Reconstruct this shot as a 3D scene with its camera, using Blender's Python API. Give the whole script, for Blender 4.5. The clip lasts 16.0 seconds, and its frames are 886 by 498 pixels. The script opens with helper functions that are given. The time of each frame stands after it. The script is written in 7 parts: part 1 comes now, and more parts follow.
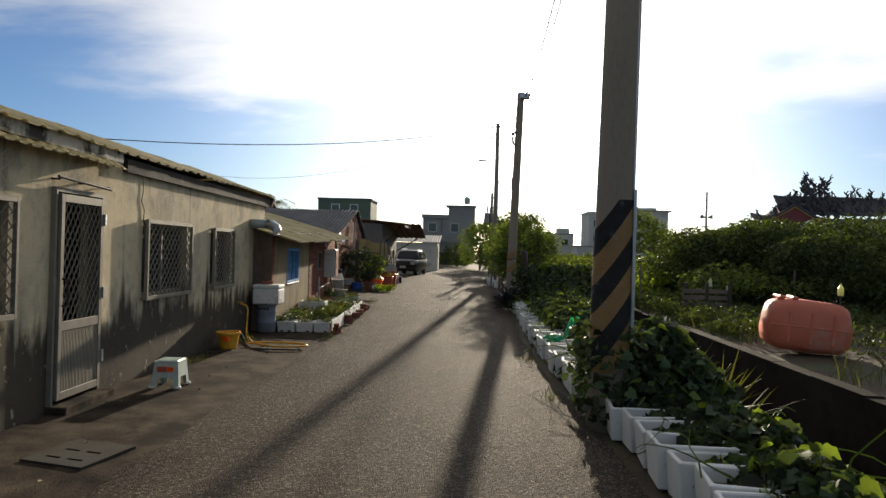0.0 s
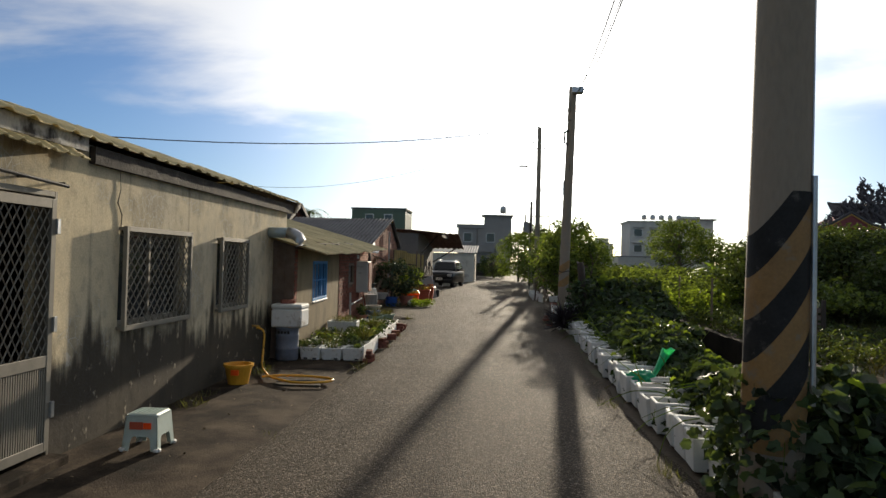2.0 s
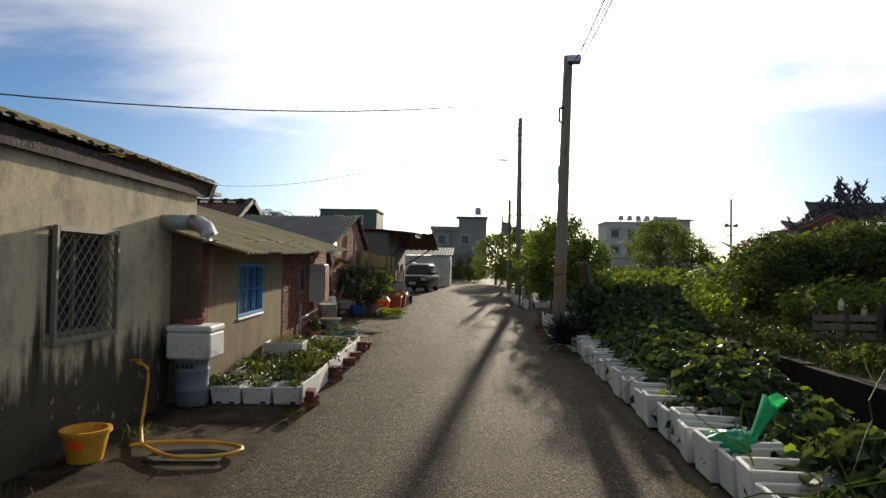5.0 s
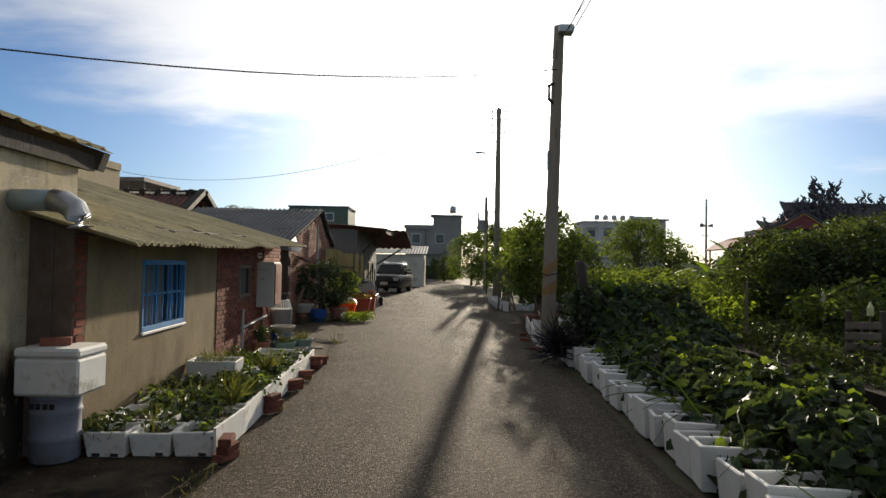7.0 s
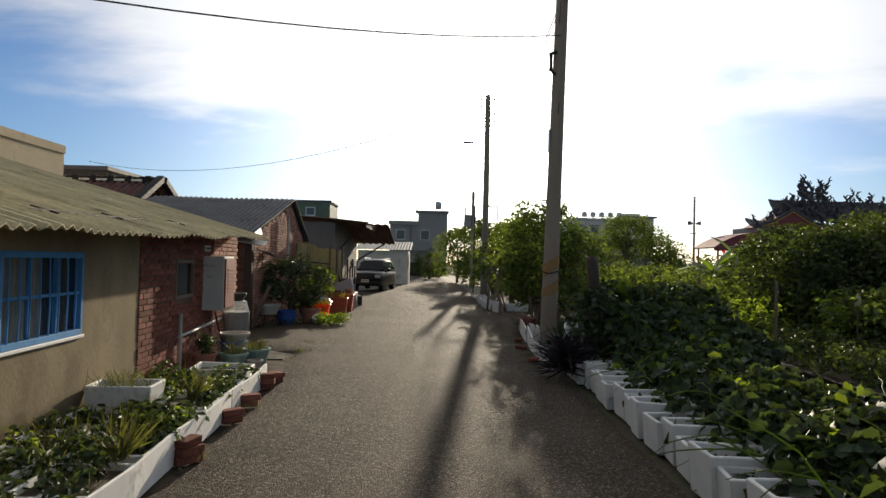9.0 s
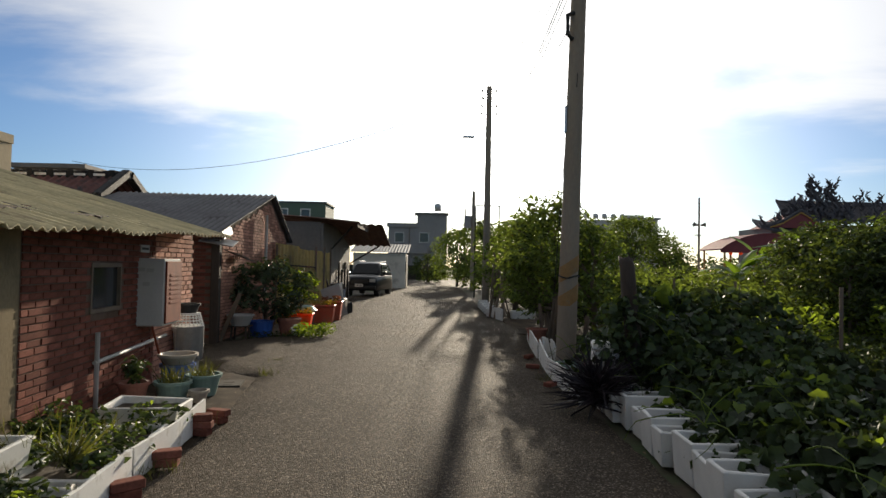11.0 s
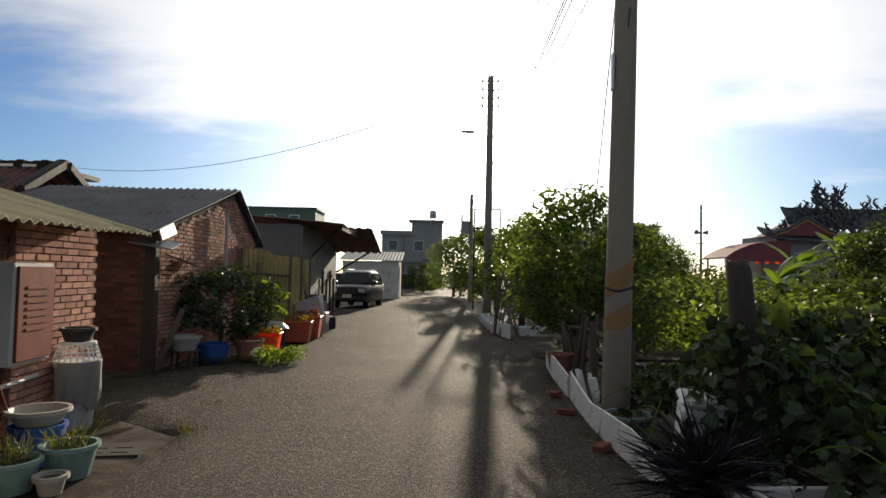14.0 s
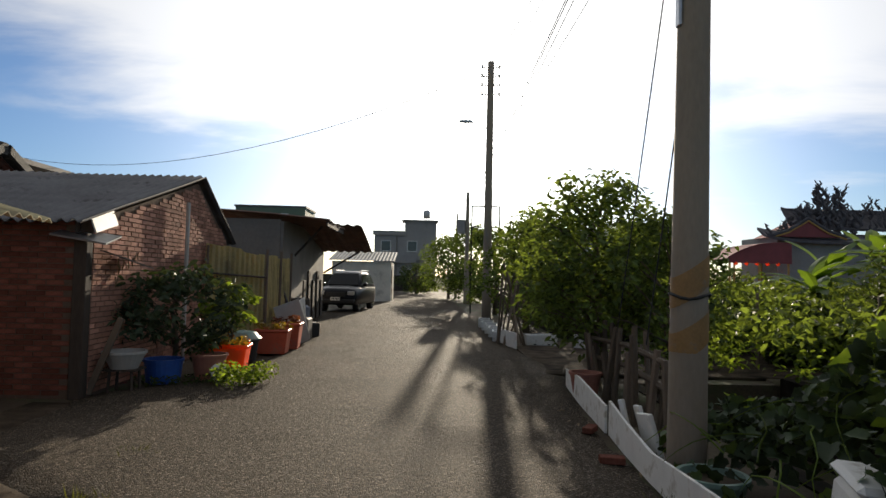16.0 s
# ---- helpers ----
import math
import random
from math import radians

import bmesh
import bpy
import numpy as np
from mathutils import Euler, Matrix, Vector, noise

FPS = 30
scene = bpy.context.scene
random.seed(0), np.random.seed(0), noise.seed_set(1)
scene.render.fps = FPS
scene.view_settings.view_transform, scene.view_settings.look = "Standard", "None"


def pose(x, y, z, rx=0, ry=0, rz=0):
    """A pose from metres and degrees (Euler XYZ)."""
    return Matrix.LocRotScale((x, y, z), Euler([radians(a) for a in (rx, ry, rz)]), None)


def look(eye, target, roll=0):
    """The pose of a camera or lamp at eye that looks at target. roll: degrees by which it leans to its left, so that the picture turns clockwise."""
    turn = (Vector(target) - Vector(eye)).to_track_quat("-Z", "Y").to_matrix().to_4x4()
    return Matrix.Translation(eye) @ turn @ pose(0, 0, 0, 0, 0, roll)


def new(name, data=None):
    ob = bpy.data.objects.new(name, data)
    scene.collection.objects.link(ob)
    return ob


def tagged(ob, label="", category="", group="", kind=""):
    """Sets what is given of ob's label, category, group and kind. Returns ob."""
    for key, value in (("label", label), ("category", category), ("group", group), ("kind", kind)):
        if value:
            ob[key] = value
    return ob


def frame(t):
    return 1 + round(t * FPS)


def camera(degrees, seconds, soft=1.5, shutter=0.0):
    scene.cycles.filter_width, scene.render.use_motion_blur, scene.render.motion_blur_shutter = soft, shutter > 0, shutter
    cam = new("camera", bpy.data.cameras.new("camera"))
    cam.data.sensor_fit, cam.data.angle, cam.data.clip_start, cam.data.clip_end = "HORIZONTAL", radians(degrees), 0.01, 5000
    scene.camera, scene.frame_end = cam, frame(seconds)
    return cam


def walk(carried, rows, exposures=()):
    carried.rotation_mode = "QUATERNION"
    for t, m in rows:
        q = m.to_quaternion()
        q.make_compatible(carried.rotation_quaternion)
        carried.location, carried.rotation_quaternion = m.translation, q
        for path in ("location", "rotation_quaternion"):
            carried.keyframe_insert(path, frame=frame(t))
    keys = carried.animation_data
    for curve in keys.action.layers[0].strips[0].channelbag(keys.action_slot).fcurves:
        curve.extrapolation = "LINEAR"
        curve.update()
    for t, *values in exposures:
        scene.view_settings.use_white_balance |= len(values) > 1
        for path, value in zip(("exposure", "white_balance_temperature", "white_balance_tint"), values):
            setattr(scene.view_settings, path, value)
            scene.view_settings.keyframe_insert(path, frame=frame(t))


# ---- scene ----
cam = camera(71.0, 16.0)
# seconds, eye x, y, z in metres, then yaw, pitch and roll in degrees
ROWS = [
    (0, -0.076, 0.083, 1.578, 3.44, 0.25, -1.56),
    (0.5, -0.213, 0.561, 1.603, 4.90, 0.52, -1.77),
    (1, -0.306, 1.006, 1.587, 5.92, 0.72, -1.71),
    (1.5, -0.361, 1.444, 1.613, 6.50, 0.92, -1.50),
    (2, -0.475, 1.897, 1.621, 6.54, 1.11, -1.47),
    (2.5, -0.546, 2.369, 1.595, 6.51, 1.18, -1.49),
    (3, -0.556, 2.840, 1.613, 6.48, 1.27, -1.26),
    (3.5, -0.626, 3.283, 1.595, 6.34, 1.35, -1.35),
    (4, -0.700, 3.756, 1.599, 5.58, 1.40, -1.27),
    (6.5, -0.862, 6.226, 1.553, 2.47, 1.53, -0.95),
    (7, -0.888, 6.665, 1.563, 1.74, 1.49, -1.07),
    (7.5, -0.857, 7.107, 1.553, 0.83, 1.39, -1.03),
    (8, -0.870, 7.543, 1.561, 0.52, 1.34, -1.15),
    (8.5, -0.923, 7.995, 1.571, 0.43, 1.27, -1.39),
    (9, -0.923, 8.433, 1.548, 0.37, 1.24, -1.35),
    (11.5, -0.871, 10.699, 1.545, 0.39, 1.56, -1.15),
    (12, -0.877, 11.115, 1.556, 0.28, 1.50, -1.18),
    (12.5, -0.856, 11.588, 1.570, 0.17, 1.68, -1.03),
    (13, -0.876, 11.985, 1.555, 0.14, 2.01, -1.06),
    (13.5, -0.931, 12.433, 1.558, 0.05, 2.11, -1.22),
    (14, -0.956, 12.848, 1.531, -0.10, 2.37, -1.16),
    (14.5, -0.984, 13.290, 1.532, -0.14, 2.52, -1.15),
    (15, -1.048, 13.761, 1.518, -0.22, 2.58, -1.28),
    (15.5, -1.074, 14.202, 1.507, -0.63, 2.59, -1.21),
    (16, -1.050, 14.626, 1.531, -0.74, 2.50, -1.29),
]
walk(cam, [(t, pose(x, y, z, 90 + pitch, roll, yaw)) for t, x, y, z, yaw, pitch, roll in ROWS])

# ---- world, sun, exposure ----
SUN_AZ, SUN_EL = 4.3, 12.2
SUN_DIR = Vector((math.sin(radians(SUN_AZ)) * math.cos(radians(SUN_EL)), math.cos(radians(SUN_AZ)) * math.cos(radians(SUN_EL)), math.sin(radians(SUN_EL))))
scene.view_settings.exposure = 0.38


def make_world():
    w = bpy.data.worlds.new("sky")
    scene.world = w
    w.use_nodes = True
    nt = w.node_tree
    nt.nodes.clear()
    N, L = nt.nodes.new, nt.links.new
    out, bg = N("ShaderNodeOutputWorld"), N("ShaderNodeBackground")
    sky = N("ShaderNodeTexSky")
    sky.sky_type, sky.sun_disc = "NISHITA", False
    sky.sun_elevation, sky.sun_rotation = radians(SUN_EL), radians(SUN_AZ)
    sky.air_density, sky.dust_density, sky.ozone_density = 1.0, 0.4, 3.0
    tc = N("ShaderNodeTexCoord")
    # thin high cloud: noise on the flat sheet above, brighter towards the sun as thin cloud is
    sep = N("ShaderNodeSeparateXYZ")
    L(tc.outputs["Generated"], sep.inputs[0])
    zc = math_node(nt, "MAXIMUM", sep.outputs[2], 0.0)
    za = math_node(nt, "ADD", zc, 0.12)
    px = math_node(nt, "DIVIDE", sep.outputs[0], za)
    py = math_node(nt, "DIVIDE", sep.outputs[1], za)
    comb = N("ShaderNodeCombineXYZ")
    L(px, comb.inputs[0]), L(py, comb.inputs[1])
    mp = N("ShaderNodeMapping")
    L(comb.outputs[0], mp.inputs[0])
    mp.inputs["Location"].default_value = (1.35, 0.55, 0)
    mp.inputs["Rotation"].default_value = (0, 0, radians(-20))
    mp.inputs["Scale"].default_value = (0.9, 1.5, 1)
    nz = N("ShaderNodeTexNoise")
    nz.inputs["Scale"].default_value, nz.inputs["Detail"].default_value, nz.inputs["Roughness"].default_value = 0.75, 7, 0.55
    nz.inputs["Distortion"].default_value = 0.35
    L(mp.outputs[0], nz.inputs[0])
    ramp = N("ShaderNodeMapRange")
    ramp.interpolation_type = "SMOOTHSTEP"
    ramp.inputs[1].default_value, ramp.inputs[2].default_value = 0.42, 0.72
    # the sheet thickens overhead and towards the east side of the sun
    high = math_node(nt, "MULTIPLY", math_node(nt, "SUBTRACT", sep.outputs[2], 0.225), 1.9)
    side = math_node(nt, "MULTIPLY", sep.outputs[0], 0.08)
    L(math_node(nt, "ADD", nz.outputs[0], math_node(nt, "ADD", high, side)), ramp.inputs[0])
    dot = N("ShaderNodeVectorMath")
    dot.operation = "DOT_PRODUCT"
    nrm = N("ShaderNodeVectorMath")
    nrm.operation = "NORMALIZE"
    L(tc.outputs["Generated"], nrm.inputs[0])
    L(nrm.outputs[0], dot.inputs[0])
    dot.inputs[1].default_value = SUN_DIR
    d0 = math_node(nt, "MAXIMUM", dot.outputs["Value"], 0.0)
    wide = math_node(nt, "POWER", d0, 16.0)
    tight = math_node(nt, "POWER", d0, 175.0)
    halo = math_node(nt, "ADD", math_node(nt, "MULTIPLY", wide, SKY_WIDE), math_node(nt, "MULTIPLY", tight, SKY_TIGHT))
    # haze glow round the sun
    glow = N("ShaderNodeMixRGB")
    glow.blend_type = "ADD"
    glow.inputs[0].default_value = 1.0
    tint = N("ShaderNodeMixRGB")
    tint.blend_type = "MULTIPLY"
    tint.inputs[0].default_value = 1.0
    tint.inputs[1].default_value = (1.0, 0.95, 0.86, 1)
    L(halo, tint.inputs[2])
    blue = N("ShaderNodeMixRGB")
    blue.blend_type = "MULTIPLY"
    blue.inputs[0].default_value = 1.0
    blue.inputs[2].default_value = (0.98, 1.14, 1.42, 1)
    L(sky.outputs[0], blue.inputs[1])
    L(blue.outputs[0], glow.inputs[1]), L(tint.outputs[0], glow.inputs[2])
    cl = N("ShaderNodeMixRGB")
    L(math_node(nt, "MULTIPLY", ramp.outputs[0], 0.85), cl.inputs[0])
    L(glow.outputs[0], cl.inputs[1])
    cb = N("ShaderNodeMixRGB")
    cb.blend_type = "ADD"
    cb.inputs[0].default_value = 1.0
    cb.inputs[1].default_value = (CLOUD, CLOUD * 1.02, CLOUD * 1.06, 1)
    fwd = N("ShaderNodeMixRGB")
    fwd.blend_type = "ADD"
    fwd.inputs[0].default_value = 1.0
    L(tint.outputs[0], fwd.inputs[1])
    L(math_node(nt, "MULTIPLY", math_node(nt, "POWER", d0, 2.0), CLOUD_FWD), fwd.inputs[2])
    L(fwd.outputs[0], cb.inputs[2])
    L(cb.outputs[0], cl.inputs[2])
    L(cl.outputs[0], bg.inputs[0])
    bg.inputs[1].default_value = SKY_STRENGTH
    L(bg.outputs[0], out.inputs[0])


def math_node(nt, op, a, b):
    n = nt.nodes.new("ShaderNodeMath")
    n.operation = op
    for i, v in enumerate((a, b)):
        if isinstance(v, (int, float)):
            n.inputs[i].default_value = v
        else:
            nt.links.new(v, n.inputs[i])
    return n.outputs[0]


SKY_STRENGTH, SKY_WIDE, SKY_TIGHT, CLOUD = 0.06, 15.0, 60.0, 3.5
CLOUD_FWD = 11.0
make_world()
sun_data = bpy.data.lights.new("sun", "SUN")
sun_data.energy, sun_data.angle, sun_data.color = 5.0, radians(0.6), (1.0, 0.86, 0.66)
sun = new("sun", sun_data)
sun.matrix_world = look(SUN_DIR * 200, (0, 0, 0))


# ---- materials ----
def material(name, color, rough=0.8, var=0.25, scale=3.0, fine=40.0, bump=0.15, metal=0.0, stain=None, stain_amt=0.0, stain_scale=1.2,
             spec=0.5, island=0.0, per_object=0.0, transl=0.0, stretch=(1, 1, 1), dirt_z=None, alpha_glass=False):
    """A procedural surface: colour varied at a broad and a fine scale, with bump; optional stains."""
    m = bpy.data.materials.new(name)
    m.use_nodes = True
    nt = m.node_tree
    N, L = nt.nodes.new, nt.links.new
    bs = nt.nodes["Principled BSDF"]
    tc = N("ShaderNodeTexCoord")
    mp = N("ShaderNodeMapping")
    mp.inputs["Scale"].default_value = stretch
    L(tc.outputs["Object"], mp.inputs[0])
    n1, n2 = N("ShaderNodeTexNoise"), N("ShaderNodeTexNoise")
    n1.inputs["Scale"].default_value, n1.inputs["Detail"].default_value = scale, 6
    n2.inputs["Scale"].default_value, n2.inputs["Detail"].default_value = fine, 4
    L(mp.outputs[0], n1.inputs[0]), L(mp.outputs[0], n2.inputs[0])
    s = math_node(nt, "ADD", math_node(nt, "MULTIPLY", n1.outputs[0], 0.65), math_node(nt, "MULTIPLY", n2.outputs[0], 0.35))
    mr = N("ShaderNodeMapRange")
    mr.inputs[1].default_value, mr.inputs[2].default_value = 0.32, 0.68
    mr.inputs[3].default_value, mr.inputs[4].default_value = 1 - var, 1 + var
    L(s, mr.inputs[0])
    val = mr.outputs[0]
    if island:
        g = N("ShaderNodeNewGeometry")
        val = math_node(nt, "MULTIPLY", val, math_node(nt, "ADD", math_node(nt, "MULTIPLY", g.outputs["Random Per Island"], 2 * island), 1 - island))
    if per_object:
        oi = N("ShaderNodeObjectInfo")
        val = math_node(nt, "MULTIPLY", val, math_node(nt, "ADD", math_node(nt, "MULTIPLY", oi.outputs["Random"], 2 * per_object), 1 - per_object))
    mul = N("ShaderNodeMixRGB")
    mul.blend_type = "MULTIPLY"
    mul.inputs[0].default_value = 1.0
    mul.inputs[1].default_value = (*color, 1)
    L(val, mul.inputs[2])
    col = mul.outputs[0]
    if stain:
        n3 = N("ShaderNodeTexNoise")
        n3.inputs["Scale"].default_value, n3.inputs["Detail"].default_value, n3.inputs["Roughness"].default_value = stain_scale, 8, 0.65
        L(mp.outputs[0], n3.inputs[0])
        r3 = N("ShaderNodeMapRange")
        r3.inputs[1].default_value, r3.inputs[2].default_value = 0.62 - 0.25 * stain_amt, 0.74 - 0.2 * stain_amt
        L(n3.outputs[0], r3.inputs[0])
        fac = r3.outputs[0]
        if dirt_z:
            # soiling that creeps up from the foot of a wall, with a ragged upper edge
            sp = N("ShaderNodeSeparateXYZ")
            L(tc.outputs["Object"], sp.inputs[0])
            up = math_node(nt, "ADD", sp.outputs[2], math_node(nt, "MULTIPLY", n3.outputs[0], -dirt_z * 2.6))
            r4 = N("ShaderNodeMapRange")
            r4.inputs[1].default_value, r4.inputs[2].default_value = -0.12 * dirt_z, -0.75 * dirt_z
            L(up, r4.inputs[0])
            fac = math_node(nt, "MAXIMUM", math_node(nt, "MULTIPLY", fac, 0.55), math_node(nt, "MINIMUM", r4.outputs[0], 0.93))
        mx = N("ShaderNodeMixRGB")
        L(fac, mx.inputs[0])
        L(col, mx.inputs[1])
        mx.inputs[2].default_value = (*stain, 1)
        col = mx.outputs[0]
    L(col, bs.inputs["Base Color"])
    bs.inputs["Roughness"].default_value = rough
    bs.inputs["Metallic"].default_value = metal
    bs.inputs["Specular IOR Level"].default_value = spec
    if bump:
        b = N("ShaderNodeBump")
        b.inputs["Strength"].default_value = min(1.0, bump)
        b.inputs["Distance"].default_value = 0.02
        L(s, b.inputs["Height"])
        L(b.outputs[0], bs.inputs["Normal"])
    if transl:
        tr = N("ShaderNodeBsdfTranslucent")
        mt = N("ShaderNodeMixRGB")
        mt.blend_type = "MULTIPLY"
        mt.inputs[0].default_value = 1.0
        mt.inputs[2].default_value = (1.9, 1.7, 0.55, 1)
        L(col, mt.inputs[1])
        L(mt.outputs[0], tr.inputs[0])
        ms = N("ShaderNodeMixShader")
        ms.inputs[0].default_value = transl
        L(bs.outputs[0], ms.inputs[1]), L(tr.outputs[0], ms.inputs[2])
        L(ms.outputs[0], nt.nodes["Material Output"].inputs[0])
    return m


M = {}


def asphalt():
    m = bpy.data.materials.new("asphalt")
    m.use_nodes = True
    nt = m.node_tree
    N, L = nt.nodes.new, nt.links.new
    bs = nt.nodes["Principled BSDF"]
    tc = N("ShaderNodeTexCoord")
    vo = N("ShaderNodeTexVoronoi")
    vo.inputs["Scale"].default_value = 85
    L(tc.outputs["Object"], vo.inputs[0])
    sep = N("ShaderNodeSeparateColor")
    L(vo.outputs["Color"], sep.inputs[0])
    stone = math_node(nt, "POWER", sep.outputs[0], 6.0)
    n1, n2 = N("ShaderNodeTexNoise"), N("ShaderNodeTexNoise")
    n1.inputs["Scale"].default_value, n1.inputs["Detail"].default_value = 0.55, 7
    n2.inputs["Scale"].default_value, n2.inputs["Detail"].default_value = 18, 5
    L(tc.outputs["Object"], n1.inputs[0]), L(tc.outputs["Object"], n2.inputs[0])
    v = math_node(nt, "ADD", math_node(nt, "MULTIPLY", stone, 2.7), math_node(nt, "ADD", math_node(nt, "MULTIPLY", n1.outputs[0], 0.95), math_node(nt, "MULTIPLY", n2.outputs[0], 0.6)))
    mul = N("ShaderNodeMixRGB")
    mul.blend_type = "MULTIPLY"
    mul.inputs[0].default_value = 1.0
    mul.inputs[1].default_value = (0.074, 0.061, 0.047, 1)
    L(v, mul.inputs[2])
    L(mul.outputs[0], bs.inputs["Base Color"])
    L(math_node(nt, "ADD", math_node(nt, "MULTIPLY", sep.outputs[1], 0.3), 0.65), bs.inputs["Roughness"])
    L(math_node(nt, "ADD", math_node(nt, "MULTIPLY", math_node(nt, "POWER", sep.outputs[1], 8.0), 0.6), 0.022), bs.inputs["Specular IOR Level"])
    b = N("ShaderNodeBump")
    b.inputs["Strength"].default_value, b.inputs["Distance"].default_value = 1.0, 0.012
    hsum = math_node(nt, "ADD", math_node(nt, "MULTIPLY", vo.outputs["Distance"], -0.9), math_node(nt, "ADD", math_node(nt, "MULTIPLY", sep.outputs[2], 0.7), math_node(nt, "MULTIPLY", n2.outputs[0], 0.8)))
    L(hsum, b.inputs["Height"])
    L(b.outputs[0], bs.inputs["Normal"])
    return m


def stucco():
    """Old beige stucco: grey mildew in patches, drips, crazing in paler lines, black mould climbing from the foot."""
    m = bpy.data.materials.new("stained_stucco")
    m.use_nodes = True
    nt = m.node_tree
    N, L = nt.nodes.new, nt.links.new
    bs = nt.nodes["Principled BSDF"]
    tc = N("ShaderNodeTexCoord")

    def nz(scale, detail, stretch=(1, 1, 1), rough=0.6):
        mp = N("ShaderNodeMapping")
        mp.inputs["Scale"].default_value = stretch
        L(tc.outputs["Object"], mp.inputs[0])
        n = N("ShaderNodeTexNoise")
        n.inputs["Scale"].default_value, n.inputs["Detail"].default_value, n.inputs["Roughness"].default_value = scale, detail, rough
        L(mp.outputs[0], n.inputs[0])
        return n.outputs[0]

    def ramp(v, a, b, lo=0.0, hi=1.0):
        r = N("ShaderNodeMapRange")
        r.interpolation_type = "SMOOTHSTEP"
        for k, x in enumerate((a, b, lo, hi)):
            r.inputs[k + 1].default_value = x
        L(v, r.inputs[0])
        return r.outputs[0]

    def mix(f, a, b):
        x = N("ShaderNodeMixRGB")
        L(f, x.inputs[0])
        for k, c in ((1, a), (2, b)):
            if isinstance(c, tuple):
                x.inputs[k].default_value = (*c, 1)
            else:
                L(c, x.inputs[k])
        return x.outputs[0]
    broad, fine, drips, grain = nz(0.8, 6), nz(6, 8), nz(2.4, 7, (1.6, 1.6, 0.16)), nz(60, 4)
    col = mix(ramp(broad, 0.35, 0.65), (0.66, 0.555, 0.365), (0.55, 0.48, 0.345))
    col = mix(ramp(fine, 0.45, 0.75, 0, 0.5), col, (0.24, 0.215, 0.165))
    col = mix(ramp(drips, 0.57, 0.70, 0, 0.6), col, (0.13, 0.115, 0.09))
    # fine crazing where the paint has lifted
    vo = N("ShaderNodeTexVoronoi")
    vo.feature = "DISTANCE_TO_EDGE"
    vo.inputs["Scale"].default_value = 9.0
    L(tc.outputs["Object"], vo.inputs[0])
    patch = ramp(nz(0.9, 3), 0.48, 0.57, 0, 0.42)
    col = mix(patch, col, (0.19, 0.165, 0.12))
    craze = math_node(nt, "MULTIPLY", ramp(vo.outputs["Distance"], 0.035, 0.015), ramp(nz(0.9, 3), 0.49, 0.56, 0, 0.9))
    col = mix(craze, col, (0.50, 0.47, 0.40))
    sp = N("ShaderNodeSeparateXYZ")
    L(tc.outputs["Object"], sp.inputs[0])
    z = sp.outputs[2]
    edge = math_node(nt, "ADD", math_node(nt, "MULTIPLY", drips, 1.5), math_node(nt, "ADD", math_node(nt, "MULTIPLY", broad, 0.7), math_node(nt, "MULTIPLY", fine, 0.35)))
    mould = ramp(math_node(nt, "SUBTRACT", z, math_node(nt, "SUBTRACT", edge, 0.40)), 0.16, -0.22, 0, 0.92)
    flakes = ramp(fine, 0.60, 0.66, 1.0, 0.35)
    col = mix(math_node(nt, "MULTIPLY", mould, flakes), col, (0.034, 0.029, 0.024))
    # grime just under the eave
    top = math_node(nt, "MULTIPLY", ramp(math_node(nt, "ADD", z, math_node(nt, "MULTIPLY", drips, 0.5)), 2.55, 2.85), 0.8)
    col = mix(top, col, (0.05, 0.045, 0.04))
    g = N("ShaderNodeMixRGB")
    g.blend_type = "MULTIPLY"
    g.inputs[0].default_value = 1.0
    L(col, g.inputs[1])
    L(ramp(grain, 0.3, 0.7, 0.85, 1.12), g.inputs[2])
    L(g.outputs[0], bs.inputs["Base Color"])
    bs.inputs["Roughness"].default_value, bs.inputs["Specular IOR Level"].default_value = 0.9, 0.2
    b = N("ShaderNodeBump")
    b.inputs["Strength"].default_value, b.inputs["Distance"].default_value = 0.5, 0.012
    L(math_node(nt, "ADD", math_node(nt, "MULTIPLY", grain, 0.35), fine), b.inputs["Height"])
    L(b.outputs[0], bs.inputs["Normal"])
    return m


M["asphalt"] = asphalt()
M["apron"] = material("worn_concrete", (0.066, 0.051, 0.037), 0.92, 0.75, 3.0, 75, 1.0, stain=(0.024, 0.020, 0.016), stain_amt=0.55, stain_scale=1.6, spec=0.05)
M["soil"] = material("soil", (0.075, 0.055, 0.035), 0.95, 0.5, 1.0, 20, 0.9, stain=(0.05, 0.07, 0.025), stain_amt=0.5, stain_scale=0.5)
M["stucco"] = stucco()
M["plaster"] = material("yellow_plaster", (0.255, 0.206, 0.130), 0.9, 0.28, 1.0, 30, 0.4, stain=(0.14, 0.11, 0.07), stain_amt=0.5, stain_scale=1.4, stretch=(1, 1, 0.8), dirt_z=0.3, spec=0.06)
M["brick"] = material("red_brick", (0.20, 0.078, 0.057), 0.88, 0.45, 4, 50, 0.5, per_object=0.3, island=0.25, spec=0.06)
M["mortar"] = material("mortar", (0.15, 0.11, 0.085), 0.95, 0.3, 5, 60, 0.4, stain=(0.09, 0.06, 0.045), stain_amt=0.4, spec=0.06)
M["tin_tan"] = material("tan_metal_sheet", (0.50, 0.41, 0.20), 0.7, 0.2, 1.5, 25, 0.15, stain=(0.14, 0.09, 0.05), stain_amt=0.2, stretch=(1, 0.4, 1))
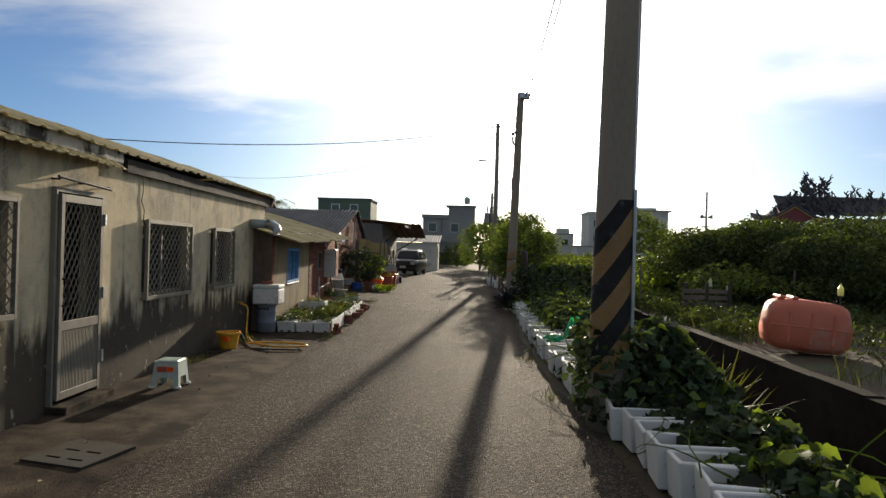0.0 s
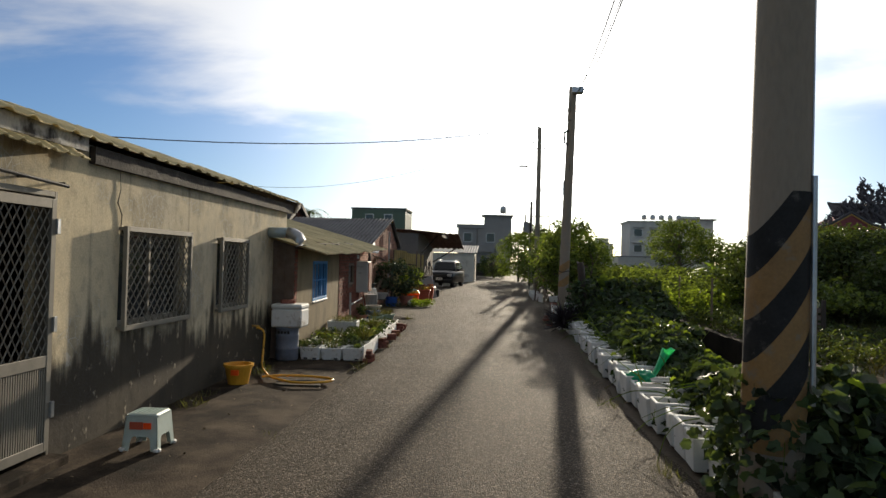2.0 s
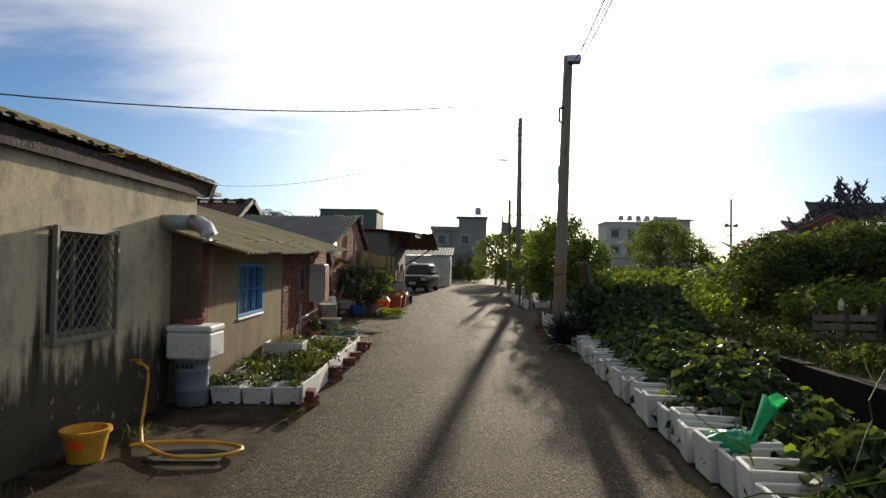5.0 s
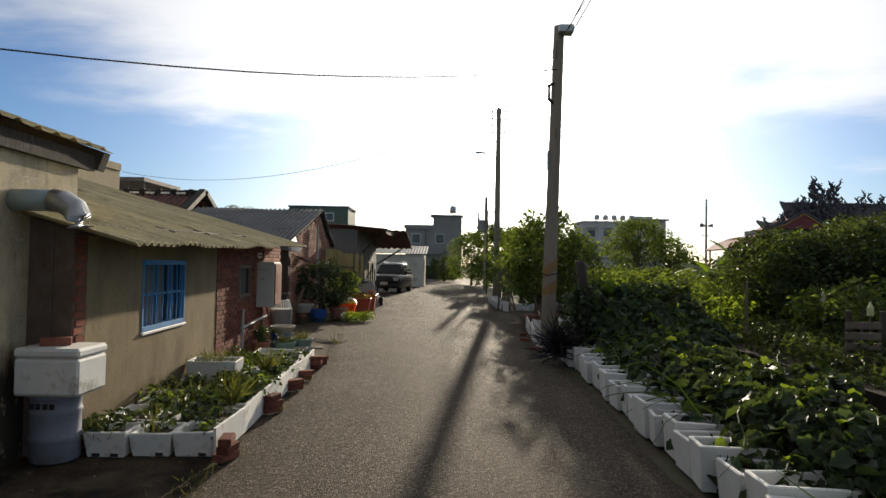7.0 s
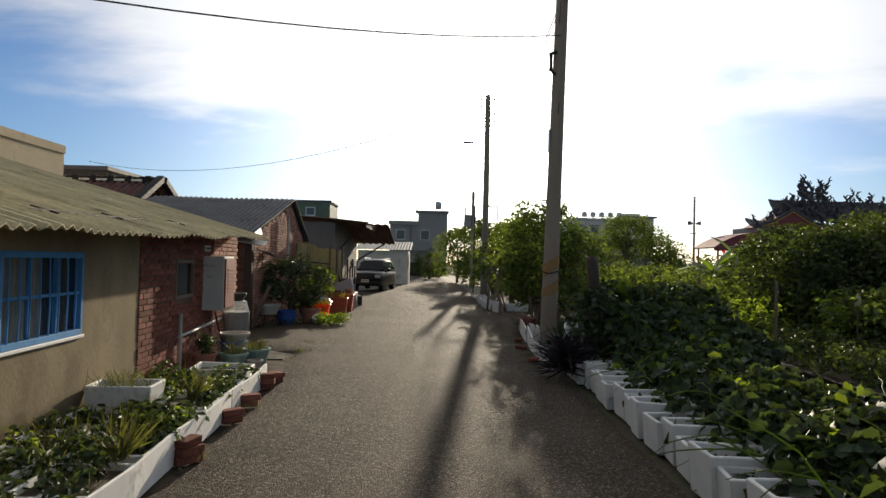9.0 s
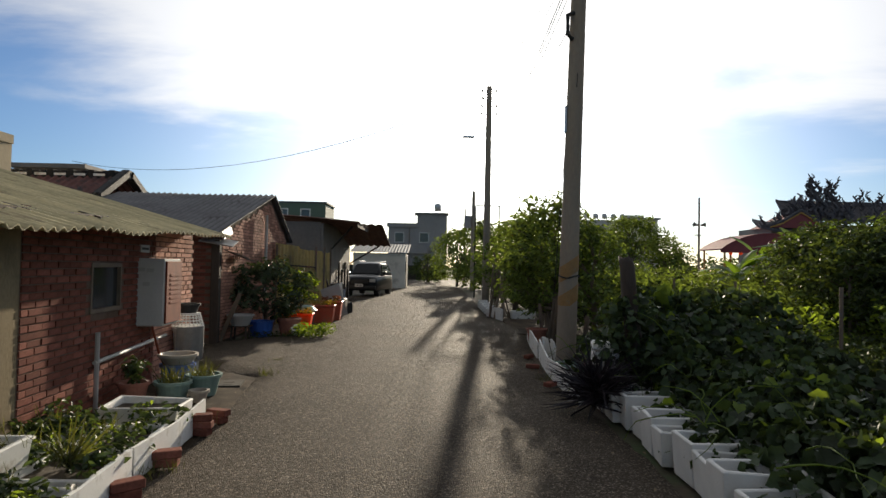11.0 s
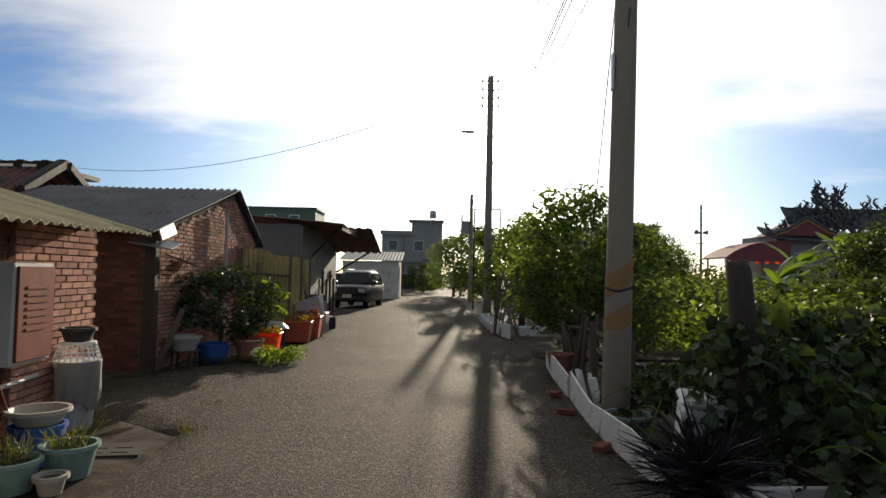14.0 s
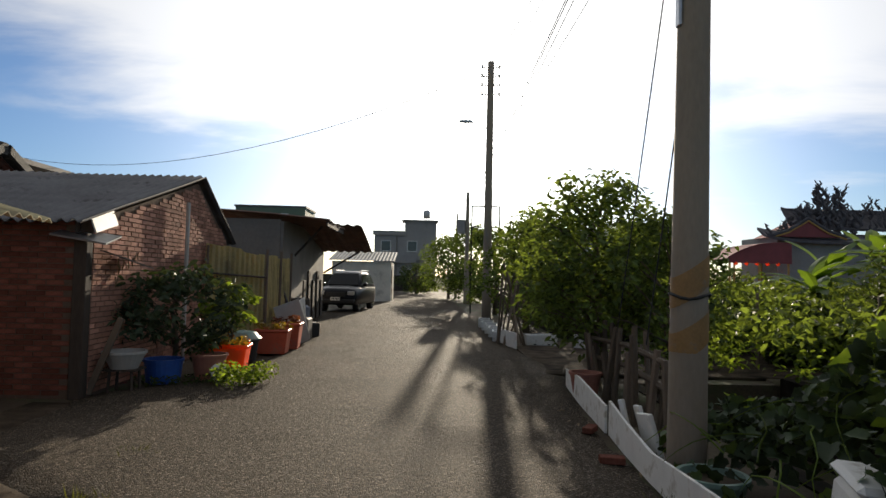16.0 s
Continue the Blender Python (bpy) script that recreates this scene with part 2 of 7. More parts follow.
M["tin_dark"] = material("weathered_dark_sheet", (0.085, 0.085, 0.092), 0.7, 0.45, 2, 25, 0.3, stain=(0.16, 0.15, 0.14), stain_amt=0.25)
M["dark_wood"] = material("dark_weathered_wood", (0.06, 0.045, 0.035), 0.85, 0.4, 3, 40, 0.4, stretch=(1, 1, 0.2))
M["wood"] = material("grey_weathered_wood", (0.17, 0.13, 0.095), 0.85, 0.35, 3, 40, 0.4, stretch=(1, 1, 0.2))
M["aluminium"] = material("brushed_aluminium", (0.24, 0.22, 0.18), 0.6, 0.15, 6, 60, 0.05, metal=0.1, spec=0.15)
M["steel"] = material("galvanised_steel", (0.45, 0.46, 0.47), 0.4, 0.2, 4, 30, 0.1, metal=0.85)
M["pole"] = material("concrete_pole", (0.27, 0.225, 0.172), 0.85, 0.18, 1.5, 40, 0.25, stain=(0.16, 0.14, 0.12), stain_amt=0.25, stretch=(1, 1, 0.3))
M["black"] = material("black_paint", (0.025, 0.025, 0.025), 0.6, 0.3, 5, 50, 0.2, stain=(0.12, 0.11, 0.10), stain_amt=0.2, stain_scale=6, spec=0.12)
M["yellow"] = material("faded_yellow_paint", (0.27, 0.155, 0.055), 0.65, 0.25, 5, 50, 0.2, stain=(0.2, 0.17, 0.12), stain_amt=0.3, stain_scale=6)
M["foam"] = material("white_polystyrene", (0.74, 0.74, 0.71), 0.75, 0.10, 5, 120, 0.2, stain=(0.42, 0.39, 0.33), stain_amt=0.3, stain_scale=5)
M["rubber"] = material("black_rubber", (0.02, 0.02, 0.02), 0.7, 0.2, 8, 60, 0.1)
M["dark_int"] = material("dim_interior_plaster", (0.18, 0.17, 0.15), 0.9, 0.2, 2, 20, 0.1)
M["concrete"] = material("old_concrete", (0.056, 0.050, 0.041), 0.9, 0.3, 1.5, 40, 0.4, stain=(0.05, 0.05, 0.045), stain_amt=0.5, stain_scale=1.1, spec=0.12)
# stained concrete, coloured near black for the shade in the ditch
M["ditch_concrete"] = material("shade_black_concrete", (0.026, 0.022, 0.018), 0.95, 0.35, 1.5, 30, 0.4, stain=(0.012, 0.011, 0.009), stain_amt=0.5, stain_scale=1.1, spec=0.06)
M["white_paint"] = material("white_paint", (0.72, 0.72, 0.70), 0.55, 0.06, 4, 40, 0.08, stain=(0.4, 0.37, 0.32), stain_amt=0.1, stain_scale=4)
M["leaf_vine"] = material("vine_leaf", (0.042, 0.066, 0.032), 0.55, 0.25, 6, 40, 0.3, island=0.7, spec=0.25, transl=0.26)
M["leaf_tree"] = material("tree_leaf", (0.088, 0.128, 0.042), 0.6, 0.2, 6, 40, 0.1, island=0.6, spec=0.3, transl=0.44)
M["leaf_dark"] = material("dark_leaf", (0.050, 0.074, 0.028), 0.6, 0.2, 6, 40, 0.1, island=0.65, spec=0.25, transl=0.3)
M["leaf_bright"] = material("bright_leaf", (0.11, 0.165, 0.035), 0.6, 0.2, 6, 40, 0.1, island=0.4, spec=0.25, transl=0.53)
M["grass"] = material("grass_blade", (0.075, 0.085, 0.03), 0.6, 0.2, 6, 40, 0.1, island=0.5, transl=0.35)
M["bark"] = material("bark", (0.11, 0.085, 0.06), 0.9, 0.35, 6, 60, 0.6, stretch=(1, 1, 0.3))
M["far_grey"] = material("far_grey_render", (0.30, 0.29, 0.28), 0.85, 0.12, 0.6, 8, 0.1, stain=(0.2, 0.19, 0.18), stain_amt=0.3, stain_scale=0.3)
M["far_white"] = material("far_white_render", (0.58, 0.57, 0.53), 0.85, 0.1, 0.5, 8, 0.1, stain=(0.42, 0.41, 0.38), stain_amt=0.3, stain_scale=0.3)
M["far_green"] = material("green_cladding", (0.10, 0.15, 0.11), 0.7, 0.12, 0.8, 10, 0.1)
M["dark_glass"] = material("dark_window_glass", (0.03, 0.035, 0.04), 0.12, 0.1, 2, 10, 0.0, spec=0.6)


def grooved(name, color, dirt_shade, pitch, amount):
    """A ribbed sheet, weathered in patches, its grooves coloured darker for grime and for the shade between ribs."""
    m = material(name, color, 0.75, 0.35, 1.6, 25, 0.25, stain=dirt_shade, stain_amt=0.25)
    nt = m.node_tree
    bs = nt.nodes["Principled BSDF"]
    link = bs.inputs["Base Color"].links[0]
    source = link.from_socket
    tc, sp = nt.nodes.new("ShaderNodeTexCoord"), nt.nodes.new("ShaderNodeSeparateXYZ")
    nt.links.new(tc.outputs["Object"], sp.inputs[0])
    nz = nt.nodes.new("ShaderNodeTexNoise")
    nz.inputs["Scale"].default_value = 1.3
    nt.links.new(tc.outputs["Object"], nz.inputs[0])
    # shade between the ribs, painted as a dark stripe along each groove
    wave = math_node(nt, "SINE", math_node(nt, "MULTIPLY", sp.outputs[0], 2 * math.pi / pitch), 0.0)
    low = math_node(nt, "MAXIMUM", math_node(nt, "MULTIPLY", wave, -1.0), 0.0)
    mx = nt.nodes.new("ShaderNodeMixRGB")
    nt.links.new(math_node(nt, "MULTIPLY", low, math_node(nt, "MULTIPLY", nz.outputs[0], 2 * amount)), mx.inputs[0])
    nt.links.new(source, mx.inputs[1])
    mx.inputs[2].default_value = (*dirt_shade, 1)
    nt.links.new(mx.outputs[0], bs.inputs["Base Color"])
    return m


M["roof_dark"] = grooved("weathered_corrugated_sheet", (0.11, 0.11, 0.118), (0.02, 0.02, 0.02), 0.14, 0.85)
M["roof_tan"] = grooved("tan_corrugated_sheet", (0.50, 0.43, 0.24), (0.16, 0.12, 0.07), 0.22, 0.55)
M["rotten"] = material("rotten_black_timber", (0.034, 0.028, 0.023), 0.9, 0.5, 5, 40, 0.6, stain=(0.12, 0.10, 0.08), stain_amt=0.12, stain_scale=7)
M["flaky"] = material("flaking_white_board", (0.46, 0.45, 0.42), 0.9, 0.25, 3, 40, 0.3, stain=(0.03, 0.027, 0.024), stain_amt=0.75, stain_scale=3.0)


# ---- plan ----
# The plan counts the lane's length in paces and its width in metres.
PACE, SLANT = 0.658, 0.0366


def along(x, y):
    """Metres along the lane for a spot of the plan."""
    return PACE * y + SLANT * x


def spots(pts):
    return [(p[0], along(p[0], p[1]), p[2]) for p in pts]


def placed(m, long=False):
    """The place of a thing in metres; a long thing has its length along the lane drawn in paces too."""
    if long:
        return Matrix(((1, 0, 0, 0), (SLANT, PACE, 0, 0), (0, 0, 1, 0), (0, 0, 0, 1))) @ m
    m = m.copy()
    m.translation.y = along(m.translation.x, m.translation.y)
    return m


# ---- mesh helpers ----
def part(name, bm, mat, parent=None, label="", smooth=False):
    me = bpy.data.meshes.new(name)
    bm.to_mesh(me)
    bm.free()
    if smooth:
        for p in me.polygons:
            p.use_smooth = True
    me.materials.append(mat)
    ob = new(name, me)
    if parent is not None:
        ob.parent = parent
    if label:
        ob["label"] = label
    return ob


def solid(name, bm, mat, m=None, label="", category="", group="", kind="", smooth=False):
    ob = part(name, bm, mat, None, "", smooth)
    if m is not None:
        ob.matrix_world = placed(m)
    return tagged(ob, label, category, group, kind)


def thing(name, m, label="", category="", group="", kind="", long=False):
    ob = new(name)
    ob.empty_display_size = 0.2
    ob.matrix_world = placed(m, long)
    return tagged(ob, label, category, group, kind)


def raw(name, verts, faces, mat, parent=None, label="", smooth=False):
    me = bpy.data.meshes.new(name)
    me.from_pydata(verts, [], faces)
    me.update()
    if smooth:
        for p in me.polygons:
            p.use_smooth = True
    me.materials.append(mat)
    ob = new(name, me)
    if parent is not None:
        ob.parent = parent
    if label:
        ob["label"] = label
    return ob


def box(bm, x0, y0, z0, x1, y1, z1, bevel=0.0, m=None):
    r = bmesh.ops.create_cube(bm, size=1.0)
    vs = r["verts"]
    mm = Matrix.Translation(((x0 + x1) / 2, (y0 + y1) / 2, (z0 + z1) / 2)) @ Matrix.Diagonal((abs(x1 - x0), abs(y1 - y0), abs(z1 - z0), 1))
    if m is not None:
        mm = m @ mm
    bmesh.ops.transform(bm, matrix=mm, verts=vs)
    if bevel:
        es = list({e for v in vs for e in v.link_edges})
        bmesh.ops.bevel(bm, geom=es, offset=bevel, segments=1, affect="EDGES")
    return bm


def bx(x0, y0, z0, x1, y1, z1, bevel=0.0, m=None):
    return box(bmesh.new(), x0, y0, z0, x1, y1, z1, bevel, m)


def tube(bm, pts, radii, sides=8, cap=True):
    """A tapered tube through points."""
    pts = [Vector(p) for p in pts]
    if isinstance(radii, (int, float)):
        radii = [radii] * len(pts)
    rings = []
    for i, p in enumerate(pts):
        d = (pts[min(i + 1, len(pts) - 1)] - pts[max(i - 1, 0)]).normalized()
        a = d.orthogonal().normalized() if abs(d.z) > 0.95 else d.cross(Vector((0, 0, 1))).normalized()
        if abs(d.z) > 0.95:
            a = (Vector((1, 0, 0)) - d * d.x).normalized()
        b = d.cross(a)
        rings.append([bm.verts.new(p + (a * math.cos(2 * math.pi * k / sides) + b * math.sin(2 * math.pi * k / sides)) * radii[i]) for k in range(sides)])
    for r0, r1 in zip(rings, rings[1:]):
        for k in range(sides):
            bm.faces.new((r0[k], r0[(k + 1) % sides], r1[(k + 1) % sides], r1[k]))
    if cap:
        bm.faces.new(rings[0][::-1]), bm.faces.new(rings[-1])
    return bm


def lathe(bm, prof, sides=24, m=None):
    """Turn a profile of (radius, z) round z; open at both ends."""
    rings = []
    for r, z in prof:
        rings.append([bm.verts.new((r * math.cos(2 * math.pi * k / sides), r * math.sin(2 * math.pi * k / sides), z)) for k in range(sides)])
    for a, b in zip(rings, rings[1:]):
        for k in range(sides):
            bm.faces.new((a[k], a[(k + 1) % sides], b[(k + 1) % sides], b[k]))
    if prof[0][0] > 1e-4:
        bm.faces.new(rings[0][::-1])
    if prof[-1][0] > 1e-4:
        bm.faces.new(rings[-1])
    if m is not None:
        bmesh.ops.transform(bm, matrix=m, verts=[v for r in rings for v in r])
    return bm


def wall_panel(u0, u1, z0, z1, t, holes):
    """A wall in the local xz plane, from y = 0 to y = t, with rectangular holes (u0, u1, z0, z1)."""
    bm = bmesh.new()
    us = sorted({u0, u1, *[h[0] for h in holes], *[h[1] for h in holes]})
    zs = sorted({z0, z1, *[h[2] for h in holes], *[h[3] for h in holes]})
    us = [u for u in us if u0 <= u <= u1]
    zs = [z for z in zs if z0 <= z <= z1]
    vm = {}

    def v(i, k, j):
        key = (i, k, j)
        if key not in vm:
            vm[key] = bm.verts.new((us[i], k * t, zs[j]))
        return vm[key]

    def full(i, j):
        if not (0 <= i < len(us) - 1 and 0 <= j < len(zs) - 1):
            return False
        cu, cz = (us[i] + us[i + 1]) / 2, (zs[j] + zs[j + 1]) / 2
        return not any(h[0] < cu < h[1] and h[2] < cz < h[3] for h in holes)

    for i in range(len(us) - 1):
        for j in range(len(zs) - 1):
            if not full(i, j):
                continue
            bm.faces.new((v(i, 0, j), v(i + 1, 0, j), v(i + 1, 0, j + 1), v(i, 0, j + 1)))
            bm.faces.new((v(i, 1, j), v(i, 1, j + 1), v(i + 1, 1, j + 1), v(i + 1, 1, j)))
            if not full(i - 1, j):
                bm.faces.new((v(i, 0, j), v(i, 0, j + 1), v(i, 1, j + 1), v(i, 1, j)))
            if not full(i + 1, j):
                bm.faces.new((v(i + 1, 0, j), v(i + 1, 1, j), v(i + 1, 1, j + 1), v(i + 1, 0, j + 1)))
            if not full(i, j - 1):
                bm.faces.new((v(i, 0, j), v(i, 1, j), v(i + 1, 1, j), v(i + 1, 0, j)))
            if not full(i, j + 1):
                bm.faces.new((v(i, 0, j + 1), v(i + 1, 0, j + 1), v(i + 1, 1, j + 1), v(i, 1, j + 1)))
    return bm


def corrugated(u0, u1, p0, p1, pitch, height, thick=0.012, rib=None, waver=0.0, steps=4):
    """A ribbed sheet: ribs run from p0 = (y, z) to p1 = (y, z), side by side along x from u0 to u1."""
    bm = bmesh.new()
    rng = random.Random(int(u0 * 100) + 7)
    n = max(2, int((u1 - u0) / pitch * 6))
    top, bot = [], []
    d = Vector((p1[0] - p0[0], p1[1] - p0[1]))
    nv = Vector((-d.y, d.x)).normalized()
    if nv.y < 0:
        nv = -nv
    for j in range(steps + 1):
        f = j / steps
        ry, rz = p0[0] + d.x * f, p0[1] + d.y * f
        a, b = [], []
        for i in range(n + 1):
            u = u0 + (u1 - u0) * i / n
            ph = (u / pitch) % 1.0
            h = (height if ph < 0.34 else 0.0) if rib else height * (0.5 + 0.5 * math.sin(2 * math.pi * ph))
            w = waver * noise.noise((u * 0.8, f * 2.0, 3.3))
            o = 0.0
            if j == 0 and waver:
                o = -0.03 * noise.noise((math.floor(u / 0.9) * 3.7, 1.0, 0.5))
            a.append(bm.verts.new((u, ry + nv.x * (h + w) + o, rz + nv.y * (h + w))))
            b.append(bm.verts.new((u, ry + nv.x * (h + w - thick) + o, rz + nv.y * (h + w - thick))))
        top.append(a), bot.append(b)
    for j in range(steps):
        for i in range(n):
            bm.faces.new((top[j][i], top[j][i + 1], top[j + 1][i + 1], top[j + 1][i]))
            bm.faces.new((bot[j][i], bot[j + 1][i], bot[j + 1][i + 1], bot[j][i + 1]))
    for i in range(n):
        bm.faces.new((top[0][i], bot[0][i], bot[0][i + 1], top[0][i + 1]))
        bm.faces.new((top[-1][i], top[-1][i + 1], bot[-1][i + 1], bot[-1][i]))
    for j in range(steps):
        bm.faces.new((top[j][0], top[j + 1][0], bot[j + 1][0], bot[j][0]))
        bm.faces.new((top[j][-1], bot[j][-1], bot[j + 1][-1], top[j + 1][-1]))
    return bm


LEAF = {
    # outlines in the leaf's own plane (along, across); the middle rib is folded
    "oval": ([(0, 0), (0.3, 0.2), (0.65, 0.2), (1, 0), (0.65, -0.2), (0.3, -0.2)], [(0, 3, 2, 1), (0, 5, 4, 3)]),
    "lobed": ([(0, 0), (-0.12, 0.2), (0.06, 0.47), (0.34, 0.41), (0.56, 0.48), (0.74, 0.27), (1, 0), (0.74, -0.27), (0.56, -0.48), (0.34, -0.41), (0.06, -0.47), (-0.12, -0.2)],
              [(0, 3, 2, 1), (0, 6, 5, 4, 3), (0, 11, 10, 9), (0, 9, 8, 7, 6)]),
    "blade": ([(0, 0.015), (0.5, 0.02), (1, 0), (0.5, -0.02), (0, -0.015)], [(0, 4, 3, 1), (1, 3, 2)]),
}


def leaves(name, pts, sizes, mat, parent=None, shape="oval", up=0.5, seed=1, label="", droop=0.3, dirs=None):
    """Many single leaves at the given points, each turned its own way."""
    rng = np.random.default_rng(seed)
    outline, faces = LEAF[shape]
    o = np.array(outline)
    n = len(pts)
    pts = np.asarray(pts, dtype=float)
    az = rng.uniform(0, 2 * np.pi, n)
    d = np.stack([np.cos(az), np.sin(az), rng.normal(-droop, 0.35, n)], 1)
    if dirs is not None:
        d = np.asarray(dirs) + rng.normal(0, 0.15, (n, 3))
    d /= np.linalg.norm(d, axis=1)[:, None]
    nz = np.stack([rng.normal(0, 1 - up + 0.15, n), rng.normal(0, 1 - up + 0.15, n), np.full(n, up + 0.2)], 1)
    s = np.cross(nz, d)
    s /= np.linalg.norm(s, axis=1)[:, None] + 1e-9
    w = np.cross(d, s)
    sz = np.asarray(sizes)[:, None, None]
    fold = np.abs(o[:, 1]) * 0.35
    curl = -0.25 * o[:, 0] ** 2
    v = pts[:, None, :] + sz * (o[None, :, 0, None] * d[:, None, :] + o[None, :, 1, None] * s[:, None, :] + (fold + curl)[None, :, None] * w[:, None, :])
    k = len(outline)
    me = bpy.data.meshes.new(name)
    loops, starts, totals = [], [], []
    base = (np.arange(n) * k)
    me.vertices.add(n * k)
    me.vertices.foreach_set("co", v.reshape(-1))
    fl = [np.array(f) for f in faces]
    per = sum(len(f) for f in fl)
    allv = np.concatenate([np.concatenate(fl)[None, :] + base[:, None]], 0).reshape(-1)
    me.loops.add(n * per)
    me.loops.foreach_set("vertex_index", allv.astype(np.int32))
    lens = np.array([len(f) for f in fl])
    offs = np.concatenate([[0], np.cumsum(lens)[:-1]])
    st = (np.arange(n)[:, None] * per + offs[None, :]).reshape(-1)
    me.polygons.add(n * len(fl))
    me.polygons.foreach_set("loop_start", st.astype(np.int32))
    me.update(calc_edges=True)
    me.validate()
    me.materials.append(mat)
    ob = new(name, me)
    if parent is not None:
        ob.parent = parent
    if label:
        ob["label"] = label
    return ob


def clump_points(rng, centres, per, spread):
    """Points gathered in lumps round centres, so that the crown has gaps."""
    out = []
    for c in centres:
        q = rng.normal(0, 1, (per, 3))
        q /= np.linalg.norm(q, axis=1)[:, None]
        r = rng.uniform(0.35, 1.0, per) ** 0.6
        out.append(np.asarray(c)[None, :] + q * r[:, None] * np.asarray(spread)[None, :])
    return np.concatenate(out)


def tree(name, x, y, z, height, radius, mat, label, seed=1, lean=(0, 0), n_clump=60, per=60, leaf=0.12, trunk=0.09, low=0.25, shape="oval", squash=0.8):
    rng = np.random.default_rng(seed)
    th = thing(name, pose(x, y, z), label, "tree")
    bm = bmesh.new()
    top = Vector((lean[0], lean[1], height * 0.8))
    pts = [Vector((0, 0, -0.1)), Vector((lean[0] * 0.2 + 0.04, lean[1] * 0.2, height * 0.25)), Vector((lean[0] * 0.6 - 0.05, lean[1] * 0.6, height * 0.55)), top]
    tube(bm, pts, [trunk * 1.2, trunk, trunk * 0.7, trunk * 0.2], 8)
    cents = []
    for i in range(n_clump):
        h = rng.uniform(low, 1.0)
        a = rng.uniform(0, 2 * np.pi)
        prof = math.sin(math.pi * min(1.0, max(0.05, (h - low) / (1 - low) * 0.85 + 0.12))) ** 0.6
        r = radius * prof * rng.uniform(0.45, 1.05)
        c = np.array([lean[0] * h + r * math.cos(a), lean[1] * h + r * math.sin(a), height * h * (0.93 + 0.1 * rng.uniform())])
        cents.append(c)
        if i % 3 == 0:
            hb = max(0.12, h - rng.uniform(0.15, 0.35))
            b0 = Vector((lean[0] * hb, lean[1] * hb, height * hb))
            mid = b0.lerp(Vector(c), 0.55) + Vector((0, 0, 0.08 * height * 0.3))
            tube(bm, [b0, mid, Vector(c)], [trunk * 0.4, trunk * 0.22, 0.006], 5)
    part("trunk", bm, M["bark"], th, smooth=True)
    cs = radius * 0.26
    p = clump_points(rng, cents, per, (cs, cs, cs * squash))
    leaves("crown", p, rng.uniform(0.6, 1.25, len(p)) * leaf, mat, th, shape, up=0.45, seed=seed + 5)
    return th


# ---- ground, ditch, road ----
def make_ground():
    xs = [-700, -200, -60, -20, -8, -4, 0, 1.6, 1.95, 2.0, 2.3, 3.9, 4.28, 4.3, 6, 10, 20, 60, 200, 700]
    zs = [-0.04] * 8 + [-0.04, -0.9, -1.0, -1.0, -0.95, 0.0] + [0.0] * 6
    ys = [-80, -20, 0, 10, 20, 30, 36.4, 36.5, 45.5, 45.6, 60, 90, 150, 400, 1200]
    verts, faces = [], []
    for y in ys:
        for x, z in zip(xs, zs):
            verts.append((x, y, -0.03 if 36.4 < y < 45.6 and z < -0.5 else z))
    n = len(xs)
    for j in range(len(ys) - 1):
        for i in range(n - 1):
            faces.append((j * n + i, j * n + i + 1, (j + 1) * n + i + 1, (j + 1) * n + i))
    tagged(raw("ground", spots(verts), faces, M["soil"]), "bare brown soil with patches of grass", "ground", kind="structure")


LEFT_EDGE = [(-30, -2.3), (6, -2.6), (16, -2.75), (22, -2.95), (26.5, -3.25), (28.6, -3.45), (29.4, -4.2), (30.2, -5.1), (34.5, -5.3), (36, -4.4), (40, -4.0), (46, -4.2), (50, -5.2), (60, -5.8), (66, -4.6), (72, -4.2), (104, -7.5)]
RIGHT_EDGE = [(-30, 1.5), (6, 1.15), (12, 0.85), (18, 0.75), (25, 0.78), (28, 0.58), (31, 0.62), (35, 0.82), (39, 1.3), (42, 0.9), (45, 0.45), (50, 0.36), (60, 0.36), (75, 0.2), (104, -0.8)]


def edge_at(edge, y):
    return float(np.interp(y, [e[0] for e in edge], [e[1] for e in edge]))


def make_road():
    verts, faces = [], []
    ys = np.concatenate([np.arange(-30, 4, 0.5), np.arange(4, 34, 0.14), np.arange(34, 66, 0.5), np.arange(66, 110, 2.0)])
    n = 13
    for y in ys:
        l = edge_at(LEFT_EDGE, y) + 0.06 * noise.noise((y * 0.9, 0, 1.5)) + 0.03 * noise.noise((y * 3.1, 0, 9.5)) + 0.035 * noise.noise((y * 8.7, 0, 4.5))
        r = edge_at(RIGHT_EDGE, y) + 0.06 * noise.noise((y * 0.8, 5, 1.5)) + 0.03 * noise.noise((y * 2.9, 0, 2.5))
        for i in range(n):
            f = i / (n - 1)
            x = l + (r - l) * f
            z = 0.022 + 0.012 * (1 - (2 * f - 1) ** 2) + 0.008 * noise.noise((x * 0.7, y * 0.7, 0))
            if i in (0, n - 1):
                z = -0.03
            verts.append((x, y, z))
    for j in range(len(ys) - 1):
        for i in range(n - 1):
            faces.append((j * n + i, j * n + i + 1, (j + 1) * n + i + 1, (j + 1) * n + i))
    tagged(raw("road", spots(verts), faces, M["asphalt"], smooth=True), "narrow grey asphalt lane with rough aggregate", "road", kind="structure")


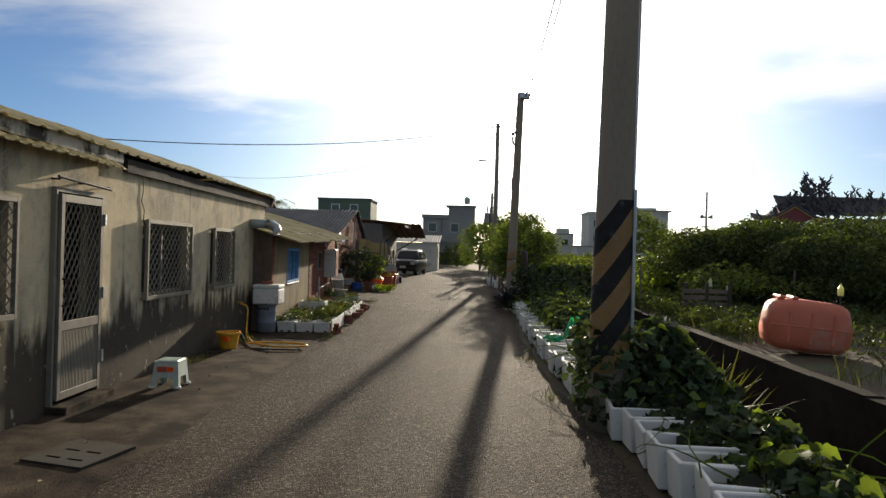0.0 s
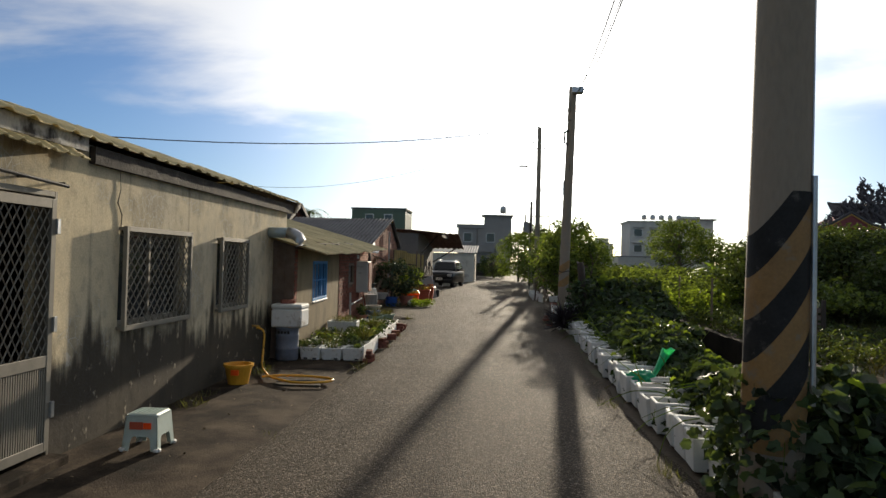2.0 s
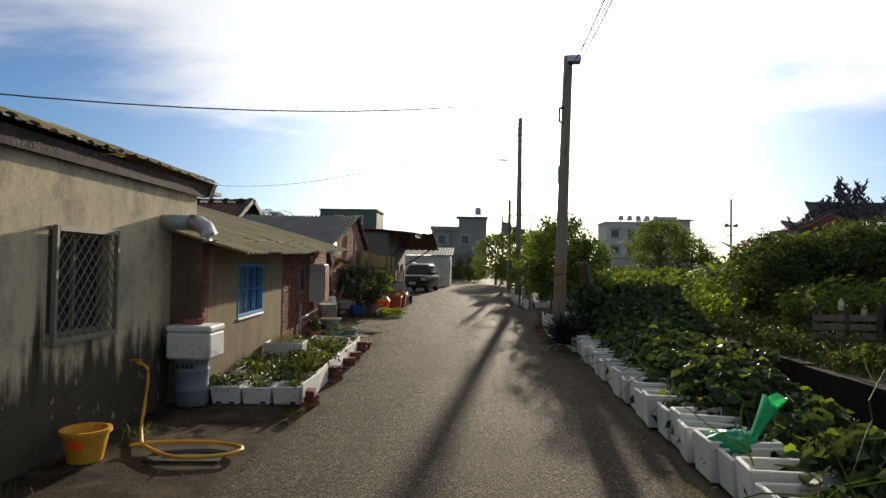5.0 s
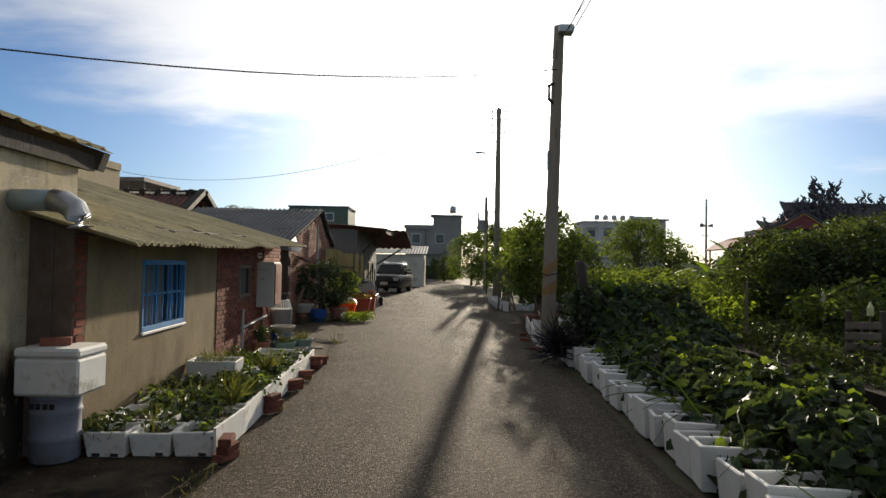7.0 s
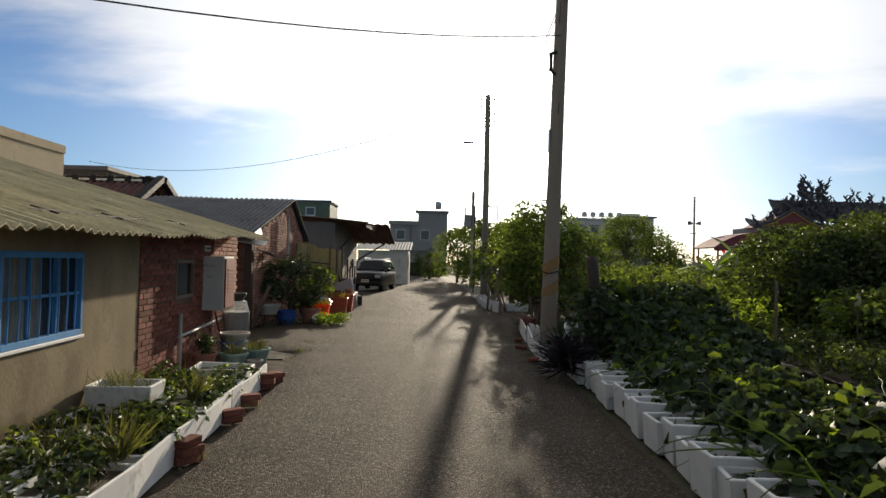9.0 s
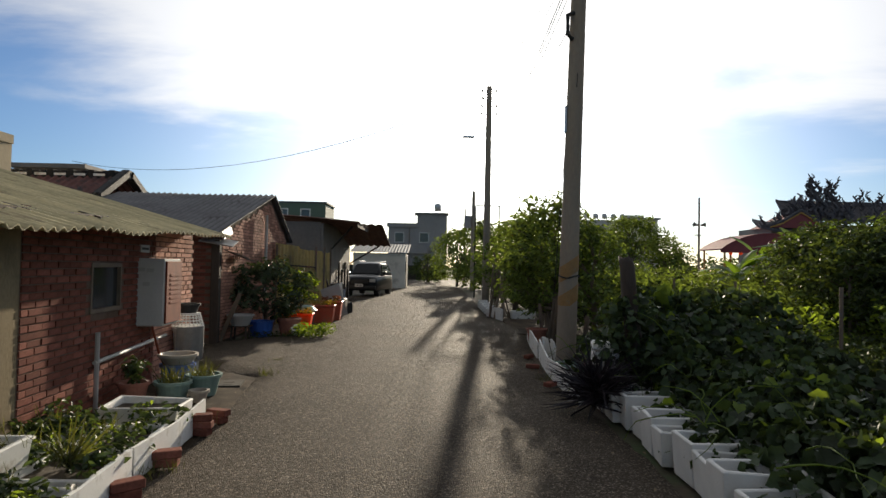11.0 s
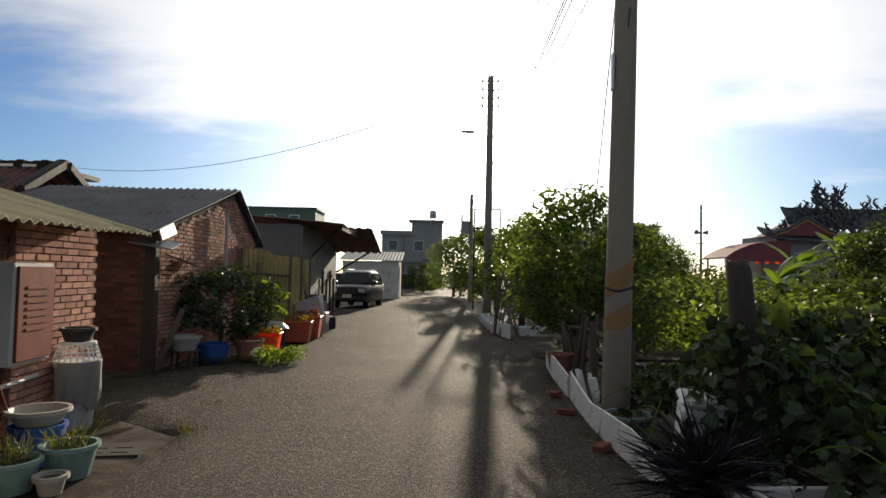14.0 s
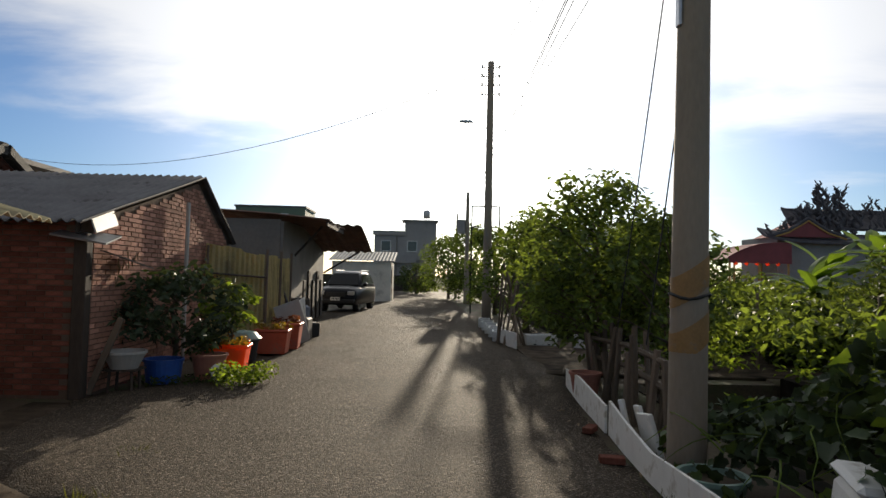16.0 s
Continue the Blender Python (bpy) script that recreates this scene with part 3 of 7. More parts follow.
def make_apron():
    verts, faces = [], []
    ys = np.arange(-12, 34, 0.5)
    n = 7
    for y in ys:
        l = -4.6 if y < 31 else -5.6
        r = edge_at(LEFT_EDGE, y) + 0.12
        for i in range(n):
            x = l + (r - l) * i / (n - 1)
            verts.append((x, y, -0.008 + 0.012 * noise.noise((x * 1.1, y * 0.8, 4)) - (0.02 if i == n - 1 else 0)))
    for j in range(len(ys) - 1):
        for i in range(n - 1):
            faces.append((j * n + i, j * n + i + 1, (j + 1) * n + i + 1, (j + 1) * n + i))
    tagged(raw("pavement", spots(verts), faces, M["apron"], smooth=True), "worn stained concrete strip between lane and house walls", "pavement", kind="structure")


def make_ditch_walls():
    bm = bmesh.new()
    for y0, y1 in ((-30, 36.4), (45.6, 80)):
        ys = np.linspace(y0, y1, 40)
        for a, b in zip(ys, ys[1:]):
            dz = 0.03 * noise.noise((a * 0.5, 0, 0))
            xo = 4.25 if a < 36 else 4.25
            box(bm, xo, along(xo, a), -1.1, xo + 0.22, along(xo, b), 0.09 + dz)
    solid("wall_ditch", bm, M["ditch_concrete"], label="low stained concrete ditch wall", category="wall", kind="structure")
    bm = bmesh.new()
    for y0, y1 in ((-30, 36.4), (45.6, 80)):
        box(bm, 1.86, along(1.9, y0), -1.1, 2.06, along(1.9, y1), -0.02)
    solid("wall_ditch_road", bm, M["ditch_concrete"], label="concrete ditch wall below the lane edge", category="wall", kind="structure")


make_ground(), make_road(), make_apron(), make_ditch_walls()


# ---- utility poles and wires ----
def pole(x, y, height, r0, r1, label, stripes=False, lean=(0, 0)):
    th = thing("utility_pole", pose(x, y, 0), label, "utility pole", "poles along the lane")
    bm = bmesh.new()
    zs = np.linspace(-0.15, height, 14)
    tube(bm, [(lean[0] * z / height, lean[1] * z / height, z) for z in zs], [r0 + (r1 - r0) * max(0, z) / height for z in zs], 20)
    shaft = part("shaft", bm, M["pole"], th, smooth=True)
    return th


def stripe_wrap(th, x_at, r_at, z0, z1, turns, kinds, tilt, y_at=lambda z: 0.0):
    """Slanted painted bands round the shaft, a hair proud of it."""
    sides = 28
    h = (z1 - z0) / turns
    for k in range(turns):
        for c, f0, f1 in kinds:
            bm = bmesh.new()
            a0, a1 = [], []
            for i in range(sides + 1):
                an = 2 * math.pi * i / sides
                sl = tilt * math.cos(an)
                for lst, f in ((a0, f0), (a1, f1)):
                    z = min(z1, max(z0, z0 + (k + f) * h + sl))
                    r = r_at(z) + 0.004
                    lst.append(bm.verts.new((x_at(z) + r * math.cos(an), y_at(z) + r * math.sin(an), z)))
            for i in range(sides):
                if (a0[i].co - a1[i].co).length > 1e-4 or (a0[i + 1].co - a1[i + 1].co).length > 1e-4:
                    bm.faces.new((a0[i], a0[i + 1], a1[i + 1], a1[i]))
            part("painted_band", bm, M[c], th, c + " slanted warning band", smooth=True)


def make_poles():
    p1 = pole(1.15, 9.1, 7.6, 0.188, 0.145, "tall grey concrete utility pole with yellow and black warning bands", lean=(0.12, 0))
    stripe_wrap(p1, lambda z: 0.12 * z / 7.6, lambda z: 0.188 - 0.043 * z / 7.6, 0.5, 2.1, 3, (("yellow", 0.0, 0.5), ("black", 0.5, 1.0)), 0.27)
    bm = bmesh.new()
    tube(bm, [(0.19, -0.12, 0.8), (0.19, -0.11, 2.2)], 0.018, 8)
    tube(bm, [(0.175, -0.11, 2.2), (0.2, -0.09, 7.2)], 0.008, 6)
    part("cable_conduit", bm, M["steel"], p1, "thin grey metal conduit strapped to the pole")
    p2 = pole(0.86, 29.3, 6.6, 0.145, 0.108, "grey concrete utility pole with faded orange bands", lean=(0.2, 0.3))
    stripe_wrap(p2, lambda z: 0.03 * z, lambda z: 0.146 - 0.0056 * z, 1.0, 1.85, 2, (("yellow", 0.0, 0.55),), 0.1, lambda z: 0.045 * z)
    bm = bmesh.new()
    box(bm, 0.16, 0.0, 6.4, 0.46, 0.3, 6.54)
    part("bracket", bm, M["steel"], p2)
    part("cable_clamp", tube(bmesh.new(), [(0.08, 0.15, 5.35), (-0.02, 0.1, 5.3), (-0.02, 0.08, 5.0), (0.06, 0.13, 4.95)], 0.035, 8), M["rubber"], p2)
    part("number_plate", bx(-0.035, 0.1, 3.55, -0.005, 0.18, 3.95, 0.008), M["steel"], p2, "small plain metal tag")
    part("wire_tie", tube(bmesh.new(), [(0.043 + 0.148 * math.cos(a * math.pi / 8), 0.064 + 0.148 * math.sin(a * math.pi / 8), 1.42 + 0.02 * math.sin(a)) for a in range(17)], 0.012, 5), M["rubber"], p2, "black cable wound round the pole")
    p3 = pole(0.74, 54.7, 9.05, 0.16, 0.11, "tall grey concrete utility pole with insulators and a street lamp arm")
    for i in range(4):
        for s in (-1, 1):
            bm = bmesh.new()
            z = 8.85 - i * 0.32
            tube(bm, [(s * 0.1, 0, z), (s * 0.3, 0, z)], 0.02, 6)
            lathe(bm, [(0.03, 0), (0.05, 0.03), (0.03, 0.06), (0.05, 0.09), (0.02, 0.12)], 10, pose(s * 0.3, 0, z - 0.03))
            part("insulator", bm, M["white_paint"], p3)
    p4 = pole(0.75, 76.4, 6.4, 0.15, 0.1, "grey concrete utility pole further along the lane")
    p5 = pole(0.5, 92, 6.2, 0.1, 0.07, "slender utility pole far along the lane")
    bm = lathe(bmesh.new(), [(0.2, 0), (0.24, 0.05), (0.24, 0.75), (0.2, 0.8)], 14, pose(-0.35, 0, 4.0))
    part("transformer", bm, M["far_grey"], p4)
    lamp = thing("street_lamp", pose(0.74, 54.6, 6.85) @ Matrix.Diagonal((0.8, 0.8, 0.8, 1)), "slim street lamp on a curved arm fixed to the pole", "street lamp")
    bm = tube(bmesh.new(), [(0, 0.1, -0.35), (-0.25, 0, -0.1), (-0.8, 0, 0.05)], 0.025, 8)
    part("arm", bm, M["steel"], lamp)
    part("lamp_head", bx(-1.35, -0.1, 0.02, -0.75, 0.1, 0.13, 0.03), M["steel"], lamp)


def wire(name, a, b, sag, r, label):
    a, b = (Vector(p) for p in spots((a, b)))
    pts = []
    for i in range(17):
        f = i / 16
        pts.append(a.lerp(b, f) - Vector((0, 0, sag * 4 * f * (1 - f))))
    bm = tube(bmesh.new(), pts, r, 5)
    solid("overhead_cable", bm, M["rubber"], label=label, category="cable", group="overhead cables")


make_poles()
wire("c", (1.2, 29.55, 6.45), (1.25, 9.1, 7.5), 0.5, 0.012, "black overhead cable between poles")
wire("c", (1.28, 29.5, 6.4), (1.35, 9.1, 7.35), 0.55, 0.011, "black overhead cable between poles")
wire("c", (1.1, 29.6, 6.35), (1.3, 9.1, 7.0), 0.6, 0.007, "thin overhead cable between poles")
wire("c", (1.12, 29.6, 6.45), (0.95, 76.4, 6.15), 0.25, 0.010, "black overhead cable running on to a further pole")
wire("c", (1.02, 29.6, 6.3), (0.85, 76.4, 6.0), 0.25, 0.010, "black overhead cable running on to a further pole")
wire("c", (1.0, 29.6, 5.95), (0.7, 76.4, 5.6), 0.3, 0.008, "thin overhead cable running on to a further pole")
wire("c", (1.1, 29.6, 6.5), (1.02, 54.7, 8.85), 0.3, 0.006, "thin overhead cable between poles")
wire("c", (0.98, 29.6, 6.5), (0.46, 54.7, 8.5), 0.3, 0.006, "thin overhead cable between poles")
wire("c", (0.95, 29.55, 5.3), (0.8, 54.6, 6.4), 0.4, 0.006, "thin overhead cable between poles")
wire("c", (0.5, 54.7, 8.7), (-25.0, 76.9, 7.75), 1.6, 0.013, "thin service cable sagging from pole to roofs")
wire("c", (0.5, 54.7, 8.6), (0.7, 76.4, 6.2), 0.3, 0.010, "black overhead cable between poles")
wire("c", (0.98, 29.3, 4.4), (1.05, 31.5, 0.9), 0.05, 0.007, "thin stay wire slanting down behind the pole")
wire("c", (0.98, 29.3, 6.2), (1.15, 33.5, 0.9), 0.05, 0.007, "thin stay wire slanting down behind the pole")


# ---- stained stucco house ----
def diamond_grille(u0, u1, z0, z1, y, mat, parent, cw=0.165, ch=0.121, r=0.007):
    bm = bmesh.new()
    w, h = u1 - u0, z1 - z0
    k = ch / cw
    n = int((w + h / k) / cw) + 1
    for s in (1, -1):
        for i in range(n + 1):
            a = i * cw - (h / k)
            pa, pb = a, a + h / k
            za, zb = 0.0, h
            if pa < 0:
                za, pa = -a * k, 0.0
            if pb > w:
                zb, pb = (w - a) * k, w
            if zb - za < 0.02:
                continue
            ua, ub = (u0 + pa, u0 + pb) if s == 1 else (u1 - pa, u1 - pb)
            tube(bm, [(ua, y, z0 + za), (ub, y, z0 + zb)], r, 4, False)
    return part("grille", bm, mat, parent, "diamond aluminium mesh")


def frame_bars(u0, u1, z0, z1, y0, y1, w):
    bm = bmesh.new()
    box(bm, u0, y0, z0, u0 + w, y1, z1, 0.004), box(bm, u1 - w, y0, z0, u1, y1, z1, 0.004)
    box(bm, u0 + w, y0, z0, u1 - w, y1, z0 + w, 0.004), box(bm, u0 + w, y0, z1 - w, u1 - w, y1, z1, 0.004)
    return bm


def grille_window(name, m, u0, u1, z0, z1):
    w = thing(name, m, "aluminium window with a projecting diamond mesh security grille", "window", kind="structure", long=True)
    part("window_frame", frame_bars(u0, u1, z0, z1, 0.06, 0.12, 0.05), M["aluminium"], w)
    part("grille_frame", frame_bars(u0 - 0.03, u1 + 0.03, z0 - 0.03, z1 + 0.03, -0.085, -0.045, 0.05), M["aluminium"], w)
    bm = bmesh.new()
    for u in (u0 - 0.025, u1 - 0.005):
        for zz in (z0 - 0.02, z1 - 0.01):
            box(bm, u, -0.05, zz, u + 0.03, 0.002, zz + 0.03)
    part("bracket", bm, M["aluminium"], w)
    diamond_grille(u0 + 0.02, u1 - 0.02, z0 + 0.02, z1 - 0.02, -0.065, M["aluminium"], w)
    um = (u0 + u1) / 2
    part("pane", bx(u0 + 0.05, 0.085, z0 + 0.05, um, 0.093, z1 - 0.05), M["dark_glass"], w, "dim glass pane")
    part("pane", bx(um, 0.100, z0 + 0.05, u1 - 0.05, 0.108, z1 - 0.05), M["dark_glass"], w, "dim glass pane")
    part("mullion", bx(um - 0.025, 0.055, z0 + 0.05, um + 0.025, 0.115, z1 - 0.05), M["aluminium"], w)
    return w


H1 = pose(-4.0, 8.43, 0, 0, 0, 91.79)
H2 = pose(-4.05, 19.0, 0, 0, 0, 93.75)


def make_house_1():
    h = thing("stucco_house", H1, "low stucco house, stained black at the foot, with a metal roof", "house", long=True)
    holes = [(0.23, 1.37, -0.1, 2.04), (-2.1, -0.62, 0.95, 1.91), (2.82, 4.74, 0.93, 1.84), (6.05, 7.37, 0.93, 1.82)]
    part("wall", wall_panel(-9, 10.25, -0.1, 2.53, 0.18, holes), M["stucco"], h, "grey stucco wall, black mould near the foot")
    bm = bmesh.new()
    f = bm.faces.new([bm.verts.new((10.07, y, z)) for y, z in ((0.185, -0.1), (6.78, -0.1), (6.78, 2.5), (1.0, 2.86), (0.185, 2.56))])
    r = bmesh.ops.extrude_face_region(bm, geom=[f])
    bmesh.ops.translate(bm, vec=(0.18, 0, 0), verts=[e for e in r["geom"] if isinstance(e, bmesh.types.BMVert)])
    bmesh.ops.recalc_face_normals(bm, faces=bm.faces)
    part("end_wall", bm, M["stucco"], h)
    part("barge_board", bx(10.55, 0, -0.2, 10.72, 1.2, -0.015, 0, pose(0, -0.13, 2.57, 18.6, 0, 0)), M["rotten"], h, "dark rotten board at the roof end")
    part("wall", bx(-9, 6.8, -0.1, 10.06, 7, 2.5), M["stucco"], h)
    part("wall", bx(-9, 0.185, -0.1, -8.8, 6.79, 2.5), M["stucco"], h)
    part("floor", bx(-8.8, 0.19, -0.05, 10.06, 6.79, 0.06), M["dark_int"], h)
    part("inner_wall", bx(-8.8, 2.2, 0.07, 10.06, 2.3, 2.6), M["dark_int"], h)
    part("ceiling", bx(-8.8, 0.19, 2.38, 10.06, 2.19, 2.44), M["dark_int"], h)
    part("roof", corrugated(-9.2, 10.75, (-0.13, 2.57), (1.0, 2.95), 0.36, 0.022, rib=True, waver=0.03), M["tin_tan"], h, "tan ribbed metal roof sheets")
    part("roof", corrugated(-9.2, 10.75, (7.3, 2.5), (1.0, 2.9), 0.24, 0.035, rib=True, waver=0.0), M["tin_tan"], h, "tan ribbed metal roof sheets")
    part("roof", corrugated(-9.2, 1.66, (-0.2, 2.37), (-0.02, 2.45), 0.24, 0.018, rib=True, waver=0.02), M["tin_tan"], h, "lower canopy of tan ribbed metal")
    part("fascia", bx(-9.1, -0.07, 2.45, 1.9, -0.004, 2.575), M["flaky"], h, "flaking white and black stained fascia")
    part("fascia", bx(2.07, -0.06, 2.37, 10.5, -0.004, 2.515), M["rotten"], h, "dark rotten timber under the eave")
    grille_window("window_1", H1, -2.1, -0.62, 0.95, 1.91)
    grille_window("window_2", H1, 2.82, 4.74, 0.93, 1.84)
    grille_window("window_3", H1, 6.05, 7.37, 0.93, 1.82)
    d = thing("door_1", H1 @ pose(-0.25, 0, 0), "closed aluminium screen door with diamond mesh and ribbed lower panel", "door", kind="structure", long=True)
    part("door_frame", frame_bars(0.46, 1.66, -0.02, 2.08, -0.05, 0.09, 0.045), M["aluminium"], d)
    leaf = part("door_leaf", frame_bars(0.53, 1.6, 0.1, 2.02, -0.075, -0.04, 0.075), M["aluminium"], d)
    part("mid_rail", bx(0.6, -0.073, 0.74, 1.53, -0.042, 0.83, 0.004), M["aluminium"], leaf)
    bm = bmesh.new()
    for i in range(26):
        u = 0.61 + i * 0.0355
        box(bm, u, -0.066, 0.175, u + 0.02, -0.048, 0.74)
    box(bm, 0.6, -0.05, 0.175, 1.53, -0.045, 0.74)
    part("ribbed_panel", bm, M["aluminium"], leaf)
    diamond_grille(0.6, 1.53, 0.83, 1.95, -0.058, M["aluminium"], leaf, 0.116, 0.128)
    bm = bmesh.new()
    tube(bm, [(0.575, -0.08, 0.98), (0.575, -0.13, 0.99), (0.575, -0.13, 1.22), (0.575, -0.08, 1.23)], 0.012, 8)
    part("handle", bm, M["rubber"], leaf)
    for z in (0.35, 1.0, 1.75):
        part("hinge", bx(1.585, -0.095, z, 1.64, -0.05, z + 0.12, 0.004), M["steel"], leaf)
    part("threshold", bx(0.44, -0.2, -0.03, 1.7, 0.19, 0.06, 0.01), M["apron"], d)
    bm = bmesh.new()
    tube(bm, [(0.4, -0.09, 2.17), (1.75, -0.09, 2.13)], 0.014, 8)
    for u in (0.45, 1.1, 1.7):
        tube(bm, [(u, -0.09, 2.15), (u, 0.01, 2.15)], 0.01, 6)
    part("curtain_rail", bm, M["rubber"], d)


make_house_1()
ck = thing("wall_crack", H1 @ pose(2.75, 0, 0), "thin dark crack running down the stucco", "crack")
part("crack", tube(bmesh.new(), [(0.0, -0.001, 2.36), (0.02, -0.001, 2.2), (-0.02, -0.001, 2.08), (0.05, -0.001, 1.97), (0.04, -0.001, 1.86), (0.13, -0.001, 1.72)], [0.002, 0.004, 0.006, 0.005, 0.006, 0.002], 4), M["rubber"], ck)


def make_house_2():
    h = thing("brick_and_plaster_house", H2, "low yellow plaster and red brick house with tin roof", "house", long=True)
    holes = [(0.7, 2.53, 0.84, 1.55), (6.2, 7.25, 0.99, 1.5)]
    part("wall", wall_panel(-0.95, 4.42, -0.1, 1.87, 0.15, holes), M["plaster"], h, "yellow plaster wall with water stains")
    part("wall", wall_panel(4.425, 11.0, -0.1, 1.97, 0.15, holes), M["mortar"], h, "bare brickwork")
    for u in (10.85, -1.28):
        bm = bmesh.new()
        f = bm.faces.new([bm.verts.new((u, y, z)) for y, z in ((0.155, -0.1), (6, -0.1), (6, 3.4 + u * 0.0175), (0.155, 1.86 + u * 0.0175))])
        r = bmesh.ops.extrude_face_region(bm, geom=[f])
        bmesh.ops.translate(bm, vec=(0.15, 0, 0), verts=[e for e in r["geom"] if isinstance(e, bmesh.types.BMVert)])
        bmesh.ops.recalc_face_normals(bm, faces=bm.faces)
        part("side_wall", bm, M["mortar"], h)
    part("wall", bx(-1.28, 6.01, -0.1, 11.0, 6.2, 3.3), M["plaster"], h)
    part("inner_wall", bx(-1.1, 1.8, -0.05, 10.84, 1.9, 2.2), M["dark_int"], h)
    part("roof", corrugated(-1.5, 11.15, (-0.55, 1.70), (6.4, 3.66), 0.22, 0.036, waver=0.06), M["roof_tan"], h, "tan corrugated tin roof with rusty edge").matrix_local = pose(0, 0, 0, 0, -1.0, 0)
    for i in range(14):
        u = -1.25 + i * 0.92
        part("rafter", bx(u, -0.12, -0.085, u + 0.06, 0.1, -0.02, 0, pose(0, 0, 1.90 + u * 0.0175, 15.0, 0, 0)), M["dark_wood"], h)
    part("purlin", bx(-1.3, -0.05, -0.10, 11.05, -0.004, 0.0, 0, pose(0, 0, 1.87, 0, -1.0, 0)), M["dark_wood"], h)


make_house_2()

H3 = pose(-5.55, 34.0, 0, 0, 0, 0)


def make_house_3():
    # local: x towards the lane is 0, house reaches to -9; y 0 is the wall that faces back along the lane
    h = thing("brick_shed", H3, "brick outbuilding with a dark corrugated gable roof", "house", long=True)
    part("wall", bx(-3.4, 0.0, -0.1, 0.15, 0.15, 2.12), M["mortar"], h)
    bm = bmesh.new()
    v = [bm.verts.new(p) for p in ((0.15, 0.16, -0.1), (0.15, 8.0, -0.1), (0.15, 8.0, 2.1), (0.15, 5.4, 3.08), (0.15, 0.16, 2.12))]
    f = bm.faces.new(v)
    r = bmesh.ops.extrude_face_region(bm, geom=[f])
    bmesh.ops.translate(bm, vec=(0.15, 0, 0), verts=[e for e in r["geom"] if isinstance(e, bmesh.types.BMVert)])
    bmesh.ops.recalc_face_normals(bm, faces=bm.faces)
    part("gable_wall", bm, M["mortar"], h, "red brick gable wall")
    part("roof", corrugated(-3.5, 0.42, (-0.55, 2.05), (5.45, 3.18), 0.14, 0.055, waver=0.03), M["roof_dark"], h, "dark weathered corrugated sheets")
    part("roof", corrugated(-3.5, 0.42, (8.4, 2.08), (5.45, 3.18), 0.125, 0.028, waver=0.04), M["tin_dark"], h, "dark weathered corrugated sheets")
    part("pillar", bx(0.155, -0.06, -0.1, 0.31, 0.15, 1.95, 0.01), M["dark_wood"], h, "dark stained corner pillar")


make_house_3()
wire("c", (1.0, 29.5, 5.65), (-10.0, 14.0, 3.45), 0.6, 0.010, "thin service cable crossing above the lane to the roofs")

# ---- more materials ----
M["roof_tile"] = material("old_red_roof_tile", (0.15, 0.065, 0.055), 0.85, 0.4, 3, 30, 0.4, stain=(0.05, 0.045, 0.045), stain_amt=0.45, stain_scale=2)
M["rust"] = material("rusty_sheet", (0.16, 0.085, 0.06), 0.75, 0.35, 2, 25, 0.3, stain=(0.28, 0.25, 0.22), stain_amt=0.25)
M["fence_tin"] = material("faded_yellow_sheet", (0.44, 0.38, 0.20), 0.7, 0.25, 2, 20, 0.2, stain=(0.2, 0.17, 0.1), stain_amt=0.3, transl=0.34)
M["grey_sheet"] = material("grey_wall_sheet", (0.20, 0.175, 0.15), 0.7, 0.2, 1, 15, 0.2, stain=(0.18, 0.16, 0.15), stain_amt=0.3)
M["blue_paint"] = material("blue_window_paint", (0.10, 0.28, 0.55), 0.7, 0.15, 5, 40, 0.1, spec=0.08)
M["orange"] = material("orange_plastic", (0.90, 0.17, 0.03), 0.45, 0.12, 3, 30, 0.08, stain=(0.5, 0.2, 0.1), stain_amt=0.15, transl=0.4)
M["tank"] = material("faded_orange_plastic", (0.62, 0.16, 0.09), 0.5, 0.12, 3, 30, 0.08, stain=(0.5, 0.3, 0.22), stain_amt=0.2)
M["red_plastic"] = material("dull_red_plastic", (0.55, 0.11, 0.055), 0.5, 0.15, 3, 30, 0.08, stain=(0.3, 0.17, 0.12), stain_amt=0.2)
M["terracotta"] = material("terracotta", (0.33, 0.14, 0.10), 0.85, 0.2, 4, 40, 0.15)
M["blue_plastic"] = material("blue_plastic", (0.03, 0.10, 0.38), 0.45, 0.15, 4, 30, 0.05)
M["green_plastic"] = material("grey_green_plastic", (0.20, 0.30, 0.26), 0.5, 0.15, 4, 30, 0.05, stain=(0.14, 0.16, 0.13), stain_amt=0.2)
M["teal_bag"] = material("green_plastic_bag", (0.02, 0.36, 0.22), 0.3, 0.2, 6, 30, 0.4, transl=0.3)
M["yellow_plastic"] = material("yellow_plastic", (0.72, 0.36, 0.03), 0.45, 0.12, 4, 30, 0.05)
M["stool_plastic"] = material("pale_green_plastic", (0.50, 0.58, 0.52), 0.45, 0.08, 4, 30, 0.04)
M["drum"] = material("grey_blue_plastic", (0.20, 0.22, 0.27), 0.55, 0.2, 4, 30, 0.05, stain=(0.12, 0.11, 0.1), stain_amt=0.3)
M["beige"] = material("beige_ceramic", (0.42, 0.37, 0.30), 0.6, 0.15, 5, 40, 0.08)
M["red_cover"] = material("red_brown_metal", (0.20, 0.055, 0.032), 0.75, 0.25, 3, 30, 0.1, spec=0.12)
M["box_white"] = material("off_white_enclosure", (0.56, 0.56, 0.54), 0.5, 0.1, 3, 40, 0.06, stain=(0.35, 0.33, 0.3), stain_amt=0.2, spec=0.12)
M["cloth"] = material("grey_cloth", (0.22, 0.21, 0.19), 0.95, 0.2, 8, 60, 0.4)
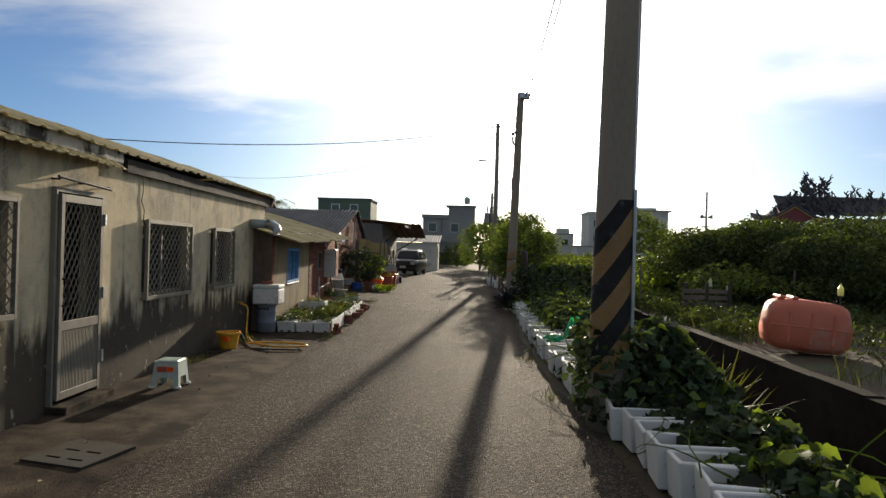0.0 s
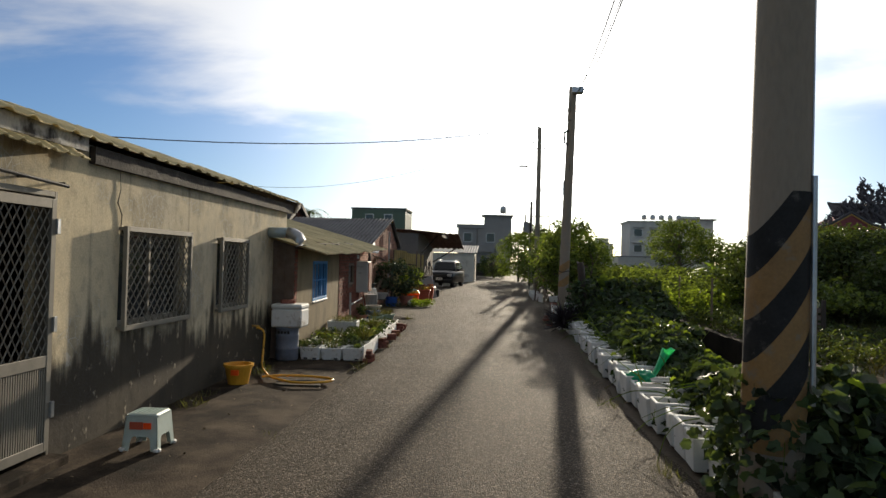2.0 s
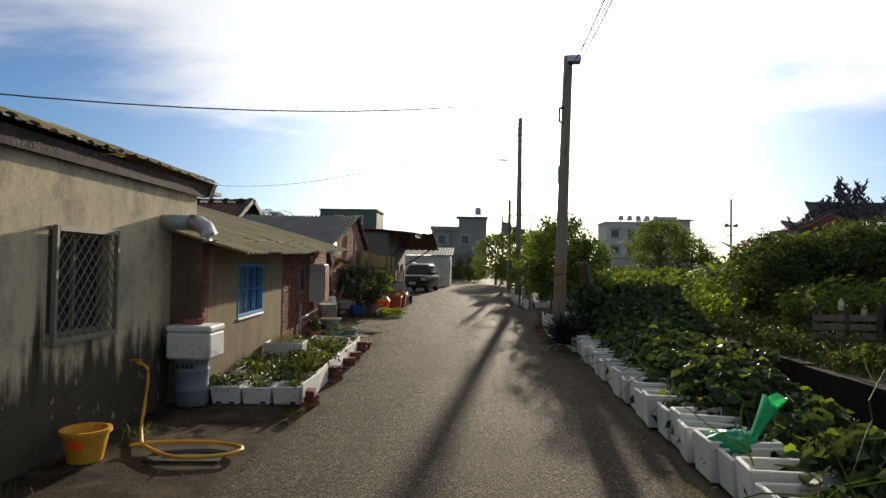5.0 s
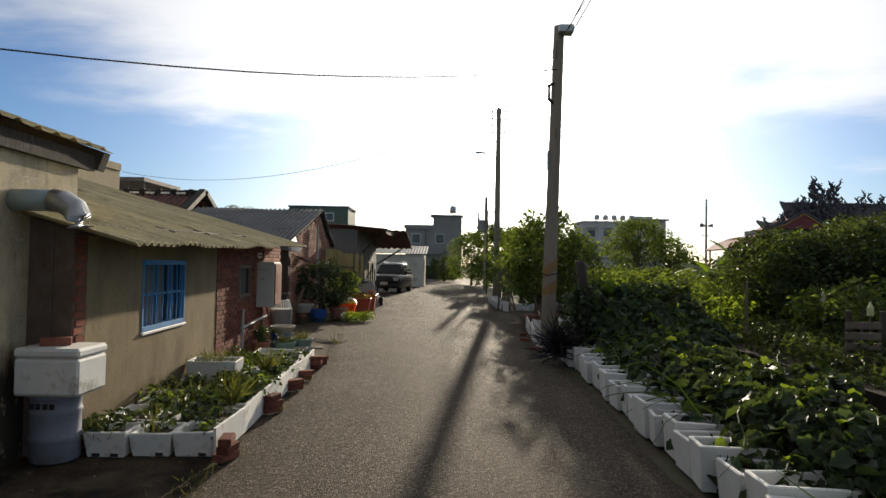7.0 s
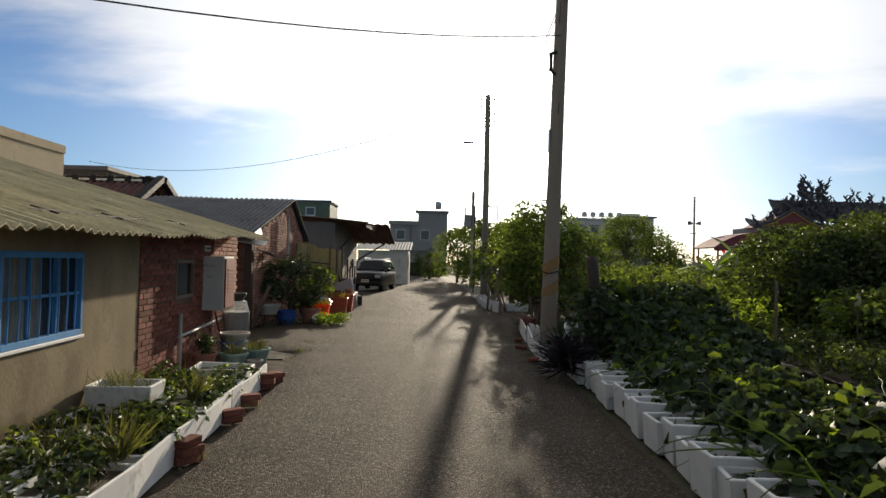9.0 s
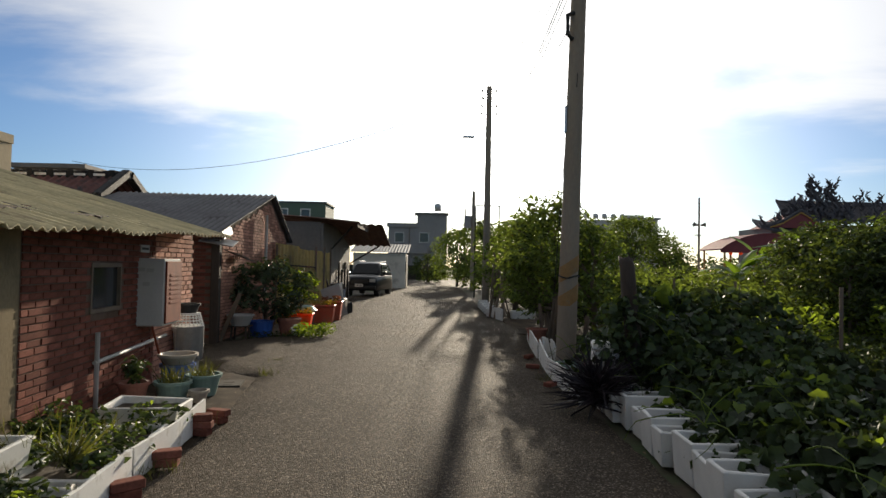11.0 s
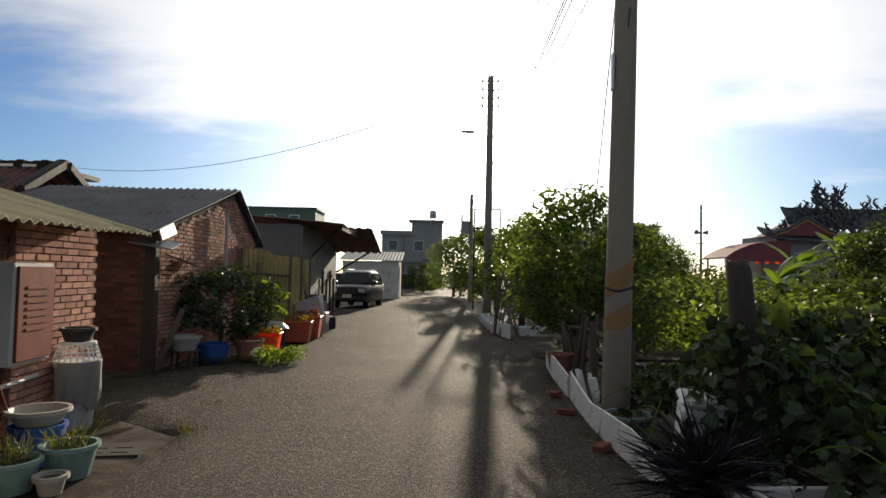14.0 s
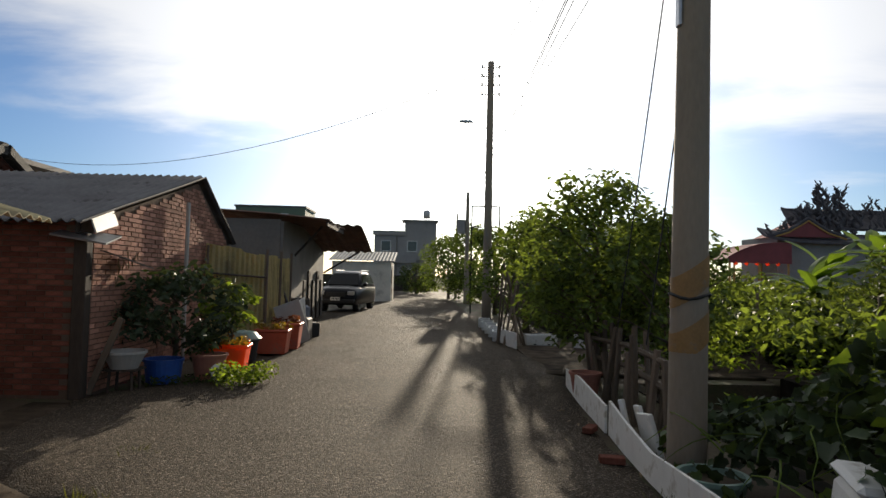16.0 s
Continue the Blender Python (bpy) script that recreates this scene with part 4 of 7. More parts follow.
M["pvc"] = material("grey_pvc_pipe", (0.42, 0.42, 0.40), 0.5, 0.12, 4, 40, 0.05)
M["duct"] = material("painted_duct", (0.30, 0.36, 0.36), 0.45, 0.2, 3, 30, 0.1, metal=0.3)
M["car_paint"] = material("dark_car_paint", (0.010, 0.011, 0.014), 0.34, 0.1, 2, 10, 0.0, spec=0.2)
M["chrome"] = material("chrome", (0.6, 0.6, 0.6), 0.2, 0.05, 5, 20, 0.0, metal=1.0)
M["car_glass"] = material("tinted_car_glass", (0.008, 0.009, 0.010), 0.1, 0.1, 2, 10, 0.0, spec=0.25)
M["lamp_glass"] = material("headlight_glass", (0.5, 0.5, 0.5), 0.15, 0.1, 5, 20, 0.0)
M["temple_red"] = material("temple_red_paint", (0.22, 0.05, 0.055), 0.7, 0.2, 1, 10, 0.1)
M["temple_tile"] = material("temple_roof_tile", (0.20, 0.075, 0.055), 0.6, 0.3, 2, 12, 0.2)
M["carving"] = material("dark_glazed_carving", (0.075, 0.07, 0.078), 0.7, 0.5, 3, 14, 0.3)
M["gold"] = material("faded_gold_paint", (0.45, 0.25, 0.06), 0.6, 0.2, 2, 12, 0.1)
M["leaf_banana"] = material("banana_leaf", (0.10, 0.17, 0.035), 0.45, 0.2, 2, 20, 0.15, island=0.25, transl=0.45)
M["spike"] = material("dark_purple_leaf", (0.018, 0.012, 0.016), 0.5, 0.3, 4, 20, 0.1)
M["red_leaf"] = material("reddish_leaf", (0.14, 0.05, 0.03), 0.5, 0.3, 4, 20, 0.1, island=0.4, transl=0.35)
M["flower"] = material("yellowing_leaf", (0.24, 0.17, 0.03), 0.5, 0.2, 4, 20, 0.1, island=0.3, transl=0.4)
M["bottle"] = material("pale_plastic_bottle", (0.55, 0.6, 0.52), 0.35, 0.1, 5, 30, 0.0, transl=0.4)
M["water_tank"] = M["steel"]
M["dry"] = material("dry_stalk", (0.24, 0.18, 0.11), 0.9, 0.3, 5, 40, 0.2)
RNG = np.random.default_rng(21)


def lobes(c, spread, n, mat, parent, size, name="foliage", shape="oval", seed=1, per=40, up=0.45):
    rng = np.random.default_rng(seed)
    p = clump_points(rng, c, per, spread)
    p[:, 2] = np.maximum(p[:, 2], 0.03)
    return leaves(name, p, rng.uniform(0.65, 1.25, len(p)) * size, mat, parent, shape, up=up, seed=seed + 3)


def tuft(parent, x, y, z, n, h, r, mat, seed, name="blades", width=1.0):
    rng = np.random.default_rng(seed)
    p = np.stack([x + rng.normal(0, r, n), y + rng.normal(0, r, n), np.full(n, z)], 1)
    d = np.stack([rng.normal(0, 0.45, n), rng.normal(0, 0.45, n), np.ones(n)], 1)
    return leaves(name, p, rng.uniform(0.5, 1.2, n) * h, mat, parent, "blade", up=0.2, seed=seed, dirs=d)


# ---- wall details of the stucco house ----
def make_duct():
    d = thing("exhaust_duct", H1 @ pose(8.95, 0, 2.0), "grey green metal exhaust duct elbow on the wall", "duct")
    bm = tube(bmesh.new(), [(-0.0, 0.15, 0), (0.0, -0.28, 0.0)], 0.083, 18)
    part("pipe", bm, M["duct"], d, smooth=True)
    bm = tube(bmesh.new(), [(0, -0.27, 0), (0, -0.36, -0.012), (0, -0.44, -0.06), (0, -0.48, -0.13), (0, -0.49, -0.2)], [0.089, 0.089, 0.089, 0.089, 0.092], 18)
    part("elbow", bm, M["steel"], d, smooth=True)


make_duct()
wb = thing("plastic_bag", H1 @ pose(0.61, 0.1, 0.84), "crumpled white plastic bag hanging behind the door mesh", "bag")
bm = bmesh.new()
bmesh.ops.create_icosphere(bm, subdivisions=3, radius=0.1)
for v in bm.verts:
    d = v.co.normalized()
    v.co = Vector((v.co.x * 0.8, v.co.y * 0.5, v.co.z * 1.7)) * (1 + 0.5 * noise.noise(d * 3.5)) + Vector((0, 0, 0.2))
part("body", bm, M["foam"], wb, smooth=True)
part("strap", tube(bmesh.new(), [(0, 0, 0.3), (0.0, -0.02, 0.9), (0, -0.1, 1.0)], 0.006, 5), M["foam"], wb)


def make_stool():
    s = thing("plastic_stool", pose(-3.5, 10.6, 0, 0, 0, 4), "pale green plastic stool with printed side panels", "stool")
    part("seat", bx(-0.135, -0.125, 0.268, 0.135, 0.125, 0.298, 0.02), M["stool_plastic"], s)
    for i in range(6):
        for j in range(5):
            part("seat_slot", bx(-0.1 + i * 0.036, -0.085 + j * 0.037, 0.2985, -0.082 + i * 0.036, -0.063 + j * 0.037, 0.3005), M["green_plastic"], s)
    # four walls that widen to the foot, each with a low arch between two broad legs
    for k in range(4):
        m = pose(0, 0, 0, 0, 0, 90 * k)
        w0, w1, d0, d1 = (0.13, 0.152, 0.122, 0.145) if k % 2 == 0 else (0.122, 0.145, 0.13, 0.152)
        bm = bmesh.new()
        at = lambda u, z: Vector((u * (w1 + (w0 - w1) * z / 0.275), -(d1 + (d0 - d1) * z / 0.275), z))
        ring = [(-1, 0), (-0.62, 0), (-0.56, 0.09), (-0.45, 0.115), (0.45, 0.115), (0.56, 0.09), (0.62, 0), (1, 0), (1, 0.275), (-1, 0.275)]
        quads = [(0, 1, 2, 9), (2, 3, 9), (3, 4, 8, 9), (4, 5, 8), (5, 6, 7, 8)]
        vs = [bm.verts.new(at(*q)) for q in ring]
        for q in quads:
            bm.faces.new([vs[i] for i in q])
        r = bmesh.ops.extrude_face_region(bm, geom=bm.faces[:])
        bmesh.ops.translate(bm, vec=(0, 0.008, 0), verts=[q for q in r["geom"] if isinstance(q, bmesh.types.BMVert)])
        bmesh.ops.recalc_face_normals(bm, faces=bm.faces)
        bmesh.ops.transform(bm, matrix=m, verts=bm.verts)
        part("side_panel", bm, M["stool_plastic"], s)
        for sg in (-1, 1):
            part("foot", bx(sg * w1 - 0.022, -d1 - 0.006, -0.004, sg * w1 + 0.022, -d1 + 0.03, 0.022, 0.006, m), M["white_paint"], s)
    part("sticker", bx(-0.09, -0.1425, 0.175, 0.02, -0.1385, 0.235, 0, pose(0, 0, 0, 0, 0, 0)), M["red_plastic"], s, "red and orange printed sticker")
    part("sticker", bx(0.025, -0.1425, 0.18, 0.09, -0.1385, 0.23), M["orange"], s, "orange printed sticker")


def bucket(name, x, y, z, r0, r1, h, mat, label, category="bucket", sides=24, group="", soil=False, m=None):
    b = thing(name, m if m is not None else pose(x, y, z), label, category, group)
    t = 0.008 + 0.02 * r1
    bm = lathe(bmesh.new(), [(r0, 0.0), (r1, h - 0.03), (r1 + 0.018, h - 0.03), (r1 + 0.018, h), (r1 - t, h), (r0 - t, 0.02)], sides)
    part("body", bm, mat, b, smooth=False)
    if soil:
        part("soil", lathe(bmesh.new(), [(0.001, h * 0.82), (r0 + (r1 - r0) * 0.8 - t, h * 0.8)], sides), M["soil"], b, "dark potting soil")
    return b


make_stool()
yb = bucket("bucket", -3.93, 14.64, 0.0, 0.125, 0.17, 0.25, M["yellow_plastic"], "yellow plastic bucket standing near the wall")
part("label_patch", bx(-0.02, -0.175, 0.13, 0.07, -0.14, 0.19), M["orange"], yb)
bm = bmesh.new()
pts = [(-4.2, 16.4, 0.56), (-4.08, 16.38, 0.5), (-4.06, 16.3, 0.25), (-4.0, 16.05, 0.05), (-3.8, 15.5, 0.02), (-3.6, 15.05, 0.02), (-3.2, 14.65, 0.02), (-2.85, 14.8, 0.02), (-2.8, 15.1, 0.02), (-3.1, 15.3, 0.02), (-3.5, 15.2, 0.03), (-3.75, 15.0, 0.025)]
sm = []
for i in range(len(pts) - 1):
    p0, p1, p2, p3 = (Vector(pts[max(0, min(len(pts) - 1, i + k))]) for k in (-1, 0, 1, 2))
    for k in range(6):
        f = k / 6
        sm.append(0.5 * ((2 * p1) + (p2 - p0) * f + (2 * p0 - 5 * p1 + 4 * p2 - p3) * f * f + (3 * p1 - p0 - 3 * p2 + p3) * f ** 3))
tube(bm, [Vector(p) + Vector((0, 0, 0.02)) for p in spots(sm)], 0.016, 8)
solid("garden_hose", bm, M["yellow_plastic"], label="yellow garden hose looped on the pavement from a wall tap", category="hose", smooth=True)
tap = thing("wall_tap", H1 @ pose(8.0, 0, 0.6), "small brass wall tap with the hose on it", "tap")
part("spout", tube(bmesh.new(), [(0, 0.02, 0), (0, -0.08, 0), (0, -0.1, -0.05)], 0.014, 8), M["gold"], tap)


def drain_cover(x, y, rz, w, d, label):
    c = thing("drain_cover", pose(x, y, -0.028, 0, 0, rz), label, "drain cover", "drain covers", long=True)
    bm = wall_panel(-w / 2, w / 2, -d / 2, d / 2, 0.035, [(-w * 0.3, -w * 0.06, -0.06, -0.02), (w * 0.06, w * 0.3, -0.06, -0.02), (-w * 0.3, -w * 0.06, d * 0.25, d * 0.25 + 0.04), (w * 0.06, w * 0.3, d * 0.25, d * 0.25 + 0.04)])
    bmesh.ops.rotate(bm, matrix=Matrix.Rotation(radians(90), 3, "X"), verts=bm.verts)
    bmesh.ops.translate(bm, vec=(0, 0, 0.0), verts=bm.verts)
    part("slab", bm, M["concrete"], c)
    part("pit", bx(-w * 0.35, -d * 0.4, -0.02, w * 0.35, d * 0.4, 0.008), M["rubber"], c)


drain_cover(-3.02, 7.1, -12, 0.55, 0.75, "concrete drain cover with slots in the pavement")
drain_cover(-3.2, 14.95, 4, 0.6, 0.55, "slotted drain cover with a hose lying across")
drain_cover(-3.72, 27.8, 8, 0.55, 0.6, "rusty slotted drain cover set in concrete")

# drum with a foam box on top
dr = thing("plastic_drum", pose(-4.02, 17.6, 0) @ Matrix.Diagonal((0.95, 0.95, 0.92, 1)), "grey blue plastic drum beside the house corner", "drum")
part("body", lathe(bmesh.new(), [(0.17, 0), (0.185, 0.02), (0.185, 0.18), (0.195, 0.2), (0.185, 0.22), (0.185, 0.4), (0.195, 0.42), (0.185, 0.44), (0.185, 0.53), (0.2, 0.54), (0.2, 0.57)], 26), M["drum"], dr, smooth=True)
for i in range(4):
    part("mark", bx(-0.1 + i * 0.055, -0.19, 0.46, -0.065 + i * 0.055, -0.178, 0.505), M["rubber"], dr)
fb = thing("foam_box", pose(-3.98, 17.58, 0.527, 0, 0, 3) @ Matrix.Diagonal((0.8, 1.05, 1.04, 1)), "large white polystyrene box with lid on the drum", "box")
part("body", bx(-0.3, -0.2, 0, 0.3, 0.2, 0.27, 0.02), M["foam"], fb)
part("lid", bx(-0.305, -0.205, 0.274, 0.305, 0.205, 0.345, 0.02), M["foam"], fb)
solid("brick", bx(-0.105, -0.05, 0, 0.105, 0.05, 0.06, 0.006), M["brick"], pose(-4.02, 17.55, 0.888, 0, 0, 30), "single red brick weighing down the box lid", "brick")


# ---- foam planters ----
def foam_box(m, l, w, h, label, group, soil=True):
    b = thing("foam_planter", m, label, "planter", group)
    t = 0.035
    bm = bmesh.new()
    # tapered tray with a rim
    rng = random.Random(int(m.translation.x * 313 + m.translation.y * 97))
    j = lambda a: rng.uniform(-a, a)
    o0 = [(-l / 2 + 0.02, -w / 2 + 0.02), (l / 2 - 0.02, -w / 2 + 0.02), (l / 2 - 0.02, w / 2 - 0.02), (-l / 2 + 0.02, w / 2 - 0.02)]
    o1 = [(-l / 2 + j(0.008), -w / 2 + j(0.008)), (l / 2 + j(0.008), -w / 2 + j(0.008)), (l / 2 + j(0.008), w / 2 + j(0.008)), (-l / 2 + j(0.008), w / 2 + j(0.008))]
    hs = [h + j(0.015) for k in range(4)]
    A = [bm.verts.new((x, y, 0)) for x, y in o0]
    B = [bm.verts.new((x, y, z)) for (x, y), z in zip(o1, hs)]
    C = [bm.verts.new((x * (1 - 2 * t / l), y * (1 - 2 * t / w), z)) for (x, y), z in zip(o1, hs)]
    D = [bm.verts.new((x * (1 - 2 * t / l), y * (1 - 2 * t / w), 0.05)) for x, y in o0]
    for P, Qq in ((A, B), (B, C), (C, D)):
        for k in range(4):
            bm.faces.new((P[k], P[(k + 1) % 4], Qq[(k + 1) % 4], Qq[k]))
    bm.faces.new(A[::-1]), bm.faces.new(D)
    es = [e for e in bm.edges if e.calc_length() > 0.02]
    bmesh.ops.bevel(bm, geom=es, offset=0.008, segments=1, affect="EDGES")
    part("tray", bm, M["foam"], b)
    for k in (-1, 1):
        if rng.random() < 0.8:
            part("drain_notch", bx(k * l * 0.22 - 0.03, -w / 2 + 0.012, 0.01, k * l * 0.22 + 0.03, -w / 2 + 0.028, 0.035), M["rubber"], b)
    if soil:
        part("soil", bx(-l / 2 + t + 0.012, -w / 2 + t + 0.012, 0.055, l / 2 - t - 0.012, w / 2 - t - 0.012, h * 0.72), M["soil"], b, "dark potting soil")
    return b


def make_right_planters():
    y = 5.2
    i = 0
    while y < 26.2:
        w = 0.34 + 0.04 * math.sin(i * 2.3)
        if not (8.75 < y < 10.2):
            x = edge_at(RIGHT_EDGE, y) + 0.36 + 0.03 * math.sin(i * 1.7)
            foam_box(pose(x, y, -0.01, 0, 0, 4 * math.sin(i * 4.1) - 2), 0.54, w, 0.30 + 0.03 * math.sin(i * 3.1), "white polystyrene box reused as a planter beside the lane", "polystyrene planters")
        y += (w + 0.03) / PACE
        i += 1


make_right_planters()
FRONT = [(-3.68, 17.76, 0.33), (-3.345, 17.82, 0.33), (-3.01, 17.84, 0.33)]
for x, y, w in FRONT:
    foam_box(pose(x, y + 0.2, -0.005, 0, 0, 2), w, 0.36, 0.2, "white polystyrene planter with herbs in front of the wall", "polystyrene planters")
for i in range(5):
    foam_box(pose(-3.2 - 0.06 * i, 18.85 + i * 1.1, -0.005, 0, 0, 4), 0.55, 0.63, 0.17, "white polystyrene planter with leafy herbs", "polystyrene planters")
    foam_box(pose(-3.8 - 0.06 * i, 18.9 + i * 1.1, -0.005, 0, 0, 4), 0.45, 0.59, 0.18, "white polystyrene planter with low green plants", "polystyrene planters")
foam_box(pose(-3.88, 21.8, 0.17, 0, 0, 3), 0.6, 0.35, 0.19, "raised white polystyrene trough with grassy plants", "polystyrene planters")
foam_box(pose(-3.68, 24.75, 0, 0, 0, 5), 0.7, 0.5, 0.2, "white polystyrene planter with small plants at the row's end", "polystyrene planters")


def white_board(pts, h, label, t=0.025, z=0.0):
    """A strip of white foam board on edge, along points."""
    bm = bmesh.new()
    prev = None
    for k, (x, y, hh) in enumerate(spots(pts)):
        a = [bm.verts.new((x + dx, y, zz)) for dx, zz in ((0, z), (t, z), (t, z + h * hh), (0, z + h * hh))]
        if prev:
            for q in range(4):
                bm.faces.new((prev[q], prev[(q + 1) % 4], a[(q + 1) % 4], a[q]))
        else:
            bm.faces.new(a)
        prev = a
    bm.faces.new(prev[::-1])
    bmesh.ops.recalc_face_normals(bm, faces=bm.faces)
    return solid("foam_board", bm, M["foam"], None, label, "board", "white foam boards")


for a, b in ((17.72, 20.1), (20.15, 22.3), (22.35, 24.7)):
    f = lambda y: -2.83 - (y - 17.7) * 0.045
    white_board([(f(a), a, 1.0), (f((a + b) / 2) + 0.015, (a + b) / 2, 0.93), (f(b), b, 1.02)], 0.24, "white foam board edging the planter bed")
white_board([(0.86, 35.8, 0.75), (0.76, 34.0, 1.0), (0.68, 31.7, 0.85)], 0.32, "long white foam board edging the verge", z=0.0)
white_board([(0.70, 31.6, 1.05), (0.65, 30.6, 0.9), (0.61, 29.4, 0.72), (0.60, 28.4, 0.85), (0.62, 27.4, 0.9), (0.68, 26.5, 0.6)], 0.32, "long bent white foam board edging the verge")
white_board([(0.72, 42.6, 1.0), (0.6, 43.4, 1.0), (0.52, 44.6, 0.85)], 0.34, "white foam board beside the entrance path")
for i in range(5):
    foam_box(pose(0.56 - 0.015 * i, 45.4 + i * 1.5, 0, 0, 0, 84), 0.75, 0.36, 0.24, "white polystyrene planter at the lane edge", "polystyrene planters")
foam_box(pose(1.42, 44.0, 0, 0, 0, 2), 0.72, 0.36, 0.24, "white polystyrene box beside the entrance path", "polystyrene planters")
foam_box(pose(2.4, 43.4, 0, 0, 0, 60), 0.8, 0.4, 0.3, "white polystyrene box beside the entrance path", "polystyrene planters")


def loose_brick(x, y, z, rz, tilt=0):
    solid("brick", bx(-0.105, -0.05, 0, 0.105, 0.05, 0.06, 0.006), M["brick"], pose(x, y, z, tilt, 0, rz), "loose red brick propping the planter edge", "brick", "loose bricks")


for k, (x, y) in enumerate(((-2.72, 17.7), (-2.84, 20.1), (-2.93, 21.9), (-2.97, 22.9), (-3.05, 24.2), (-3.06, 24.9))):
    for j in range(3 if k in (0, 1, 4) else 2):
        loose_brick(x + 0.012 * (j % 2), y + 0.01 * j, 0.0 + 0.061 * j, 15 * j + 70 - 20 * k)
for x, y in ((0.5, 28.0), (0.47, 30.2), (0.55, 31.8)):
    loose_brick(x, y, -0.005, 40 + 50 * math.sin(y))


# ---- plants in the left bed ----
def herb_bed():
    v = thing("herb_bed", pose(0, 0, 0), "mixed green herbs and grassy plants in planters", "plants", kind="stuff")
    rng = np.random.default_rng(5)
    c = []
    for i in range(75):
        y = rng.uniform(17.9, 24.4)
        x = -3.2 - (y - 18.3) * 0.05 + rng.uniform(-0.75, 0.28)
        c.append((x, y, 0.17 + rng.uniform(0, 0.07) + 0.08 * noise.noise((x * 3, y * 2, 0))))
    lobes(spots(c), (0.16, 0.16, 0.1), 0, M["leaf_vine"], v, 0.075, seed=4, per=45)
    lobes(spots(c[:24]), (0.14, 0.14, 0.10), 0, M["leaf_bright"], v, 0.06, name="young_leaves", seed=6, per=25)
    for k in range(26):
        y = rng.uniform(17.6, 23.8)
        tuft(v, -3.3 - (y - 18.3) * 0.06 + rng.uniform(-0.55, 0.3), along(-3.3, y), 0.14, 22, 0.2, 0.06, M["grass"], 40 + k)
    tuft(v, -3.88, along(-3.88, 21.8), 0.34, 160, 0.16, 0.14, M["grass"], 90)
    for x, y in ((-3.05, 19.2), (-3.3, 21.9)):
        tuft(v, x, along(x, y), 0.2, 60, 0.36, 0.03, M["grass"], 91)


herb_bed()


def weeds():
    v = thing("roadside_weeds", pose(0, 0, 0), "small weeds growing from cracks along edges", "weeds", kind="stuff")
    rng = np.random.default_rng(15)
    k = 0
    for x, y, n, h in [(-2.72, 16.9, 40, 0.12), (-2.66, 16.4, 30, 0.08), (-2.75, 17.9, 30, 0.1), (-2.85, 20.2, 60, 0.12), (-2.95, 22.6, 60, 0.12), (-3.1, 24.9, 50, 0.12), (-3.3, 28.6, 40, 0.14), (-3.9, 15.7, 60, 0.16), (-4.0, 14.9, 40, 0.1),
                       (-3.9, 12.7, 50, 0.12), (-3.95, 13.4, 40, 0.1), (-3.85, 11.6, 30, 0.06), (0.5, 28.6, 60, 0.12), (0.62, 14.0, 30, 0.12), (0.72, 10.4, 50, 0.12), (-2.6, 11.3, 15, 0.05), (-3.5, 30.4, 40, 0.1), (-4.3, 28.9, 40, 0.2)]:
        tuft(v, x, along(x, y), 0.0, n, h, 0.07, M["grass"], 300 + k)
        k += 1
    c = [(-3.62 + rng.normal(0, 0.16), 35.3 + rng.normal(0, 0.3), 0.12 + rng.uniform(0, 0.1)) for i in range(14)]
    lobes(spots(c), (0.16, 0.16, 0.12), 0, M["leaf_bright"], v, 0.07, name="leafy_weeds", seed=33, per=50)
    c = [(-4.9 + i * 0.13, 35.2 + rng.normal(0, 0.1), 0.08) for i in range(8)]
    lobes(spots(c), (0.14, 0.14, 0.08), 0, M["leaf_dark"], v, 0.06, name="leafy_weeds", seed=34, per=30)
    # litter of small dry leaves on the ground
    p = np.stack([rng.uniform(-4.0, -2.6, 90), rng.uniform(6, 28, 90), np.full(90, 0.012)], 1)
    q = np.stack([rng.normal(0.55, 0.2, 160), rng.uniform(6, 45, 160), np.full(160, 0.015)], 1)
    leaves("dry_leaves", spots(np.concatenate([p, q])), rng.uniform(0.02, 0.06, 250), M["dry"], v, "oval", up=0.95, seed=77, droop=0)


weeds()


